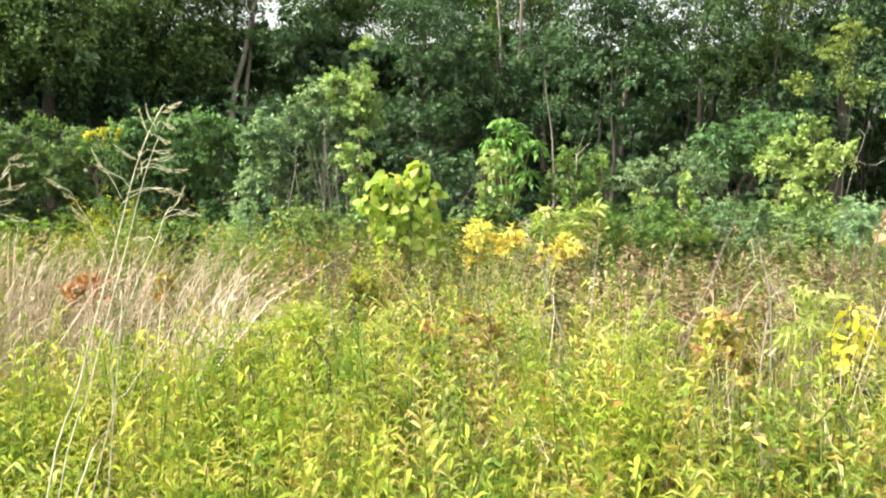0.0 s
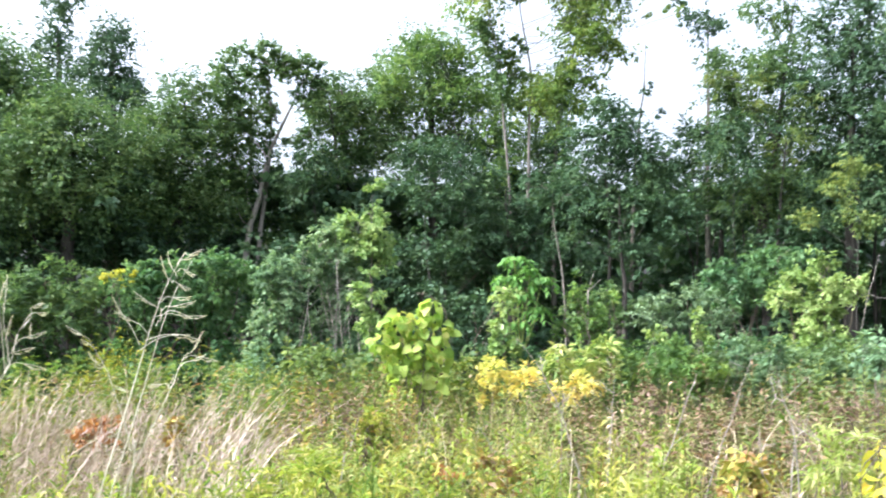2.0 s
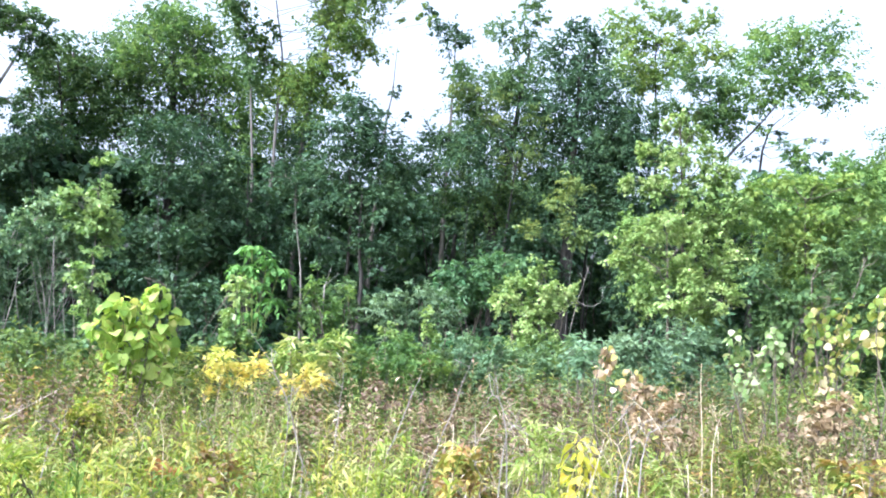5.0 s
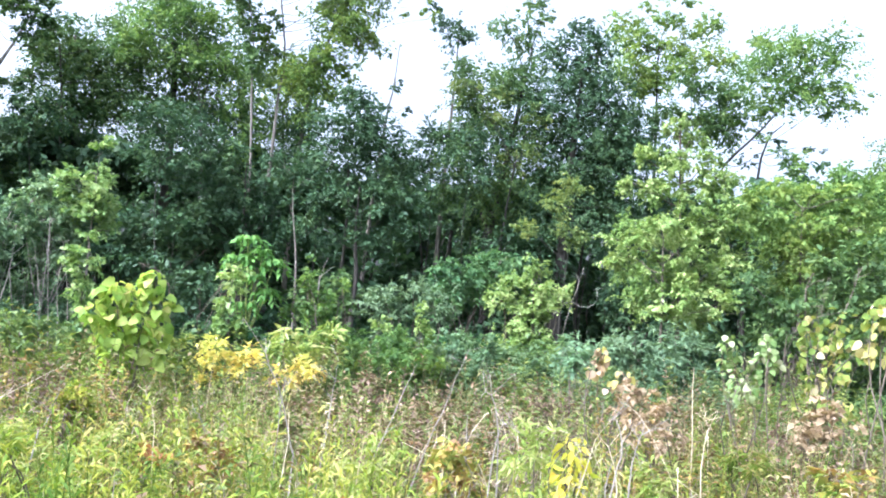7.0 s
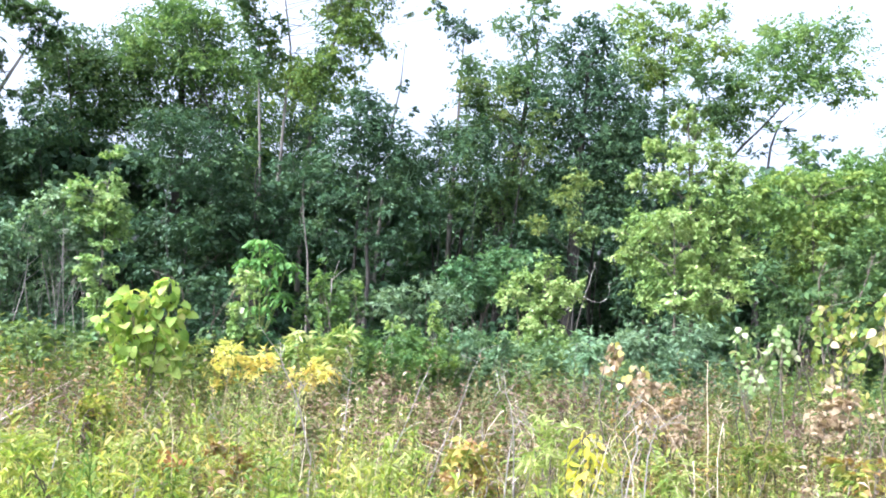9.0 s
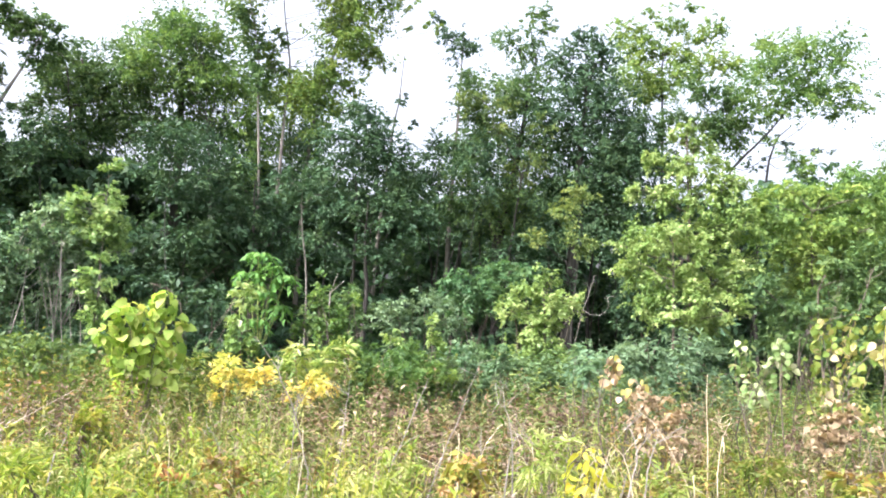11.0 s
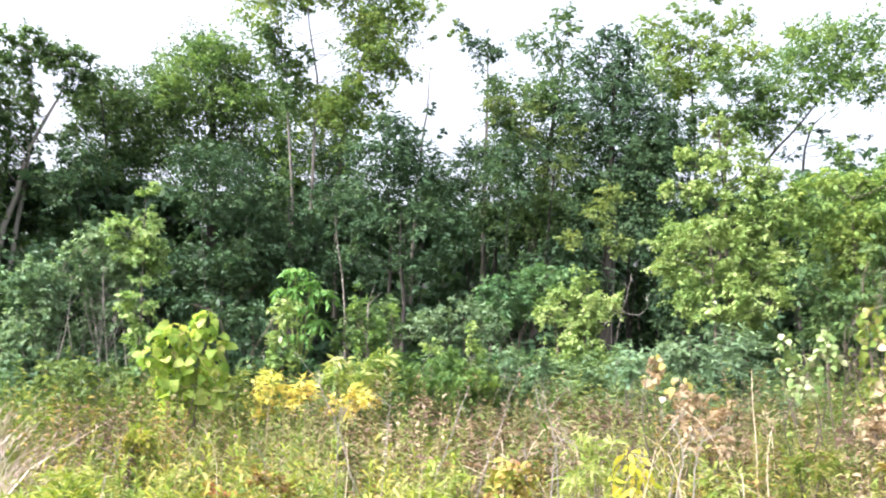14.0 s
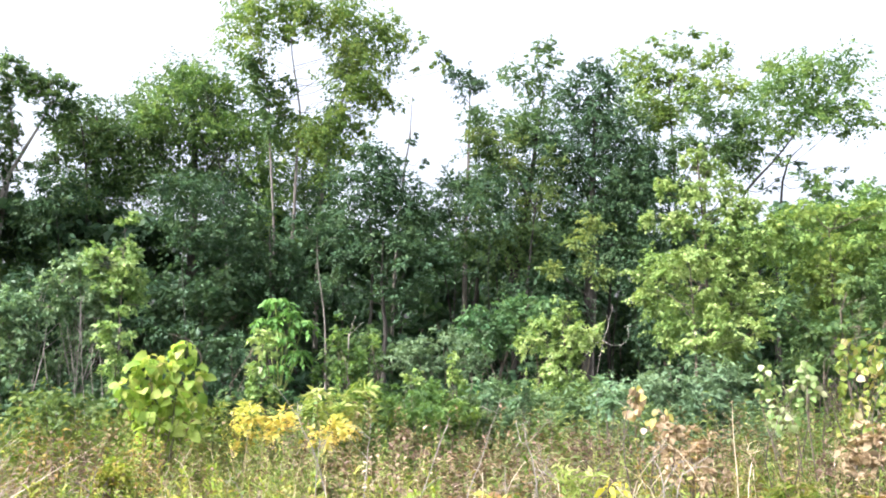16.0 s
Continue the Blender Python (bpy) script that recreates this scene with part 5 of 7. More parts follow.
# Lower part of the shrub mass; its half shade is put into darker leaves.
woody("green_shrub", "green shrub behind young poplars, half shade put into its leaf colour", "shrub",
      [(7.92, 9.54, 0.00), (7.94, 9.51, 1.49), (7.94, 9.52, 1.79)], 0.02,
      [(7.43, 9.92, 2.21, 0.30, 0.30), (7.77, 9.66, 1.93, 0.33, 0.30), (8.18, 9.31, 2.48, 0.33, 0.30), (8.48, 9.04, 2.49, 0.36, 0.33), (8.14, 9.34, 1.96, 0.36, 0.33), (8.54, 8.98, 1.91, 0.36, 0.33), (7.62, 9.78, 1.46, 0.36, 0.28), (8.05, 9.42, 1.43, 0.38, 0.28), (8.45, 9.07, 1.39, 0.38, 0.28), (7.16, 10.12, 1.35, 0.30, 0.21)],
      L_MID, TWIG, (0.09, 0.05), 0.95, "shrubs before the wood", 4, True)
woody("olive_shrub", "yellow-green young tree in front of the shade", "shrub",
      [(8.59, 10.41, 0.00), (8.59, 10.41, 0.54), (8.64, 10.37, 1.81)], 0.012,
      [(8.67, 10.34, 2.70, 0.33, 0.38), (8.80, 10.23, 3.10, 0.33, 0.33), (8.59, 10.41, 2.22, 0.38, 0.38), (8.64, 10.37, 1.81, 0.33, 0.28), (8.64, 10.26, 0.66, 0.38, 0.50), (8.69, 10.22, 0.66, 0.35, 0.50)],
      L_OLIVE, TWIG, (0.072, 0.044), 0.77, "shrubs before the wood", 4, True)
woody("green_shrub", "green shrub continuing along the wood edge", "shrub",
      [(9.06, 9.32, 0.00), (9.06, 9.32, 0.48), (9.10, 9.28, 1.43)], 0.03,
      [(9.15, 9.23, 2.39, 0.64, 0.46), (8.93, 9.44, 1.80, 0.64, 0.46), (9.30, 9.08, 1.72, 0.64, 0.46), (9.10, 9.28, 1.21, 0.73, 0.37), (9.20, 9.08, 0.66, 0.64, 0.50), (8.98, 9.29, 0.66, 0.64, 0.50), (9.35, 8.93, 0.66, 0.64, 0.50), (9.15, 9.13, 0.66, 0.73, 0.50)],
      L_MID, TWIG, (0.08, 0.048), 0.88, "shrubs before the wood", 4, True)
woody("green_shrub", "green shrub continuing along the wood edge", "shrub",
      [(9.22, 8.44, 0.00), (9.22, 8.44, 0.56), (9.26, 8.40, 1.44)], 0.03,
      [(9.30, 8.35, 2.34, 0.61, 0.44), (9.11, 8.55, 1.79, 0.61, 0.44), (9.42, 8.21, 1.71, 0.61, 0.44), (9.25, 8.41, 1.23, 0.70, 0.35), (9.35, 8.20, 0.66, 0.61, 0.50), (9.16, 8.40, 0.66, 0.61, 0.50), (9.47, 8.06, 0.66, 0.61, 0.50), (9.30, 8.26, 0.66, 0.70, 0.50)],
      L_LIGHT, TWIG, (0.08, 0.048), 0.88, "shrubs before the wood", 4, True)
woody("green_shrub", "green shrub continuing along the wood edge", "shrub",
      [(10.04, 8.25, 0.00), (10.04, 8.25, 0.55), (10.08, 8.20, 1.44)], 0.03,
      [(10.12, 8.15, 2.34, 0.64, 0.46), (9.95, 8.36, 1.79, 0.64, 0.46), (10.23, 8.01, 1.71, 0.64, 0.46), (10.07, 8.21, 1.23, 0.73, 0.37), (10.17, 8.00, 0.66, 0.64, 0.50), (10.00, 8.21, 0.66, 0.64, 0.50), (10.28, 7.86, 0.66, 0.64, 0.50), (10.12, 8.06, 0.66, 0.73, 0.50)],
      L_MID, TWIG, (0.08, 0.048), 0.88, "shrubs before the wood", 4, True)
# ---- small plants standing out of the meadow ----
woody("yellow_plant", "pale yellow wilting plant with hanging narrow leaves", "plant",
      [(0.42, 8.80, 0.00), (0.42, 8.80, 0.60)], 0.006,
      [(0.36, 8.80, 0.98, 0.15, 0.13), (0.55, 8.79, 0.98, 0.16, 0.12), (0.71, 8.78, 0.94, 0.08, 0.09), (0.46, 8.79, 0.82, 0.16, 0.09), (0.65, 8.78, 0.83, 0.10, 0.08), (0.34, 8.80, 0.72, 0.05, 0.04)],
      L_YELLOW, TWIG, (0.1, 0.036), 1.25, "coloured plants in the meadow", 3, True)
woody("yellow_plant", "orange-yellow wilting leafy plant", "plant",
      [(1.08, 8.44, 0.00), (1.08, 8.44, 0.60)], 0.006,
      [(1.11, 8.43, 0.89, 0.15, 0.09), (1.28, 8.41, 0.92, 0.12, 0.08), (1.06, 8.44, 0.79, 0.07, 0.05), (1.21, 8.42, 0.81, 0.11, 0.05)],
      L_YELLOW, TWIG, (0.1, 0.036), 1.2, "coloured plants in the meadow", 3, True)
woody("green_weed", "light green weed with arching narrow leaves", "plant",
      [(1.17, 8.73, 0.00), (1.17, 8.73, 0.60)], 0.006,
      [(1.05, 8.74, 1.14, 0.14, 0.10), (1.27, 8.71, 1.20, 0.15, 0.09), (1.47, 8.68, 1.17, 0.13, 0.09), (1.22, 8.72, 1.04, 0.22, 0.08), (1.53, 8.67, 1.03, 0.10, 0.07)],
      L_SHOOT, TWIG, (0.12, 0.036), 1.3, "coloured plants in the meadow", 3, True)
woody("green_weed", "light green weed with arching narrow leaves", "plant",
      [(1.03, 9.14, 0.00), (1.03, 9.14, 1.00)], 0.008,
      [(0.94, 9.15, 1.00, 0.09, 0.12), (1.07, 9.14, 0.99, 0.09, 0.12), (1.01, 9.14, 0.93, 0.12, 0.12)],
      L_SHOOT, TWIG, (0.12, 0.035), 0.8, "coloured plants in the meadow", 3, True)
woody("dry_bush", "pinkish brown withered weed behind shoots", "plant",
      [(3.33, 5.68, 0.00), (3.33, 5.68, 1.00)], 0.008,
      [(3.28, 5.71, 0.93, 0.09, 0.13), (3.39, 5.64, 0.92, 0.09, 0.13), (3.33, 5.68, 0.85, 0.12, 0.13)],
      L_BEIGE, TWIG, (0.05, 0.034), 0.4, "coloured plants in the meadow", 3, True)
woody("dry_bush", "brown withered weed full of orange leaves", "plant",
      [(1.67, 5.12, 0.00), (1.67, 5.12, 1.00)], 0.008,
      [(1.58, 5.15, 0.68, 0.10, 0.09), (1.72, 5.10, 0.67, 0.10, 0.09), (1.65, 5.13, 0.62, 0.12, 0.09)],
      L_AUTUMN, TWIG, (0.05, 0.03), 0.45, "coloured plants in the meadow", 3, True)
woody("dry_bush", "brown withered weed full of orange leaves", "plant",
      [(0.24, 4.58, 0.00), (0.24, 4.58, 1.00)], 0.008,
      [(0.18, 4.59, 0.76, 0.05, 0.09), (0.25, 4.58, 0.74, 0.05, 0.09), (0.22, 4.59, 0.70, 0.07, 0.09)],
      L_AUTUMN, TWIG, (0.05, 0.026), 0.4, "coloured plants in the meadow", 3, True)
woody("dry_bush", "red-brown withered weed on thin stems", "plant",
      [(0.76, 5.54, 0.00), (0.76, 5.54, 1.00)], 0.008,
      [(0.69, 5.55, 0.75, 0.06, 0.14), (0.78, 5.53, 0.73, 0.06, 0.14), (0.74, 5.54, 0.66, 0.08, 0.14)],
      L_BROWN, TWIG, (0.05, 0.026), 0.6, "coloured plants in the meadow", 3, True)
woody("yellow_plant", "yellow-leaved small plant amid brown weeds", "plant",
      [(-0.64, 6.46, 0.00), (-0.64, 6.46, 1.00)], 0.008,
      [(-0.71, 6.46, 0.75, 0.03, 0.05), (-0.67, 6.46, 0.74, 0.03, 0.05), (-0.69, 6.46, 0.71, 0.04, 0.05)],
      L_GOLD, TWIG, (0.04, 0.024), 0.35, "coloured plants in the meadow", 3, True)
woody("green_weed", "light green shoots between withered weeds", "plant",
      [(1.84, 4.20, 0.00), (1.84, 4.20, 1.00)], 0.008,
      [(1.80, 4.22, 0.84, 0.05, 0.06), (1.87, 4.19, 0.84, 0.05, 0.06), (1.83, 4.20, 0.81, 0.07, 0.06)],
      L_SHOOT, TWIG, (0.075, 0.015), 0.8, "coloured plants in the meadow", 3, True)
woody("green_weed", "light green shoots between withered weeds", "plant",
      [(1.87, 3.96, 0.00), (1.87, 3.96, 1.00)], 0.008,
      [(1.83, 3.98, 0.73, 0.05, 0.06), (1.90, 3.95, 0.73, 0.05, 0.06), (1.87, 3.97, 0.70, 0.07, 0.06)],
      L_SHOOT, TWIG, (0.075, 0.015), 0.8, "coloured plants in the meadow", 3, True)
woody("green_weed", "light green shoots between withered weeds", "plant",
      [(2.54, 4.05, 0.00), (2.54, 4.05, 1.00)], 0.008,
      [(2.51, 4.07, 0.78, 0.06, 0.07), (2.58, 4.03, 0.78, 0.06, 0.07), (2.54, 4.05, 0.74, 0.08, 0.07)],
      L_SHOOT, TWIG, (0.075, 0.015), 0.8, "coloured plants in the meadow", 3, True)
woody("green_weed", "light green shoots between withered weeds", "plant",
      [(0.99, 4.28, 0.00), (0.99, 4.28, 1.00)], 0.008,
      [(0.93, 4.29, 0.74, 0.06, 0.06), (1.02, 4.27, 0.74, 0.06, 0.06), (0.97, 4.28, 0.70, 0.08, 0.06)],
      L_SHOOT, TWIG, (0.075, 0.015), 0.8, "coloured plants in the meadow", 3, True)
woody("green_weed", "grey-green weed beside pale dry stems", "plant",
      [(3.35, 4.46, 0.00), (3.35, 4.46, 1.00)], 0.008,
      [(3.31, 4.49, 0.83, 0.09, 0.10), (3.40, 4.42, 0.83, 0.09, 0.10), (3.36, 4.46, 0.78, 0.11, 0.10)],
      L_FORB, TWIG, (0.06, 0.014), 0.6, "coloured plants in the meadow", 3, True)
woody("green_weed", "pale grey dry weed with round leaves", "plant",
      [(3.17, 6.45, 0.00), (3.17, 6.45, 0.33)], 0.008,
      [(3.13, 6.47, 1.27, 0.06, 0.08), (3.20, 6.43, 1.26, 0.06, 0.08), (3.16, 6.45, 1.21, 0.07, 0.08)],
      L_SAGE, TWIG, (0.05, 0.035), 0.6, "coloured plants in the meadow", 3, True)
woody("red_plant", "red-brown oak-like leaves among pale dry grass", "plant",
      [(-2.23, 5.24, 0.00), (-2.23, 5.24, 1.00)], 0.008,
      [(-2.24, 5.24, 0.92, 0.05, 0.06), (-2.17, 5.27, 0.91, 0.05, 0.06), (-2.21, 5.26, 0.89, 0.07, 0.06)],
      L_RED, TWIG, (0.06, 0.034), 0.75, "coloured plants in the meadow", 3, True)
woody("withered_plant", "orange-brown withered plant among green weeds", "plant",
      [(-0.17, 4.90, 0.00), (-0.17, 4.90, 0.60)], 0.006,
      [(-0.10, 4.91, 0.72, 0.05, 0.03), (-0.05, 4.91, 0.69, 0.05, 0.03), (-0.08, 4.91, 0.64, 0.04, 0.04)],
      L_RED, TWIG, (0.04, 0.022), 0.4, "coloured plants in the meadow", 3, True)
woody("withered_plant", "rusty withered plant among green weeds", "plant",
      [(0.16, 4.60, 0.00), (0.16, 4.60, 0.60)], 0.006,
      [(0.22, 4.60, 0.74, 0.05, 0.04), (0.28, 4.60, 0.70, 0.04, 0.04), (0.25, 4.60, 0.63, 0.05, 0.04)],
      L_AUTUMN, TWIG, (0.045, 0.024), 0.45, "coloured plants in the meadow", 3, True)
woody("yellow_plant", "yellow-leaved small plant in dry grass", "plant",
      [(-1.74, 5.22, 0.00), (-1.74, 5.22, 1.00)], 0.008,
      [(-1.73, 5.22, 0.90, 0.02, 0.05), (-1.70, 5.23, 0.89, 0.02, 0.05), (-1.72, 5.23, 0.86, 0.03, 0.05)],
      L_AUTUMN, TWIG, (0.045, 0.025), 0.4, "coloured plants in the meadow", 3, True)
woody("yellow_plant", "yellow-leaved small plant amid brown weeds", "plant",
      [(-0.63, 6.47, 0.00), (-0.63, 6.47, 1.00)], 0.008,
      [(-0.64, 6.47, 0.79, 0.03, 0.05), (-0.60, 6.47, 0.78, 0.03, 0.05), (-0.62, 6.47, 0.76, 0.04, 0.05)],
      L_GOLD, TWIG, (0.05, 0.03), 0.4, "coloured plants in the meadow", 3, True)
woody("dry_plant", "beige dry-leaved weed with orange leaves", "plant",
      [(1.50, 4.35, 0.00), (1.50, 4.35, 1.00)], 0.008,
      [(1.43, 4.37, 0.72, 0.07, 0.11), (1.53, 4.34, 0.71, 0.07, 0.11), (1.48, 4.35, 0.65, 0.09, 0.11)],
      L_AUTUMN, TWIG, (0.045, 0.028), 0.26, "coloured plants in the meadow", 3, True)
woody("dry_plant", "yellow and beige dry-leaved weed", "plant",
      [(1.34, 2.91, 0.00), (1.34, 2.91, 1.00)], 0.008,
      [(1.29, 2.93, 0.64, 0.05, 0.06), (1.35, 2.90, 0.64, 0.05, 0.06), (1.32, 2.92, 0.61, 0.06, 0.06)],
      L_AUTUMN, TWIG, (0.04, 0.02), 0.25, "coloured plants in the meadow", 3, True)
woody("dry_bush", "beige dry bush full of withered leaves", "plant",
      [(2.85, 4.93, 0.00), (2.85, 4.93, 0.60)], 0.006,
      [(2.79, 4.97, 0.99, 0.08, 0.09), (2.87, 4.92, 0.94, 0.09, 0.11), (2.93, 4.88, 1.08, 0.09, 0.11), (3.00, 4.84, 0.99, 0.07, 0.10), (3.04, 4.82, 0.89, 0.07, 0.08), (2.90, 4.91, 0.81, 0.11, 0.08), (2.83, 4.95, 1.13, 0.06, 0.08)],
      L_BEIGE, TWIG, (0.048, 0.032), 0.5, "coloured plants in the meadow", 3, True)
woody("dry_bush", "brown and yellow dry bush with round leaves", "plant",
      [(3.83, 4.48, 0.00), (3.83, 4.48, 0.60)], 0.006,
      [(3.78, 4.52, 1.04, 0.10, 0.08), (3.88, 4.44, 1.07, 0.10, 0.08), (3.95, 4.37, 1.08, 0.08, 0.07), (3.82, 4.49, 0.92, 0.10, 0.09), (3.91, 4.41, 0.91, 0.10, 0.10), (3.86, 4.45, 0.77, 0.10, 0.09)],
      L_BEIGE, TWIG, (0.055, 0.042), 0.32, "coloured plants in the meadow", 3, True)
woody("dry_bush", "brown withered weed behind green grass", "plant",
      [(2.05, 6.48, 0.00), (2.05, 6.48, 1.00)], 0.008,
      [(1.95, 6.51, 0.76, 0.14, 0.13), (2.16, 6.45, 0.74, 0.14, 0.13), (2.05, 6.48, 0.67, 0.18, 0.13)],
      L_BROWN, TWIG, (0.06, 0.03), 0.6, "coloured plants in the meadow", 3, True)
woody("dry_bush", "brown withered weed behind green grass", "plant",
      [(1.71, 7.30, 0.00), (1.71, 7.30, 1.00)], 0.008,
      [(1.65, 7.32, 0.89, 0.08, 0.08), (1.76, 7.29, 0.88, 0.08, 0.08), (1.70, 7.30, 0.84, 0.10, 0.08)],
      L_BROWN, TWIG, (0.06, 0.03), 0.6, "coloured plants in the meadow", 3, True)
woody("withered_plant", "purplish brown withered weed", "plant",
      [(2.77, 6.21, 0.00), (2.77, 6.21, 1.00)], 0.008,
      [(2.74, 6.22, 0.88, 0.07, 0.06), (2.83, 6.18, 0.87, 0.07, 0.06), (2.79, 6.20, 0.84, 0.09, 0.06)],
      L_MAUVE, TWIG, (0.04, 0.02), 0.3, "coloured plants in the meadow", 3, True)
woody("green_weed", "yellow-green bushy weed before the shrubs", "plant",
      [(-1.37, 9.10, 0.00), (-1.37, 9.10, 1.00)], 0.008,
      [(-1.53, 9.07, 1.16, 0.16, 0.10), (-1.33, 9.10, 1.14, 0.16, 0.10), (-1.43, 9.09, 1.10, 0.20, 0.10)],
      L_OLIVE, TWIG, (0.07, 0.04), 0.7, "coloured plants in the meadow", 3, True)
woody("green_weed", "yellow-green bushy weed before the shrubs", "plant",
      [(-0.91, 8.95, 0.00), (-0.91, 8.95, 1.00)], 0.008,
      [(-1.01, 8.94, 0.44, 0.06, 0.09), (-0.94, 8.95, 0.42, 0.06, 0.09), (-0.97, 8.95, 0.38, 0.07, 0.09)],
      L_OLIVE, TWIG, (0.06, 0.04), 0.4, "coloured plants in the meadow", 3, True)
woody("green_weed", "bright green bushy weed in the near meadow", "plant",
      [(-0.65, 3.74, 0.00), (-0.65, 3.74, 0.41)], 0.008,
      [(-0.67, 3.74, 0.93, 0.05, 0.04), (-0.60, 3.75, 0.93, 0.05, 0.04), (-0.64, 3.75, 0.91, 0.06, 0.04)],
      L_GOLD, TWIG, (0.06, 0.012), 0.5, "coloured plants in the meadow", 3, True)
woody("green_weed", "leafy green weed at the foot of a sapling", "plant",
      [(0.86, 10.26, 0.00), (0.86, 10.26, 1.00)], 0.008,
      [(0.70, 10.27, 1.13, 0.18, 0.14), (0.96, 10.25, 1.11, 0.18, 0.14), (0.83, 10.27, 1.04, 0.23, 0.14)],
      L_GREEN, TWIG, (0.09, 0.05), 0.9, "coloured plants in the meadow", 3, True)
woody("green_weed", "leafy green weed between two saplings", "plant",
      [(0.36, 10.29, 0.00), (0.36, 10.29, 1.00)], 0.008,
      [(0.20, 10.30, 1.17, 0.16, 0.13), (0.43, 10.29, 1.15, 0.16, 0.13), (0.32, 10.29, 1.08, 0.20, 0.13)],
      L_MID, TWIG, (0.08, 0.05), 0.9, "coloured plants in the meadow", 3, True)
woody("green_weed", "leafy olive weed before tall shrubs", "plant",
      [(-1.66, 9.66, 0.00), (-1.66, 9.66, 1.00)], 0.008,
      [(-1.85, 9.62, 1.15, 0.19, 0.09), (-1.62, 9.67, 1.13, 0.19, 0.09), (-1.73, 9.65, 1.09, 0.24, 0.09)],
      L_OLIVE, TWIG, (0.07, 0.035), 0.6, "coloured plants in the meadow", 3, True)
woody("green_weed", "leafy olive weed before tall shrubs", "plant",
      [(-1.19, 9.73, 0.00), (-1.19, 9.73, 1.00)], 0.008,
      [(-1.35, 9.71, 1.12, 0.15, 0.09), (-1.16, 9.73, 1.10, 0.15, 0.09), (-1.25, 9.72, 1.06, 0.19, 0.09)],
      L_OLIVE, TWIG, (0.07, 0.035), 0.6, "coloured plants in the meadow", 3, True)
woody("green_weed", "leafy green weed before a dark shrub", "plant",
      [(-3.59, 9.87, 0.00), (-3.59, 9.87, 1.00)], 0.008,
      [(-3.73, 9.82, 1.02, 0.24, 0.07), (-3.41, 9.93, 0.99, 0.24, 0.07), (-3.58, 9.87, 0.96, 0.31, 0.07)],
      L_SUNNY, TWIG, (0.07, 0.035), 0.6, "coloured plants in the meadow", 3, True)
woody("green_weed", "leafy green weed before a dark shrub", "plant",
      [(-2.80, 10.12, 0.00), (-2.80, 10.12, 1.00)], 0.008,
      [(-2.95, 10.08, 0.98, 0.24, 0.07), (-2.61, 10.17, 0.96, 0.24, 0.07), (-2.78, 10.13, 0.93, 0.31, 0.07)],
      L_SUNNY, TWIG, (0.07, 0.035), 0.6, "coloured plants in the meadow", 3, True)
woody("green_weed", "leafy green weed before a dark shrub", "plant",
      [(-4.42, 9.53, 0.00), (-4.42, 9.53, 1.00)], 0.008,
      [(-4.56, 9.46, 1.06, 0.24, 0.07), (-4.27, 9.59, 1.03, 0.24, 0.07), (-4.42, 9.53, 1.00, 0.31, 0.07)],
      L_SUNNY, TWIG, (0.07, 0.035), 0.6, "coloured plants in the meadow", 3, True)
woody("green_weed", "leafy green weed before a dark shrub", "plant",
      [(-5.03, 9.22, 0.00), (-5.03, 9.22, 1.00)], 0.008,
      [(-5.16, 9.15, 1.09, 0.24, 0.07), (-4.90, 9.29, 1.07, 0.24, 0.07), (-5.03, 9.22, 1.04, 0.31, 0.07)],
      L_SUNNY, TWIG, (0.07, 0.035), 0.6, "coloured plants in the meadow", 3, True)
woody("withered_plant", "dark mauve withered weed", "plant",
      [(3.86, 4.85, 0.00), (3.86, 4.85, 0.60)], 0.006,
      [(3.88, 4.83, 0.90, 0.08, 0.06), (3.93, 4.79, 0.86, 0.07, 0.05)],
      L_MAUVE, TWIG, (0.04, 0.022), 0.6, "coloured plants in the meadow", 3, True)
woody("dry_bush", "pinkish brown withered weed under yellow leaves", "plant",
      [(0.89, 6.85, 0.00), (0.89, 6.85, 0.60)], 0.006,
      [(0.87, 6.85, 0.76, 0.12, 0.08), (1.03, 6.83, 0.79, 0.11, 0.08), (0.97, 6.84, 0.63, 0.14, 0.09), (1.18, 6.80, 0.69, 0.08, 0.08)],
      L_BROWN, TWIG, (0.05, 0.026), 0.6, "coloured plants in the meadow", 3, True)
woody("dry_bush", "pinkish brown withered weed beside a leaning stalk", "plant",
      [(1.52, 7.04, 0.00), (1.52, 7.04, 0.60)], 0.006,
      [(1.59, 7.02, 0.90, 0.09, 0.08), (1.55, 7.04, 0.80, 0.09, 0.07), (1.68, 7.00, 0.79, 0.07, 0.06)],
      L_MAUVE, TWIG, (0.05, 0.026), 0.55, "coloured plants in the meadow", 3, True)
woody("yellow_plant", "yellow-leaved weed among brown stems", "plant",
      [(-0.74, 6.57, 0.00), (-0.74, 6.57, 0.60)], 0.006,
      [(-0.68, 6.57, 0.80, 0.07, 0.06), (-0.61, 6.58, 0.71, 0.07, 0.06), (-0.70, 6.57, 0.68, 0.04, 0.04)],
      L_GOLD, TWIG, (0.055, 0.032), 0.35, "coloured plants in the meadow", 3, True)
woody("dry_bush", "orange and brown fallen leaves caught in weeds", "plant",
      [(1.09, 3.43, 0.00), (1.09, 3.43, 0.60)], 0.006,
      [(1.11, 3.43, 1.01, 0.05, 0.04), (1.18, 3.40, 0.98, 0.04, 0.03), (1.10, 3.43, 0.91, 0.05, 0.04)],
      L_AUTUMN, TWIG, (0.045, 0.026), 0.3, "coloured plants in the meadow", 3, True)
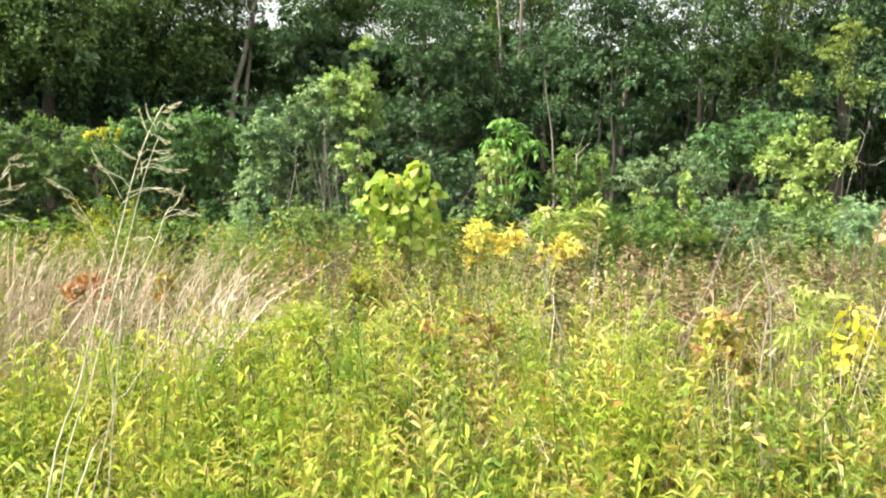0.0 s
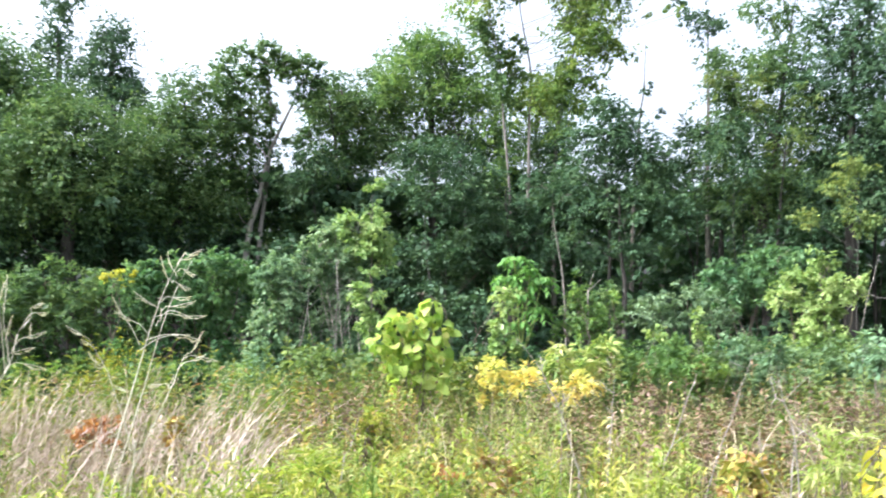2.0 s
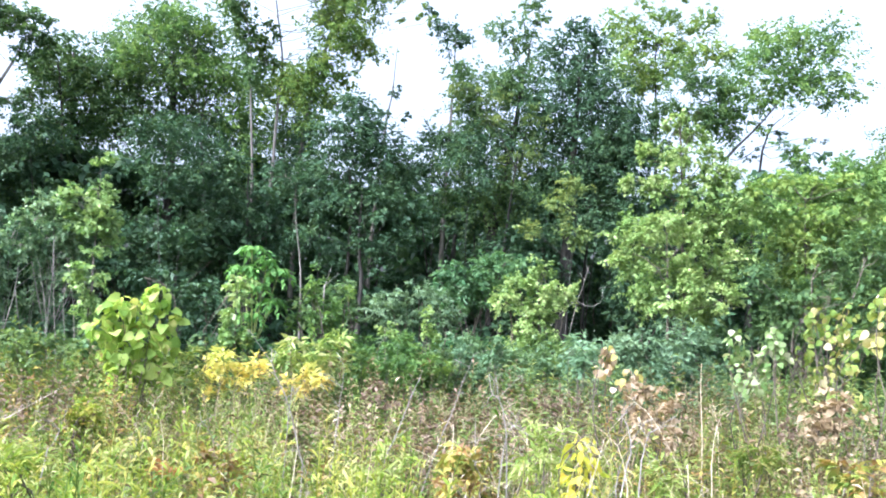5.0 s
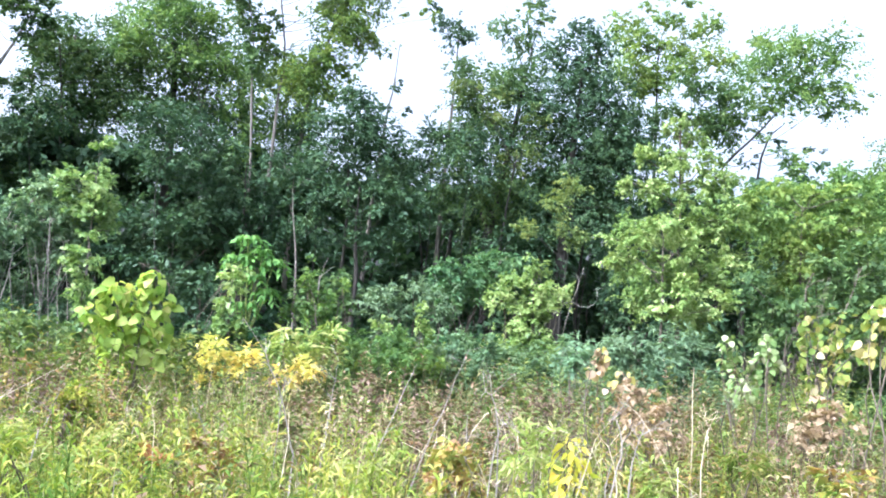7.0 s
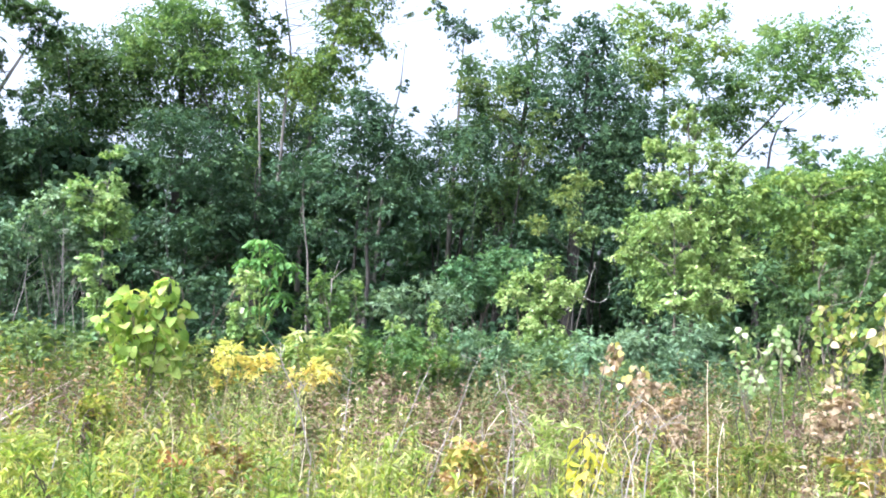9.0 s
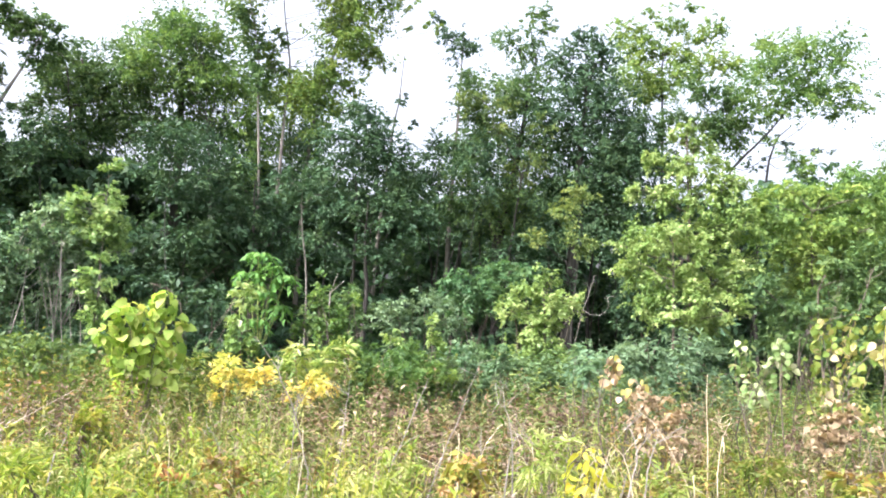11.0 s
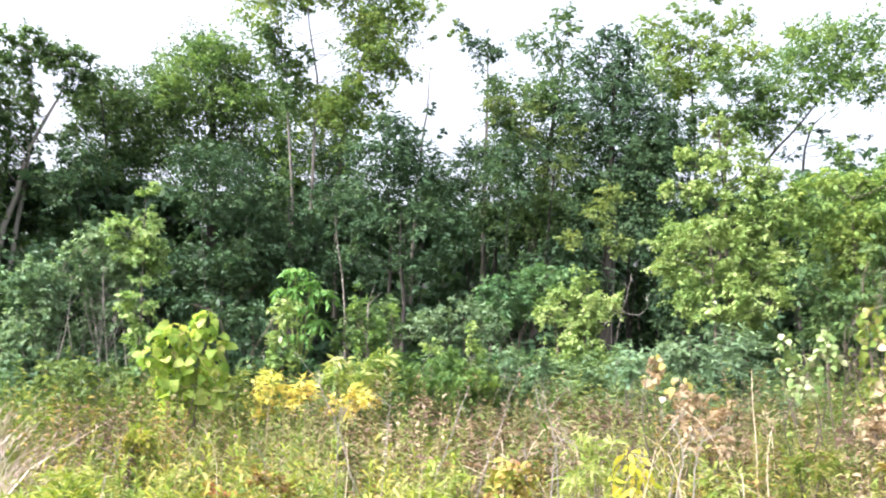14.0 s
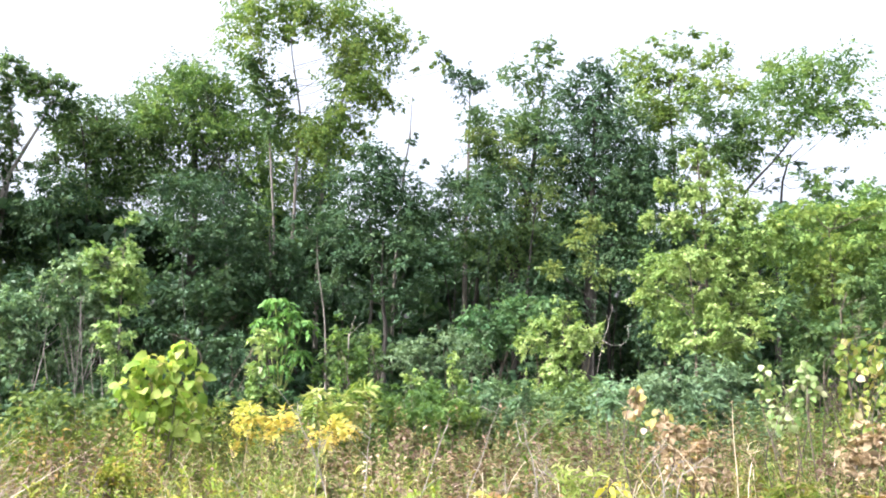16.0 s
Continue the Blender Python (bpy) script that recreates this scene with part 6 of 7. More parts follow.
woody("dry_bush", "rusty brown dead weed", "plant",
      [(2.71, 2.94, 0.00), (2.71, 2.94, 0.60)], 0.006,
      [(2.68, 2.96, 1.00, 0.06, 0.04), (2.74, 2.91, 0.98, 0.06, 0.04), (2.71, 2.93, 0.94, 0.07, 0.04)],
      L_AUTUMN, TWIG, (0.05, 0.022), 0.6, "coloured plants in the meadow", 3, True)
woody("green_weed", "light green grass-like shoots in a clump", "plant",
      [(1.65, 3.86, 0.00), (1.65, 3.86, 0.60)], 0.006,
      [(1.65, 3.86, 0.95, 0.04, 0.06), (1.72, 3.83, 0.98, 0.05, 0.06), (1.69, 3.84, 0.88, 0.06, 0.05)],
      L_SHOOT, TWIG, (0.09, 0.013), 1.0, "coloured plants in the meadow", 3, True)
woody("blue_green_shrub", "feathery grey-green weed beside a pale shrub", "plant",
      [(3.27, 6.86, 0.00), (3.27, 6.86, 0.60)], 0.006,
      [(3.25, 6.87, 1.34, 0.08, 0.07), (3.36, 6.82, 1.28, 0.09, 0.08), (3.30, 6.85, 1.18, 0.10, 0.07)],
      L_SAGE, TWIG, (0.06, 0.03), 0.8, "coloured plants in the meadow", 3, True)
woody("goldenrod_clump", "bushy clump of bright yellow-green fine-leaved forbs", "plant",
      [(-0.74, 4.64, 0.00), (-0.74, 4.64, 0.60)], 0.006,
      [(-0.79, 4.63, 0.86, 0.07, 0.05), (-0.69, 4.65, 0.82, 0.09, 0.06), (-0.87, 4.62, 0.75, 0.07, 0.06), (-0.61, 4.66, 0.73, 0.07, 0.06), (-0.74, 4.64, 0.70, 0.11, 0.07)],
      L_SHOOT, TWIG, (0.06, 0.011), 1.0, "coloured plants in the meadow", 3, True)
woody("goldenrod_clump", "bushy clump of light green fine-leaved forbs", "plant",
      [(-0.27, 4.79, 0.00), (-0.27, 4.79, 0.60)], 0.006,
      [(-0.37, 4.79, 0.76, 0.06, 0.04), (-0.25, 4.79, 0.79, 0.06, 0.04), (-0.20, 4.80, 0.69, 0.06, 0.06), (-0.30, 4.79, 0.65, 0.09, 0.06)],
      L_SHOOT, TWIG, (0.06, 0.011), 1.0, "coloured plants in the meadow", 3, True)
woody("goldenrod_clump", "bushy clump of yellow-green fine-leaved forbs", "plant",
      [(-0.96, 4.09, 0.00), (-0.96, 4.09, 0.60)], 0.006,
      [(-0.98, 4.08, 0.83, 0.06, 0.04), (-0.91, 4.10, 0.80, 0.06, 0.04), (-0.95, 4.09, 0.73, 0.08, 0.05)],
      L_GOLD, TWIG, (0.06, 0.011), 0.95, "coloured plants in the meadow", 3, True)
woody("goldenrod_clump", "bushy clump of yellow-green fine-leaved forbs", "plant",
      [(1.12, 4.46, 0.00), (1.12, 4.46, 0.60)], 0.006,
      [(1.10, 4.47, 0.85, 0.05, 0.06), (1.17, 4.45, 0.76, 0.06, 0.05), (1.10, 4.47, 0.68, 0.08, 0.05)],
      L_SHOOT, TWIG, (0.06, 0.012), 0.95, "coloured plants in the meadow", 3, True)
woody("dry_bush", "orange and brown withered weed on thin stems", "plant",
      [(1.26, 3.79, 0.00), (1.26, 3.79, 0.60)], 0.006,
      [(1.21, 3.81, 0.86, 0.05, 0.04), (1.31, 3.78, 0.84, 0.05, 0.05), (1.24, 3.80, 0.74, 0.06, 0.05), (1.35, 3.76, 0.71, 0.05, 0.05)],
      L_AUTUMN, TWIG, (0.04, 0.024), 0.4, "coloured plants in the meadow", 3, True)
woody("dry_bush", "orange and brown withered weed on thin stems", "plant",
      [(0.70, 3.12, 0.00), (0.70, 3.12, 0.60)], 0.006,
      [(0.68, 3.13, 0.59, 0.04, 0.03), (0.75, 3.11, 0.57, 0.04, 0.03), (0.72, 3.12, 0.51, 0.05, 0.03)],
      L_AUTUMN, TWIG, (0.04, 0.022), 0.4, "coloured plants in the meadow", 3, True)
woody("dry_bush", "rusty withered weed among green shoots", "plant",
      [(0.24, 4.39, 0.00), (0.24, 4.39, 0.60)], 0.006,
      [(0.23, 4.39, 0.81, 0.03, 0.03), (0.27, 4.39, 0.75, 0.03, 0.03)],
      L_AUTUMN, TWIG, (0.04, 0.022), 0.5, "coloured plants in the meadow", 3, True)
woody("green_weed", "bright green leafy weed before low shrubs", "plant",
      [(2.09, 8.55, 0.00), (2.09, 8.55, 0.60)], 0.006,
      [(2.11, 8.55, 1.16, 0.14, 0.09), (2.29, 8.50, 1.06, 0.12, 0.09), (2.04, 8.56, 0.99, 0.14, 0.08)],
      L_SUNNY, TWIG, (0.09, 0.036), 0.9, "coloured plants in the meadow", 3, True)
woody("green_weed", "light green leafy weed before low shrubs", "plant",
      [(1.78, 8.83, 0.00), (1.78, 8.83, 0.60)], 0.006,
      [(1.79, 8.82, 1.01, 0.12, 0.08), (1.90, 8.80, 1.11, 0.09, 0.08), (1.73, 8.84, 1.11, 0.07, 0.07)],
      L_LIGHT, TWIG, (0.08, 0.034), 0.85, "coloured plants in the meadow", 3, True)
woody("green_weed", "light green leafy weed before blue-green shrubs", "plant",
      [(2.48, 8.65, 0.00), (2.48, 8.65, 0.60)], 0.006,
      [(2.53, 8.64, 1.05, 0.11, 0.08), (2.63, 8.61, 0.97, 0.10, 0.07)],
      L_LIGHT, TWIG, (0.08, 0.034), 0.8, "coloured plants in the meadow", 3, True)
woody("pale_weed", "pale grey-green sprigs before low shrubs", "plant",
      [(2.74, 8.57, 0.00), (2.74, 8.57, 0.60)], 0.006,
      [(2.74, 8.57, 1.30, 0.08, 0.07), (2.84, 8.54, 1.18, 0.10, 0.08), (2.93, 8.51, 1.06, 0.10, 0.07)],
      L_SAGE, TWIG, (0.06, 0.034), 0.8, "coloured plants in the meadow", 3, True)
woody("pale_weed", "pale grey-green sprigs beside a pale shrub", "plant",
      [(2.94, 8.08, 0.00), (2.94, 8.08, 0.60)], 0.006,
      [(2.94, 8.08, 1.32, 0.07, 0.07), (3.04, 8.05, 1.23, 0.07, 0.07), (2.98, 8.07, 1.11, 0.08, 0.07)],
      L_SAGE, TWIG, (0.06, 0.034), 0.8, "coloured plants in the meadow", 3, True)
woody("pale_weed", "pale yellow-green sprig rising from low shrubs", "plant",
      [(2.02, 8.98, 0.00), (2.02, 8.98, 0.60)], 0.006,
      [(2.06, 8.97, 1.39, 0.05, 0.05), (2.11, 8.96, 1.29, 0.06, 0.05)],
      L_PALE, TWIG, (0.055, 0.034), 0.8, "coloured plants in the meadow", 3, True)
woody("pale_weed", "pale yellow-green sprig rising from low shrubs", "plant",
      [(2.50, 9.06, 0.00), (2.50, 9.06, 0.60)], 0.006,
      [(2.54, 9.05, 1.54, 0.05, 0.07), (2.54, 9.05, 1.40, 0.06, 0.07), (2.59, 9.04, 1.28, 0.06, 0.07)],
      L_PALE, TWIG, (0.055, 0.034), 0.8, "coloured plants in the meadow", 3, True)
woody("green_weed", "olive weed with yellowing tops before tall shrubs", "plant",
      [(-1.37, 8.80, 0.00), (-1.37, 8.80, 0.60)], 0.006,
      [(-1.49, 8.78, 1.12, 0.15, 0.07), (-1.27, 8.82, 1.15, 0.14, 0.08), (-1.09, 8.84, 1.05, 0.13, 0.08), (-1.51, 8.78, 0.95, 0.17, 0.08), (-1.28, 8.82, 0.91, 0.19, 0.08)],
      L_OLIVE, TWIG, (0.07, 0.036), 0.75, "coloured plants in the meadow", 3, True)
woody("dry_bush", "grey-brown withered weed below olive weeds", "plant",
      [(-1.16, 7.72, 0.00), (-1.16, 7.72, 0.60)], 0.006,
      [(-1.15, 7.72, 0.85, 0.19, 0.08), (-0.90, 7.76, 0.77, 0.13, 0.07), (-1.31, 7.70, 0.74, 0.14, 0.07), (-0.77, 7.77, 0.89, 0.09, 0.06)],
      L_BROWN, TWIG, (0.05, 0.024), 0.55, "coloured plants in the meadow", 3, True)
woody("green_weed", "dull green weed beside a broad-leaved bush", "plant",
      [(0.06, 8.41, 0.00), (0.06, 8.41, 0.60)], 0.006,
      [(0.08, 8.41, 1.08, 0.09, 0.08), (0.15, 8.41, 0.94, 0.10, 0.08)],
      L_FORB, TWIG, (0.07, 0.03), 0.7, "coloured plants in the meadow", 3, True)
# ---- meadow: what nobody could count ----


def field(n, r0, r1, az0, az1, near=1.0):
    """n places in a fan of the meadow before the wood; near above 1 gathers them towards the path."""
    r = (r0**(2 / near) + RNG.uniform(0, 1, n) * (r1**(2 / near) - r0**(2 / near))) ** (near / 2)
    az = np.radians(RNG.uniform(az0, az1, n))
    return np.stack([r * np.sin(az), r * np.cos(az)], 1)


def patchy(xy, scale, keep, seed=0.0):
    """Keeps places by a slow noise, so that kinds grow in patches."""
    v = np.array([noise.noise((x * scale + seed, y * scale - seed, seed)) for x, y in xy])
    return xy[v + RNG.normal(0, 0.12, len(v)) > keep]


def clumped(cen, k, spread):
    """k stems about each centre: places, heights (each clump its own, domed) and a lean outwards."""
    n = len(cen)
    off = RNG.normal(0, 0.55, (n, k, 2)) * spread * RNG.uniform(0.6, 1.4, (n, 1, 1))
    far = np.minimum((off**2).sum(-1) / spread**2, 1.4)
    tall = RNG.uniform(0.62, 1.3, (n, 1)) * (1.06 - 0.3 * far)
    return (cen[:, None] + off).reshape(-1, 2), tall.ravel(), (off * 0.35 / spread).reshape(-1, 2)


def rise(xy):
    """The meadow's height, uneven."""
    return 0.06 * np.sin(xy[:, 0] * 1.7 + 1) + 0.05 * np.sin(xy[:, 1] * 2.3 + xy[:, 0])


def stuff(name, v, f, mat, label, category):
    ob = new(name, mesh(name, v, f, mat))
    return tagged(ob, label, category, kind="stuff")


def stem_prisms(foot, tip, r):
    n = len(foot)
    off = np.array([[1, 0, 0], [-0.5, 0.87, 0], [-0.5, -0.87, 0]]) * r
    v = np.concatenate([foot[:, None] + off[None], tip[:, None] + off[None] * 0.4], 1).reshape(-1, 3)
    k = np.arange(n)[:, None, None] * 6
    q = np.array([[0, 1, 4, 3], [1, 2, 5, 4], [2, 0, 3, 5]])[None]
    return v, (k + q).reshape(-1, 4)


def forbs(name, label, mat, xy, h, per, length, width, segs=1, up=0.5, low=0.25, lean=0.12, droop=0.5):
    """Leafy upright stems with leaves all round them; xy is places, or what clumped() gives."""
    if isinstance(xy, tuple):
        xy, tall, splay = xy
        hh = h * tall * RNG.uniform(0.85, 1.1, len(xy)) + rise(xy)
    else:
        hh, splay = h * RNG.uniform(0.7, 1.18, len(xy)) + rise(xy), np.zeros((len(xy), 2))
    n = len(xy)
    foot = np.concatenate([xy, np.full((n, 1), -0.02)], 1)
    tip = foot + np.stack([(RNG.normal(0.03, lean, n) + splay[:, 0]) * hh, (RNG.normal(0, lean, n) + splay[:, 1]) * hh, hh], 1)
    pieces = [stem_prisms(foot, tip, 0.004)]
    k = np.arange(per)
    t = low + (1 - low) * ((k[None] + RNG.uniform(0, 1, (n, per))) / per)
    ang = k[None] * 2.4 + RNG.uniform(0, 6.28, (n, 1)) + RNG.normal(0, 0.3, (n, per))
    pos = foot[:, None] + (tip - foot)[:, None] * t[..., None]
    axis = np.stack([np.cos(ang), np.sin(ang), up + RNG.normal(0, 0.35, (n, per)) + (t - 0.6) * 0.8], -1)
    s = RNG.uniform(0.55, 1.2, (n, per)) * (1.15 - 0.5 * np.abs(t - 0.7))
    nrm = np.stack([-np.cos(ang) * 0.5, -np.sin(ang) * 0.5, np.ones_like(ang)], -1) + RNG.normal(0, 0.35, (n, per, 3))
    pieces.append(leaf_cards(pos.reshape(-1, 3), axis.reshape(-1, 3), nrm.reshape(-1, 3), length * s.ravel(), width * s.ravel(), segs, droop))
    v, f = join(pieces)
    return stuff(name, v, f, mat, label, "plants")


def blades(name, label, mat, xy, h, w, lean=(0.1, 0.0), curl=0.25, spread=0.15, plume=0):
    """Grass blades and stems that lean and curl over; plume adds fine bristles along the upper half."""
    n = len(xy)
    hh = (h * RNG.uniform(0.55, 1.15, n) + rise(xy))[:, None]
    foot = np.concatenate([xy, np.full((n, 1), -0.02)], 1)
    ln = np.stack([RNG.normal(lean[0], spread, n), RNG.normal(lean[1], spread, n), np.zeros(n)], 1)
    side = unit(np.stack([RNG.normal(size=n), RNG.normal(size=n) * 0.6, np.zeros(n)], 1))
    st = []
    for t in (0, 0.4, 0.75, 1.0):
        st.append(foot + hh * (np.array([0, 0, 1.0]) * (t - 0.25 * curl * t**3) + ln * t + ln * curl * 2.5 * t**3))
    ww = w * RNG.uniform(0.6, 1.3, (n, 1))
    v = np.stack([st[0] - side * ww / 2, st[0] + side * ww / 2, st[1] - side * ww / 2, st[1] + side * ww / 2,
                  st[2] - side * ww * 0.35, st[2] + side * ww * 0.35, st[3] - side * ww * 0.08, st[3] + side * ww * 0.08], 1).reshape(-1, 3)
    k = np.arange(n)[:, None, None] * 8
    f = (k + np.array([[0, 1, 3, 2], [2, 3, 5, 4], [4, 5, 7, 6]])[None]).reshape(-1, 4)
    pieces = [(v, f)]
    if plume:
        t = RNG.uniform(0.1, 1, (n, plume, 1))
        pos = (st[1][:, None] * (1 - t) + st[3][:, None] * t).reshape(-1, 3)
        ax = np.repeat(unit(st[3] - st[1]), plume, 0) + RNG.normal(0, 0.28, (n * plume, 3))
        pieces.append(leaf_cards(pos, ax, RNG.normal(size=(n * plume, 3)), 0.07, 0.004, 1, 0.1))
    v, f = join(pieces)
    return stuff(name, v, f, mat, label, "grass")


forbs("leafy_forbs", "yellow-green leafy forbs in the near meadow", L_GOLD,
      clumped(patchy(field(270, 1.5, 4.7, -36, 14, 1.2), 1.1, -0.18, 3.1), 9, 0.15), 0.8, 34, 0.078, 0.0115, 2, 0.7, 0.25, 0.12, 0.7)
forbs("leafy_forbs", "yellow-green leafy forbs thinning among other weeds", L_GOLD,
      clumped(patchy(field(150, 1.5, 5.2, 8, 56, 1.2), 0.9, -0.08, 5.2), 9, 0.15), 0.74, 32, 0.072, 0.012, 1, 0.6, 0.25, 0.12, 0.8)
forbs("light_green_shoots", "light green leafy shoots in clumps between withered weeds", L_SHOOT,
      clumped(patchy(field(340, 2.2, 7.6, -12, 58), 1.2, -0.05, 7.9), 9, 0.14), 0.76, 32, 0.075, 0.012, 1, 0.7, 0.3, 0.1, 0.8)
forbs("green_weeds", "mixed green weeds through the whole meadow", L_FORB,
      clumped(field(400, 1.5, 9.8, -38, 58, 1.1), 11, 0.26), 0.7, 26, 0.06, 0.015, 1)
forbs("withered_weeds", "brown withered weeds along the back of the meadow", L_BROWN,
      clumped(patchy(field(210, 5.2, 10.2, -34, 58), 0.7, -0.18, 1.7), 9, 0.26), 0.92, 28, 0.065, 0.022, 1, 0.5, 0.3, 0.14, 0.6)
forbs("withered_weeds", "brown and beige withered weeds before the shrubs", L_BROWN,
      clumped(patchy(field(95, 3.4, 7.5, -4, 58), 0.8, -0.05, 8.7), 9, 0.2), 0.84, 28, 0.06, 0.024, 1, 0.4, 0.3, 0.14, 0.7)
forbs("turning_weeds", "weeds turning yellow, orange and brown in patches", L_AUTUMN,
      clumped(patchy(field(110, 1.8, 7.5, -34, 58, 1.1), 1.3, 0.02, 6.6), 7, 0.13), 0.78, 26, 0.055, 0.018, 1, 0.3)
forbs("dry_leaved_weeds", "beige dry-leaved weeds in clumps before the shrubs", L_BEIGE,
      clumped(patchy(field(60, 3.6, 7.2, 8, 58), 1.0, -0.02, 2.6), 5, 0.1), 0.84, 18, 0.05, 0.026, 1, 0.2)
forbs("tall_weeds", "tall olive weeds at the foot of the shrubs", L_OLIVE,
      patchy(field(1500, 8.2, 11.5, -36, 58), 0.6, -0.15, 4.4), 1.0, 28, 0.085, 0.03, 1, 0.2)
forbs("tall_weeds", "yellow-green weeds between dry grass and shrubs", L_FORB,
      clumped(patchy(field(120, 7.2, 10.8, -40, -2), 0.9, -0.15, 5.8), 8, 0.26), 1.0, 22, 0.085, 0.026, 1, 0.3)
forbs("turning_weeds", "orange and brown weeds behind the dry grass", L_AUTUMN,
      clumped(patchy(field(26, 7.0, 9.8, -40, -6), 1.1, -0.05, 1.3), 7, 0.2), 0.98, 22, 0.07, 0.026, 1, 0.3)
forbs("broad_leaved_weeds", "low broad-leaved green weeds at the meadow's near edge", L_FORB,
      field(700, 1.4, 4.2, 4, 60), 0.58, 26, 0.05, 0.03, 1, 0.2)
forbs("low_undergrowth", "dark green undergrowth between shrubs and trees", L_MID,
      field(800, 11, 20, -42, 62), 0.55, 18, 0.14, 0.07, 1, 0.3)
blades("green_grass", "green grass blades among the weeds", L_GRASS,
       field(12000, 1.5, 9.0, -38, 58, 1.2), 0.66, 0.007)
blades("pale_dry_grass", "pale dry bunch grass leaning with the wind", L_STRAW,
       patchy(field(1350, 4.3, 7.4, -37, -14.5), 1.6, -0.14, 2.2), 1.24, 0.008, (0.1, 0.0), 0.5, 0.09, 16)
blades("dry_grass_stems", "scattered straw-coloured grass stems", L_STRAW,
       field(900, 2.4, 9.0, -36, 58), 0.86, 0.004, (0.1, 0.0), 0.3, 0.2, 5)
blades("dry_stems", "brown and beige dead stems standing in the weeds", L_BEIGE,
       patchy(field(800, 3.2, 8.2, 0, 58), 0.9, -0.05, 9.4), 0.95, 0.007, (0.05, 0.0), 0.3, 0.22, 3)
forbs("green_weeds", "mixed green weeds where the meadow goes on behind the path", L_FORB,
      clumped(np.concatenate([field(230, 1.6, 6.5, 52, 322, 1.2), field(90, 6.5, 12.0, 58, 322)]), 7, 0.26), 0.62, 12, 0.1, 0.024, 1)
forbs("leafy_forbs", "yellow-green leafy forbs where the meadow goes on behind the path", L_GOLD,
      clumped(field(130, 1.6, 6.5, 52, 322, 1.2), 7, 0.22), 0.6, 12, 0.11, 0.018, 1)
blades("green_grass", "green grass where the meadow goes on behind the path", L_GRASS,
       np.concatenate([field(4500, 0.8, 6.5, 52, 322, 1.3), field(1800, 6.5, 14, 56, 322), field(1100, 0.5, 1.6, -38, 58)]), 0.5, 0.013)

# ---- plants whose leaves can be told apart ----
L_WEEDLEAF = leaf_mat("bright_weed_leaf", [(0.0, (0.09, 0.2, 0.055)), (1.0, (0.17, 0.32, 0.08))], 0.4, 0.45, True)


def leaf_shape(name, outline, cup):
    """One leaf, tip along +y, a fold on the midrib and a curled tip; outline: (along, half width)."""
    vs, fs = [(0, 0, 0)], []
    for y, w in outline:
        z = -cup * y * y
        vs += [(0, y, z), (w, y - 0.02, z + abs(w) * 0.25), (-w, y + 0.01, z + abs(w) * 0.3)]
    for k in range(len(outline)):
        if k == 0:
            fs += [(0, 2, 1), (0, 1, 3)]
        else:
            a, b = 1 + 3 * (k - 1), 1 + 3 * k
            fs += [(a, a + 1, b + 1), (a, b + 1, b), (a, b, b + 2), (a, b + 2, a + 2)]
    return vs, fs


LOBED = [(0.0, 0.22), (0.1, 0.46), (0.22, 0.36), (0.38, 0.53), (0.52, 0.4), (0.7, 0.36), (0.88, 0.2), (1.0, 0.03)]
ROUND = [(0.06, 0.26), (0.25, 0.44), (0.5, 0.45), (0.75, 0.3), (1.0, 0.02)]
POINTED = [(0.15, 0.14), (0.4, 0.26), (0.7, 0.18), (1.0, 0.01)]
LONG = [(0.15, 0.1), (0.4, 0.17), (0.7, 0.12), (1.0, 0.01)]


def sapling(name, label, blobs, count, size, mat, outline):
    """A few thin stems, with single leaves round them."""
    xs = np.array(blobs)
    base = np.array([xs[:, 0].mean(), xs[:, 1].mean(), 0.0])
    top = thing(name, tuple(base), label, "plant")
    meshes = []
    for cup in (0.1, 0.3, 0.5):
        vs, fs = leaf_shape("leaf", outline, cup)
        me = bpy.data.meshes.new("leaf")
        me.from_pydata([(a * size, b * size, c * size) for a, b, c in vs], [], fs)
        me.materials.append(mat)
        for p in me.polygons:
            p.use_smooth = True
        meshes.append(me)
    for x, y, z, rx, rz in blobs:
        c = np.array([x, y, z]) - base
        a = np.array([RNG.normal(0, 0.06), RNG.normal(0, 0.06), -0.03])
        v, f = branchy(a, c + [0, 0, rz * 0.7], 0.008, 3, rx)
        part("stem", mesh("stem", v, f, TWIG), top)
    share = xs[:, 3] * xs[:, 4]
    for k in range(count):
        x, y, z, rx, rz = blobs[RNG.choice(len(blobs), p=share / share.sum())]
        d = unit(RNG.normal(size=3)) * RNG.uniform(0.35, 1) ** 0.5
        ob = new("leaf", meshes[k % 3])
        ob.parent = top
        turn = math.degrees(math.atan2(d[1], d[0])) - 90 + RNG.normal(0, 60)
        m = pose(x - base[0] + d[0] * rx, y - base[1] + d[1] * rx, z + d[2] * rz, RNG.normal(-48, 30), RNG.normal(0, 30), turn)
        ob.matrix_basis = m @ Matrix.Scale(RNG.uniform(0.6, 1.15), 4)
    return top


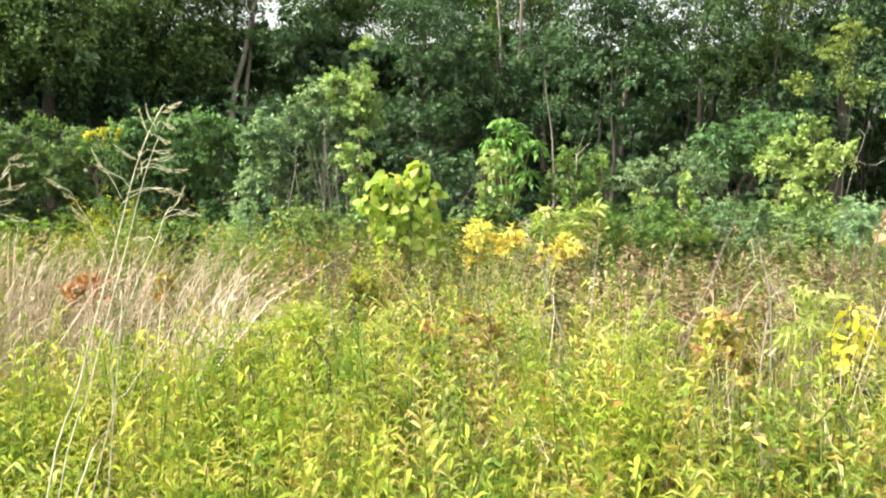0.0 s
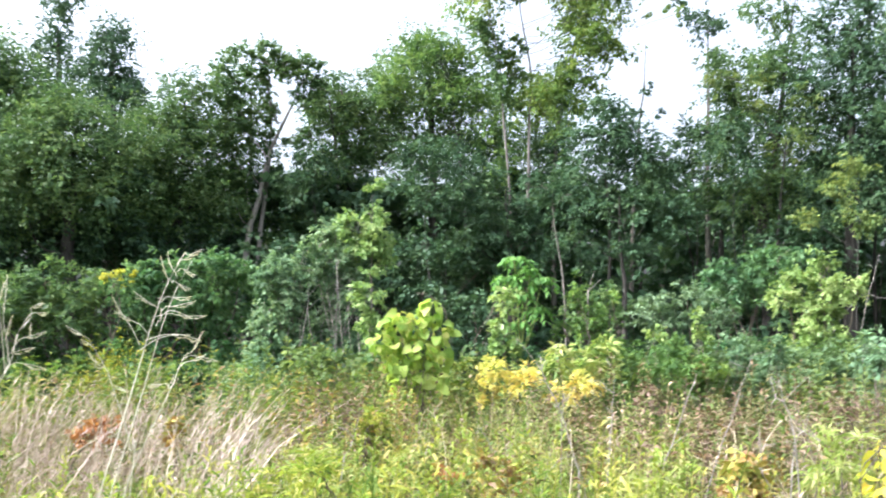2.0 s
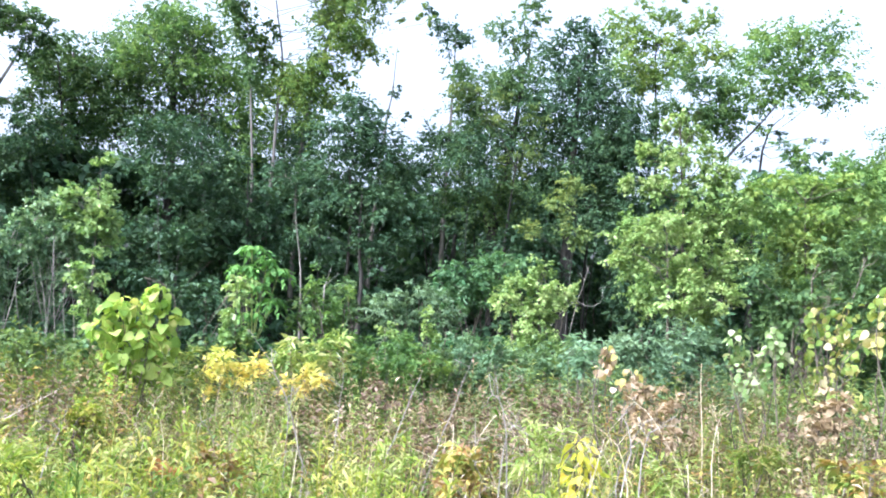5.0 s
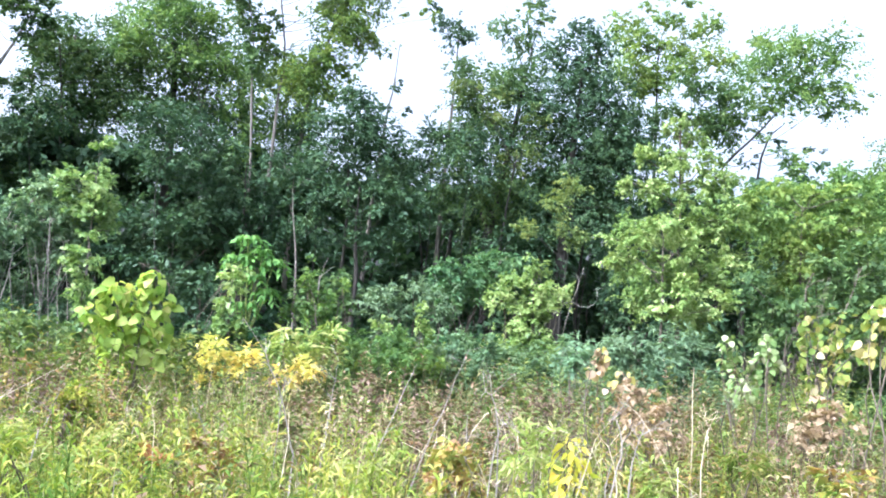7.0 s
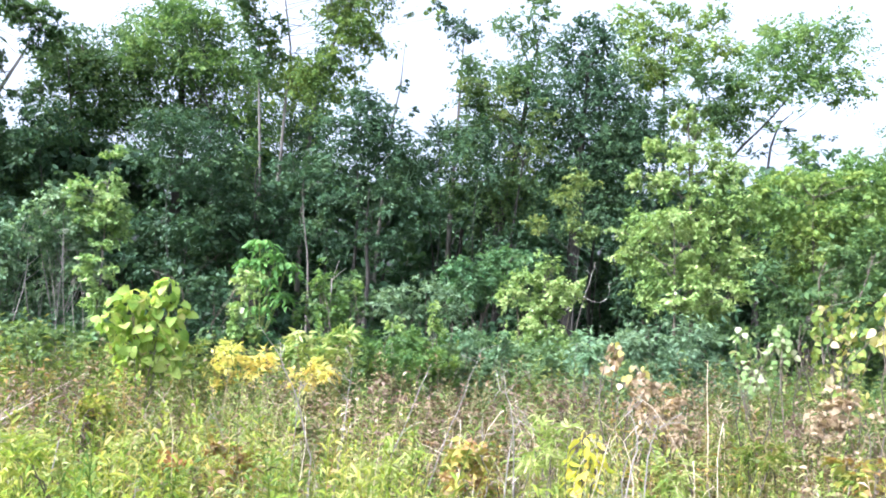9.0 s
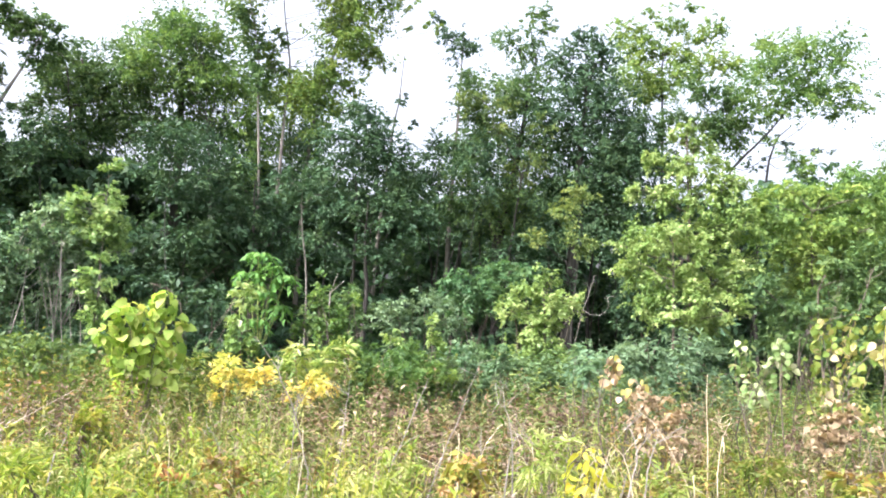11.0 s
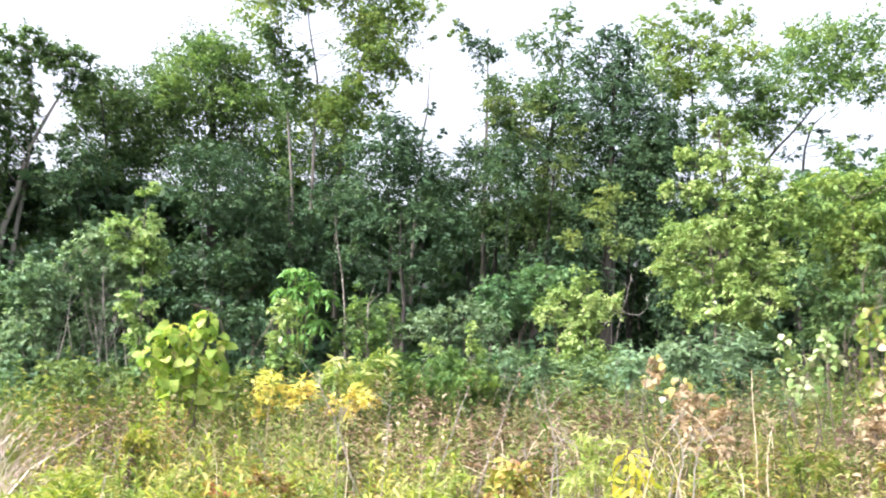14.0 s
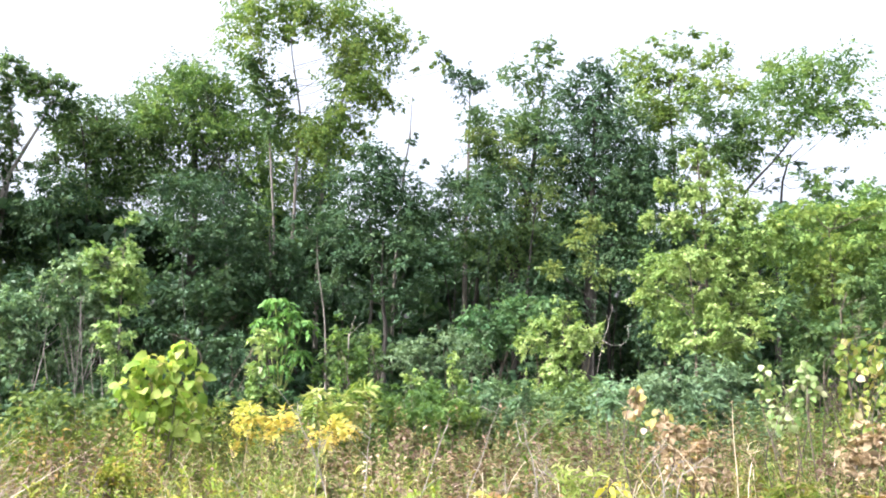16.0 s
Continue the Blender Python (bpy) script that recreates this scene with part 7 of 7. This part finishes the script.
def dry_stalk(label, points, radius, twigs, mat):
    base = np.array(points[0])
    top = thing("dry_stalk", tuple(base), label, "stalk", "dry stalks")
    line = bend(np.asarray(points) - base, 10)
    v, f = tube(line, np.linspace(radius, radius * 0.3, 10), 5, radius * 0.5)
    part("stem", mesh("stem", v, [f], mat), top)
    for k in range(twigs):
        s = line[RNG.integers(5, 10)]
        e = s + np.array([RNG.normal(0, 0.05), RNG.normal(0, 0.04), RNG.uniform(0.02, 0.1)])
        hook = e + np.array([RNG.normal(0, 0.05), 0, -0.03])
        v, f = tube(bend([s, e, hook], 6), np.linspace(radius * 0.35, radius * 0.15, 6), 4)
        part("twig", mesh("twig", v, [f], mat), top)
    return top


def tall_grass(label, points, radius, heads=()):
    """A grass stalk; heads: for each side stalk where it leaves the stem, where its spike begins and where that ends. A spike is a row of short pale spikelets."""
    base = np.array(points[0])
    top = thing("tall_grass", tuple(base), label, "grass", "tall grass stalks")
    line = bend(np.asarray(points) - base, 24)
    v, f = tube(line, np.linspace(radius, radius * 0.35, 24), 5)
    part("stem", mesh("stem", v, [f], STALK), top)
    for root, start, end in heads:
        root, start, end = (np.array(p) - base for p in (root, start, end))
        arc = bend([root, (root + start) / 2 + [0, 0, 0.006], start, end], 12)
        v, f = tube(arc, np.full(12, 0.0008), 4)
        stalk = part("side_stalk", mesh("side_stalk", v, [f], STALK), top)
        n = 22
        t = np.linspace(0, 1, n)[:, None]
        pos = start + (end - start) * t - np.array([0, 0, 0.006]) * np.sin(t * 3.14)
        ax = unit(end - start)[None] + RNG.normal(0, 0.22, (n, 3))
        v, f = leaf_cards(pos, ax, RNG.normal(size=(n, 3)), 0.010 * RNG.uniform(0.7, 1.2, n), 0.0019, 1, 0.2)
        part("seed_head", mesh("seed_head", v, [f], L_SEED), stalk)
    return top


def frond_plant(name, label, foot, crowns):
    """A tall weed: one stem, a stalk to each crown, and round each crown arching fronds with paired leaflets that hang."""
    base = np.array(foot)
    top = thing(name, tuple(base), label, "plant")
    tips = [np.array(c) - base for c in crowns]
    leaflets = []
    for cup in (0.15, 0.35, 0.55):
        vs, fs = leaf_shape("leaflet", LONG, cup)
        me = bpy.data.meshes.new("leaflet")
        me.from_pydata([(a * 0.13, b * 0.105, c * 0.105) for a, b, c in vs], [], fs)
        me.materials.append(L_WEEDLEAF)
        leaflets.append(me)
    v, f = tube(bend([np.array([0, 0, -0.03]), tips[0] * [0.5, 0.5, 0.55], tips[0]], 10), np.linspace(0.016, 0.007, 10), 7)
    part("stem", mesh("stem", v, [f], GREENSTEM), top)
    for c in tips[1:]:
        a = tips[0] * [0.4, 0.4, 0.45]
        v, f = tube(bend([a, (a + c) / 2 + [0, 0, -0.03], c], 8), np.linspace(0.011, 0.006, 8), 6)
        part("side_stem", mesh("side_stem", v, [f], GREENSTEM), top)
    for c in tips:
        for k in range(5):
            az = k * 1.26 + RNG.uniform(0, 0.5)
            ln = RNG.uniform(0.12, 0.24)
            out = np.array([math.cos(az), math.sin(az), 0])
            arc = bend([c, c + out * ln * 0.5 + [0, 0, 0.05], c + out * ln + [0, 0, -0.02 - RNG.uniform(0, 0.11)]], 9)
            v, f = tube(arc, np.linspace(0.004, 0.0015, 9), 4)
            frond = part("frond", mesh("frond", v, [f], GREENSTEM), top)
            for s in range(2, 9):
                for side in (-1, 1):
                    ob = new("leaflet", leaflets[RNG.integers(0, 3)])
                    ob.parent = frond
                    ob.matrix_basis = pose(*arc[s], RNG.normal(-24, 24), RNG.normal(0, 18), math.degrees(az) - 90 + side * RNG.uniform(35, 65)) @ Matrix.Scale(RNG.uniform(0.75, 1.15), 4)
    return top


sapling("broad_leaved_bush", "bush of large yellow-green lobed leaves in the meadow", [(-0.55, 7.99, 1.52, 0.13, 0.11), (-0.63, 7.98, 1.32, 0.15, 0.13), (-0.40, 8.00, 1.46, 0.13, 0.10), (-0.23, 8.00, 1.62, 0.12, 0.11), (-0.14, 8.01, 1.45, 0.11, 0.14), (-0.34, 8.00, 1.26, 0.18, 0.14), (-0.54, 7.99, 1.13, 0.16, 0.14), (-0.19, 8.01, 1.19, 0.15, 0.14), (-0.41, 8.00, 0.96, 0.20, 0.12), (-0.20, 8.00, 0.99, 0.12, 0.12), (-0.47, 7.99, 0.83, 0.13, 0.06)], 430, 0.1, L_BIG, LOBED)
sapling("poplar_seedling", "young poplar with round whitish green leaves", [(3.74, 5.19, 1.47, 0.08, 0.08), (3.79, 5.15, 1.33, 0.13, 0.10), (3.93, 5.05, 1.49, 0.08, 0.09), (3.91, 5.06, 1.34, 0.10, 0.10), (3.83, 5.12, 1.17, 0.14, 0.08), (3.97, 5.01, 1.38, 0.05, 0.07)], 230, 0.052, L_POPPALE, ROUND)
sapling("poplar_seedling", "young poplar with round yellowing leaves, half bare", [(4.27, 5.03, 1.66, 0.08, 0.07), (4.41, 4.90, 1.70, 0.10, 0.08), (4.33, 4.98, 1.53, 0.14, 0.09), (4.44, 4.87, 1.52, 0.08, 0.10), (4.21, 5.08, 1.39, 0.07, 0.08), (4.42, 4.90, 1.35, 0.10, 0.11), (4.30, 5.00, 1.25, 0.10, 0.09), (4.28, 5.02, 1.10, 0.15, 0.09), (4.43, 4.89, 1.09, 0.12, 0.08)], 280, 0.055, L_POPLAR, ROUND)
sapling("poplar_seedling", "dry poplar seedling with pinkish and yellow leaves", [(2.76, 5.32, 1.26, 0.07, 0.06), (2.82, 5.29, 1.36, 0.06, 0.05), (2.93, 5.24, 1.20, 0.07, 0.05), (2.87, 5.27, 1.13, 0.06, 0.04)], 60, 0.06, L_POPDRY, ROUND)
sapling("poplar_seedling", "young poplar with round yellow-green leaves", [(4.15, 4.32, 1.72, 0.07, 0.09), (4.13, 4.34, 1.52, 0.07, 0.07), (4.22, 4.26, 1.59, 0.11, 0.14), (4.23, 4.24, 1.80, 0.10, 0.10), (4.30, 4.18, 1.67, 0.10, 0.16)], 150, 0.068, L_POPLAR, ROUND)
sapling("dry_leaf_weed", "low weed with curled tan dry leaves", [(0.87, 2.77, 0.57, 0.05, 0.02), (0.96, 2.74, 0.56, 0.05, 0.02), (0.76, 2.80, 0.59, 0.03, 0.02)], 22, 0.06, L_POPDRY, POINTED)
sapling("dry_leaf_weed", "weed with a few pinkish tan dry leaves", [(1.34, 3.12, 0.70, 0.04, 0.03), (1.43, 3.09, 0.78, 0.03, 0.03)], 14, 0.055, L_POPDRY, POINTED)
sapling("dry_leaf_weed", "weed with curled brown dry leaves", [(1.06, 2.81, 0.75, 0.03, 0.02), (1.13, 2.78, 0.68, 0.03, 0.02)], 12, 0.05, L_POPDRY, POINTED)
sapling("yellow_seedling", "small plant with bright yellow leaves in the meadow", [(1.85, 3.75, 0.99, 0.06, 0.06), (1.81, 3.77, 0.89, 0.07, 0.07), (1.88, 3.74, 0.87, 0.06, 0.08), (1.84, 3.76, 0.79, 0.08, 0.07)], 90, 0.062, L_BIGYELLOW, POINTED)
frond_plant("drooping_seedling", "tall weed with drooping compound bright green leaves", (0.86, 10.76, 0.00), [(0.76, 10.76, 2.24), (0.95, 10.75, 2.09), (0.66, 10.77, 2.00), (1.10, 10.73, 1.97), (0.86, 10.76, 1.77), (1.04, 10.74, 1.60), (0.81, 10.76, 1.42)])
dry_stalk("long dry stalk leaning over the meadow", [(1.03, 4.38, -0.03), (1.26, 4.32, 0.78), (1.34, 4.30, 1.01), (1.41, 4.28, 1.22), (1.46, 4.26, 1.38)], 0.004, 3, BARK_PALE)
dry_stalk("long dry stalk leaning over the meadow", [(0.76, 4.44, -0.03), (0.99, 4.39, 0.68), (1.06, 4.38, 0.88), (1.14, 4.36, 1.10), (1.21, 4.34, 1.29)], 0.005, 3, BARK_PALE)
dry_stalk("dry brown forked stalk with a bent top", [(0.56, 4.37, -0.03), (0.61, 4.36, 0.71), (0.58, 4.37, 0.88), (0.52, 4.37, 1.10), (0.46, 4.38, 1.24), (0.41, 4.39, 1.34), (0.34, 4.39, 1.43)], 0.0048, 4, BARK_PALE)
dry_stalk("side branch of dry brown stems in the weeds", [(0.49, 4.38, -0.03), (0.53, 4.37, 1.10), (0.55, 4.37, 1.14), (0.57, 4.37, 1.18), (0.59, 4.36, 1.22)], 0.003, 2, BARK_PALE)
dry_stalk("thin dry brown stalk forking at its top", [(0.71, 4.55, -0.03), (0.80, 4.53, 0.94), (0.81, 4.53, 1.05), (0.82, 4.53, 1.16), (0.83, 4.53, 1.28)], 0.0035, 5, BARK_PALE)
dry_stalk("thin dry brown stalk leaning in the weeds", [(-0.73, 4.35, -0.03), (-0.59, 4.37, 0.80), (-0.55, 4.37, 0.92), (-0.52, 4.38, 1.01), (-0.50, 4.38, 1.10)], 0.004, 3, BARK_PALE)
dry_stalk("forked bare twig above a young shrub", [(1.65, 10.86, -0.03), (1.69, 10.86, 1.69), (1.70, 10.86, 1.81), (1.73, 10.85, 1.96), (1.78, 10.84, 2.10)], 0.008, 0, BARK_PALE)
dry_stalk("forked bare twig above a young shrub", [(1.67, 10.88, -0.03), (1.69, 10.88, 1.69), (1.72, 10.87, 1.85), (1.80, 10.86, 1.94), (1.87, 10.85, 2.01)], 0.008, 0, BARK_PALE)
dry_stalk("upright pale dry stalk", [(3.22, 4.82, -0.03), (3.22, 4.82, 0.79), (3.21, 4.83, 1.07), (3.21, 4.83, 1.32)], 0.005, 0, STRAW)
dry_stalk("thin dry stalk leaning in the meadow", [(3.55, 5.08, -0.03), (3.53, 5.09, 0.74), (3.52, 5.10, 0.89), (3.49, 5.12, 1.07)], 0.004, 4, STRAW)
dry_stalk("fallen curved dry stalk", [(3.24, 4.47, -0.03), (2.90, 4.67, 0.79), (2.77, 4.75, 1.02), (2.65, 4.81, 1.12)], 0.004, 0, STRAW)
dry_stalk("grey dead stalk with hooked twigs", [(2.21, 4.93, -0.03), (2.09, 4.98, 0.58), (2.04, 5.00, 0.76), (2.01, 5.01, 0.93)], 0.005, 6, BARK_PALE)
dry_stalk("grey dead stalk with hooked twigs", [(1.95, 5.04, -0.03), (1.98, 5.02, 0.49), (2.00, 5.02, 0.76), (1.98, 5.02, 1.00)], 0.004, 3, BARK_PALE)
dry_stalk("thin dry stalk leaning in the near meadow", [(0.64, 2.93, -0.03), (0.51, 2.96, 0.62), (0.46, 2.96, 0.74), (0.41, 2.97, 0.84)], 0.004, 2, STRAW)
dry_stalk("broken dry stalk in the near meadow", [(0.17, 2.60, -0.03), (0.28, 2.59, 0.60), (0.32, 2.58, 0.69), (0.35, 2.58, 0.76)], 0.004, 3, STRAW)
dry_stalk("thin grey stalk in the near meadow", [(0.81, 3.10, -0.03), (0.79, 3.10, 0.57), (0.78, 3.10, 0.70), (0.77, 3.11, 0.80)], 0.004, 3, BARK_PALE)
dry_stalk("short dry stalk behind green weeds", [(-1.13, 7.44, -0.03), (-1.02, 7.45, 0.27), (-0.91, 7.47, 0.58), (-0.84, 7.48, 0.76)], 0.004, 3, BARK_PALE)
dry_stalk("curved bare twig at the edge of a shrub", [(3.80, 10.37, -0.03), (4.59, 9.99, 1.65), (4.91, 9.84, 1.69), (5.05, 9.77, 1.79), (5.04, 9.77, 1.93)], 0.006, 2, BARK_PALE)
dry_stalk("bare twig above a shrub", [(4.46, 10.06, -0.03), (4.72, 9.93, 1.51), (4.82, 9.88, 1.93), (4.89, 9.85, 2.22)], 0.006, 2, BARK_PALE)
dry_stalk("bare branch low in the big shrub", [(6.52, 11.28, -0.03), (7.18, 10.84, 1.41), (7.44, 10.66, 1.72), (7.75, 10.44, 1.81)], 0.009, 3, BARK_PALE)
tall_grass("tall straw-coloured grass stalk with open seed heads", [(-0.97, 1.65, -0.03), (-0.82, 1.71, 0.93), (-0.76, 1.74, 1.15), (-0.74, 1.75, 1.24), (-0.68, 1.77, 1.46), (-0.65, 1.79, 1.59), (-0.62, 1.80, 1.68), (-0.59, 1.81, 1.74)], 0.0024,
           [((-0.59, 1.81, 1.74), (-0.58, 1.81, 1.74), (-0.56, 1.82, 1.75)),
            ((-0.60, 1.80, 1.72), (-0.59, 1.81, 1.73), (-0.57, 1.81, 1.74)),
            ((-0.61, 1.80, 1.68), (-0.62, 1.80, 1.69), (-0.63, 1.79, 1.73)),
            ((-0.60, 1.80, 1.69), (-0.61, 1.80, 1.71), (-0.62, 1.80, 1.74)),
            ((-0.60, 1.80, 1.70), (-0.59, 1.81, 1.71), (-0.57, 1.81, 1.70)),
            ((-0.61, 1.80, 1.68), (-0.60, 1.80, 1.68), (-0.58, 1.81, 1.67)),
            ((-0.63, 1.79, 1.64), (-0.61, 1.80, 1.65), (-0.58, 1.81, 1.65)),
            ((-0.63, 1.79, 1.62), (-0.61, 1.80, 1.63), (-0.57, 1.81, 1.64)),
            ((-0.63, 1.79, 1.61), (-0.60, 1.80, 1.62), (-0.58, 1.81, 1.61))])
tall_grass("tall grass stalk close beside a taller one", [(-0.96, 1.68, -0.03), (-0.81, 1.74, 0.92), (-0.75, 1.77, 1.14), (-0.73, 1.78, 1.23), (-0.67, 1.80, 1.45), (-0.64, 1.82, 1.58), (-0.61, 1.83, 1.67), (-0.58, 1.84, 1.73)], 0.0018,
           [((-0.64, 1.79, 1.61), (-0.59, 1.81, 1.61), (-0.55, 1.82, 1.61)),
            ((-0.64, 1.79, 1.59), (-0.63, 1.79, 1.60), (-0.63, 1.79, 1.62)),
            ((-0.65, 1.78, 1.57), (-0.68, 1.77, 1.60), (-0.71, 1.76, 1.62)),
            ((-0.67, 1.78, 1.55), (-0.70, 1.77, 1.61), (-0.72, 1.76, 1.65)),
            ((-0.63, 1.79, 1.65), (-0.64, 1.79, 1.63), (-0.68, 1.78, 1.66)),
            ((-0.67, 1.78, 1.54), (-0.61, 1.80, 1.57), (-0.58, 1.81, 1.57)),
            ((-0.66, 1.78, 1.56), (-0.59, 1.81, 1.57), (-0.56, 1.82, 1.56))])
tall_grass("tall grass stalk with an arching dry head", [(-1.03, 1.73, -0.03), (-0.81, 1.83, 0.89), (-0.74, 1.86, 1.05), (-0.73, 1.86, 1.22), (-0.68, 1.88, 1.36), (-0.64, 1.89, 1.45), (-0.62, 1.90, 1.51)], 0.0021,
           [((-0.62, 1.90, 1.51), (-0.59, 1.91, 1.52), (-0.55, 1.92, 1.51)),
            ((-0.62, 1.90, 1.51), (-0.60, 1.91, 1.53), (-0.58, 1.91, 1.57)),
            ((-0.63, 1.90, 1.49), (-0.60, 1.91, 1.51), (-0.58, 1.92, 1.52)),
            ((-0.64, 1.89, 1.45), (-0.66, 1.89, 1.46), (-0.68, 1.88, 1.46))])
tall_grass("thin grass stalk with seed heads bowed to one side", [(-0.84, 1.82, -0.03), (-0.72, 1.87, 1.22), (-0.72, 1.87, 1.32), (-0.74, 1.86, 1.41), (-0.77, 1.85, 1.50), (-0.79, 1.84, 1.54)], 0.0016,
           [((-0.79, 1.84, 1.54), (-0.81, 1.83, 1.57), (-0.84, 1.82, 1.59)),
            ((-0.78, 1.84, 1.52), (-0.80, 1.84, 1.55), (-0.81, 1.83, 1.56)),
            ((-0.77, 1.85, 1.50), (-0.78, 1.84, 1.51), (-0.80, 1.84, 1.53)),
            ((-0.76, 1.85, 1.48), (-0.77, 1.85, 1.50), (-0.79, 1.84, 1.51)),
            ((-0.74, 1.86, 1.41), (-0.73, 1.86, 1.45), (-0.75, 1.86, 1.46))])
tall_grass("tall grass stalk with nodding seed heads", [(-1.01, 1.61, -0.03), (-0.95, 1.65, 1.27), (-0.92, 1.66, 1.44), (-0.89, 1.68, 1.52), (-0.88, 1.69, 1.58), (-0.86, 1.70, 1.61)], 0.0026,
           [((-0.86, 1.70, 1.61), (-0.86, 1.70, 1.63), (-0.84, 1.70, 1.64)),
            ((-0.87, 1.69, 1.60), (-0.85, 1.70, 1.62), (-0.84, 1.71, 1.62)),
            ((-0.87, 1.69, 1.59), (-0.86, 1.70, 1.60), (-0.86, 1.70, 1.58)),
            ((-0.89, 1.68, 1.54), (-0.87, 1.69, 1.57), (-0.84, 1.71, 1.58)),
            ((-0.89, 1.68, 1.52), (-0.90, 1.67, 1.61), (-0.90, 1.68, 1.69)),
            ((-0.89, 1.68, 1.51), (-0.90, 1.68, 1.57), (-0.89, 1.68, 1.61)),
            ((-0.90, 1.68, 1.51), (-0.91, 1.67, 1.64), (-0.90, 1.67, 1.68)),
            ((-0.90, 1.68, 1.51), (-0.87, 1.69, 1.52), (-0.84, 1.71, 1.51)),
            ((-0.90, 1.68, 1.50), (-0.89, 1.68, 1.54), (-0.86, 1.70, 1.55))])
tall_grass("thin leaning grass stalk without a head", [(-1.00, 1.81, -0.03), (-0.78, 1.90, 0.96), (-0.72, 1.92, 1.11), (-0.64, 1.95, 1.22), (-0.61, 1.96, 1.30)], 0.0018)
dry_stalk("grey dead stalk bent over into a hook", [(1.28, 3.24, -0.03), (1.27, 3.25, 0.91), (1.26, 3.25, 1.09), (1.24, 3.26, 1.24), (1.20, 3.27, 1.27), (1.18, 3.28, 1.23)], 0.004, 4, BARK_PALE)
dry_stalk("grey dead stalk bent over into a hook", [(1.19, 3.28, -0.03), (1.24, 3.26, 0.89), (1.25, 3.25, 1.06), (1.29, 3.24, 1.16), (1.34, 3.21, 1.12)], 0.004, 4, BARK_PALE)
dry_stalk("grey dead stalk bent over into a hook", [(1.59, 3.10, -0.03), (1.67, 3.05, 0.92), (1.71, 3.04, 1.09), (1.68, 3.05, 1.20), (1.65, 3.07, 1.20)], 0.004, 4, BARK_PALE)
dry_stalk("grey dead stalk bent over into a hook", [(1.69, 3.05, -0.03), (1.73, 3.02, 0.93), (1.75, 3.01, 1.10), (1.77, 3.00, 1.18)], 0.004, 4, BARK_PALE)
for az, spread, count in ((24.5, 2.6, 11), (18.5, 0.9, 6), (28.5, 1.6, 6), (4.0, 5.0, 6), (33.0, 1.5, 5)):
    for _ in range(count):
        a, d = radians(az + RNG.uniform(-1, 1) * spread), RNG.uniform(3.6, 5.0)
        x, y, h = d * math.sin(a), d * math.cos(a), RNG.uniform(0.8, 1.1)
        bow, tip = RNG.normal(0, 0.09), RNG.normal(0, 0.14)
        dry_stalk("thin beige dead stem bowed over in the weeds", [(x, y, -0.03), (x + bow * 0.5, y, h * 0.55), (x + bow, y, h * 0.85), (x + bow + tip * 0.6, y, h), (x + bow + tip, y, h - abs(tip) * 0.7)],
                  RNG.uniform(0.0025, 0.004), int(RNG.integers(0, 4)), STRAW if RNG.uniform() < 0.7 else BARK_PALE)
dry_stalk("thin pale bare stem before a grey-green shrub", [(-1.35, 10.51, -0.03), (-1.45, 10.50, 0.97), (-1.50, 10.49, 1.49), (-1.58, 10.48, 1.93)], 0.006, 5, BARK_PALE)
dry_stalk("thin pale bare stem before a grey-green shrub", [(-1.27, 10.52, -0.03), (-1.36, 10.51, 0.97), (-1.41, 10.50, 1.49), (-1.45, 10.50, 2.20)], 0.006, 5, BARK_PALE)
dry_stalk("thin pale bare stem before a grey-green shrub", [(-1.16, 10.53, -0.03), (-1.26, 10.52, 0.97), (-1.31, 10.51, 1.49), (-1.28, 10.52, 1.81)], 0.006, 5, BARK_PALE)
dry_stalk("thin pale bare stem before a grey-green shrub", [(-1.07, 10.54, -0.03), (-1.16, 10.53, 0.97), (-1.21, 10.53, 1.49), (-1.30, 10.52, 2.01)], 0.006, 5, BARK_PALE)
dry_stalk("thin pale bare stem before a grey-green shrub", [(-0.95, 10.55, -0.03), (-1.04, 10.54, 0.97), (-1.09, 10.54, 1.49), (-1.12, 10.54, 1.88)], 0.006, 5, BARK_PALE)
dry_stalk("long dry stalk leaning over the meadow", [(1.01, 5.92, -0.03), (0.86, 5.94, 0.38), (0.76, 5.96, 0.72), (0.69, 5.97, 0.95)], 0.004, 3, BARK_PALE)
forbs("withered_weeds", "mauve-brown withered weeds in a band before the shrubs", L_MAUVE,
      clumped(patchy(field(66, 6.0, 8.4, -14, 10), 1.3, -0.06, 3.7), 8, 0.22), 0.87, 26, 0.05, 0.016, 1, 0.4, 0.35, 0.14, 0.6)
forbs("withered_weeds", "brown and mauve withered weeds between dry stalks", L_MAUVE,
      clumped(patchy(field(75, 4.6, 7.4, 12, 46), 1.0, -0.05, 6.3), 7, 0.16), 0.93, 24, 0.05, 0.018, 1, 0.4, 0.35, 0.14, 0.6)
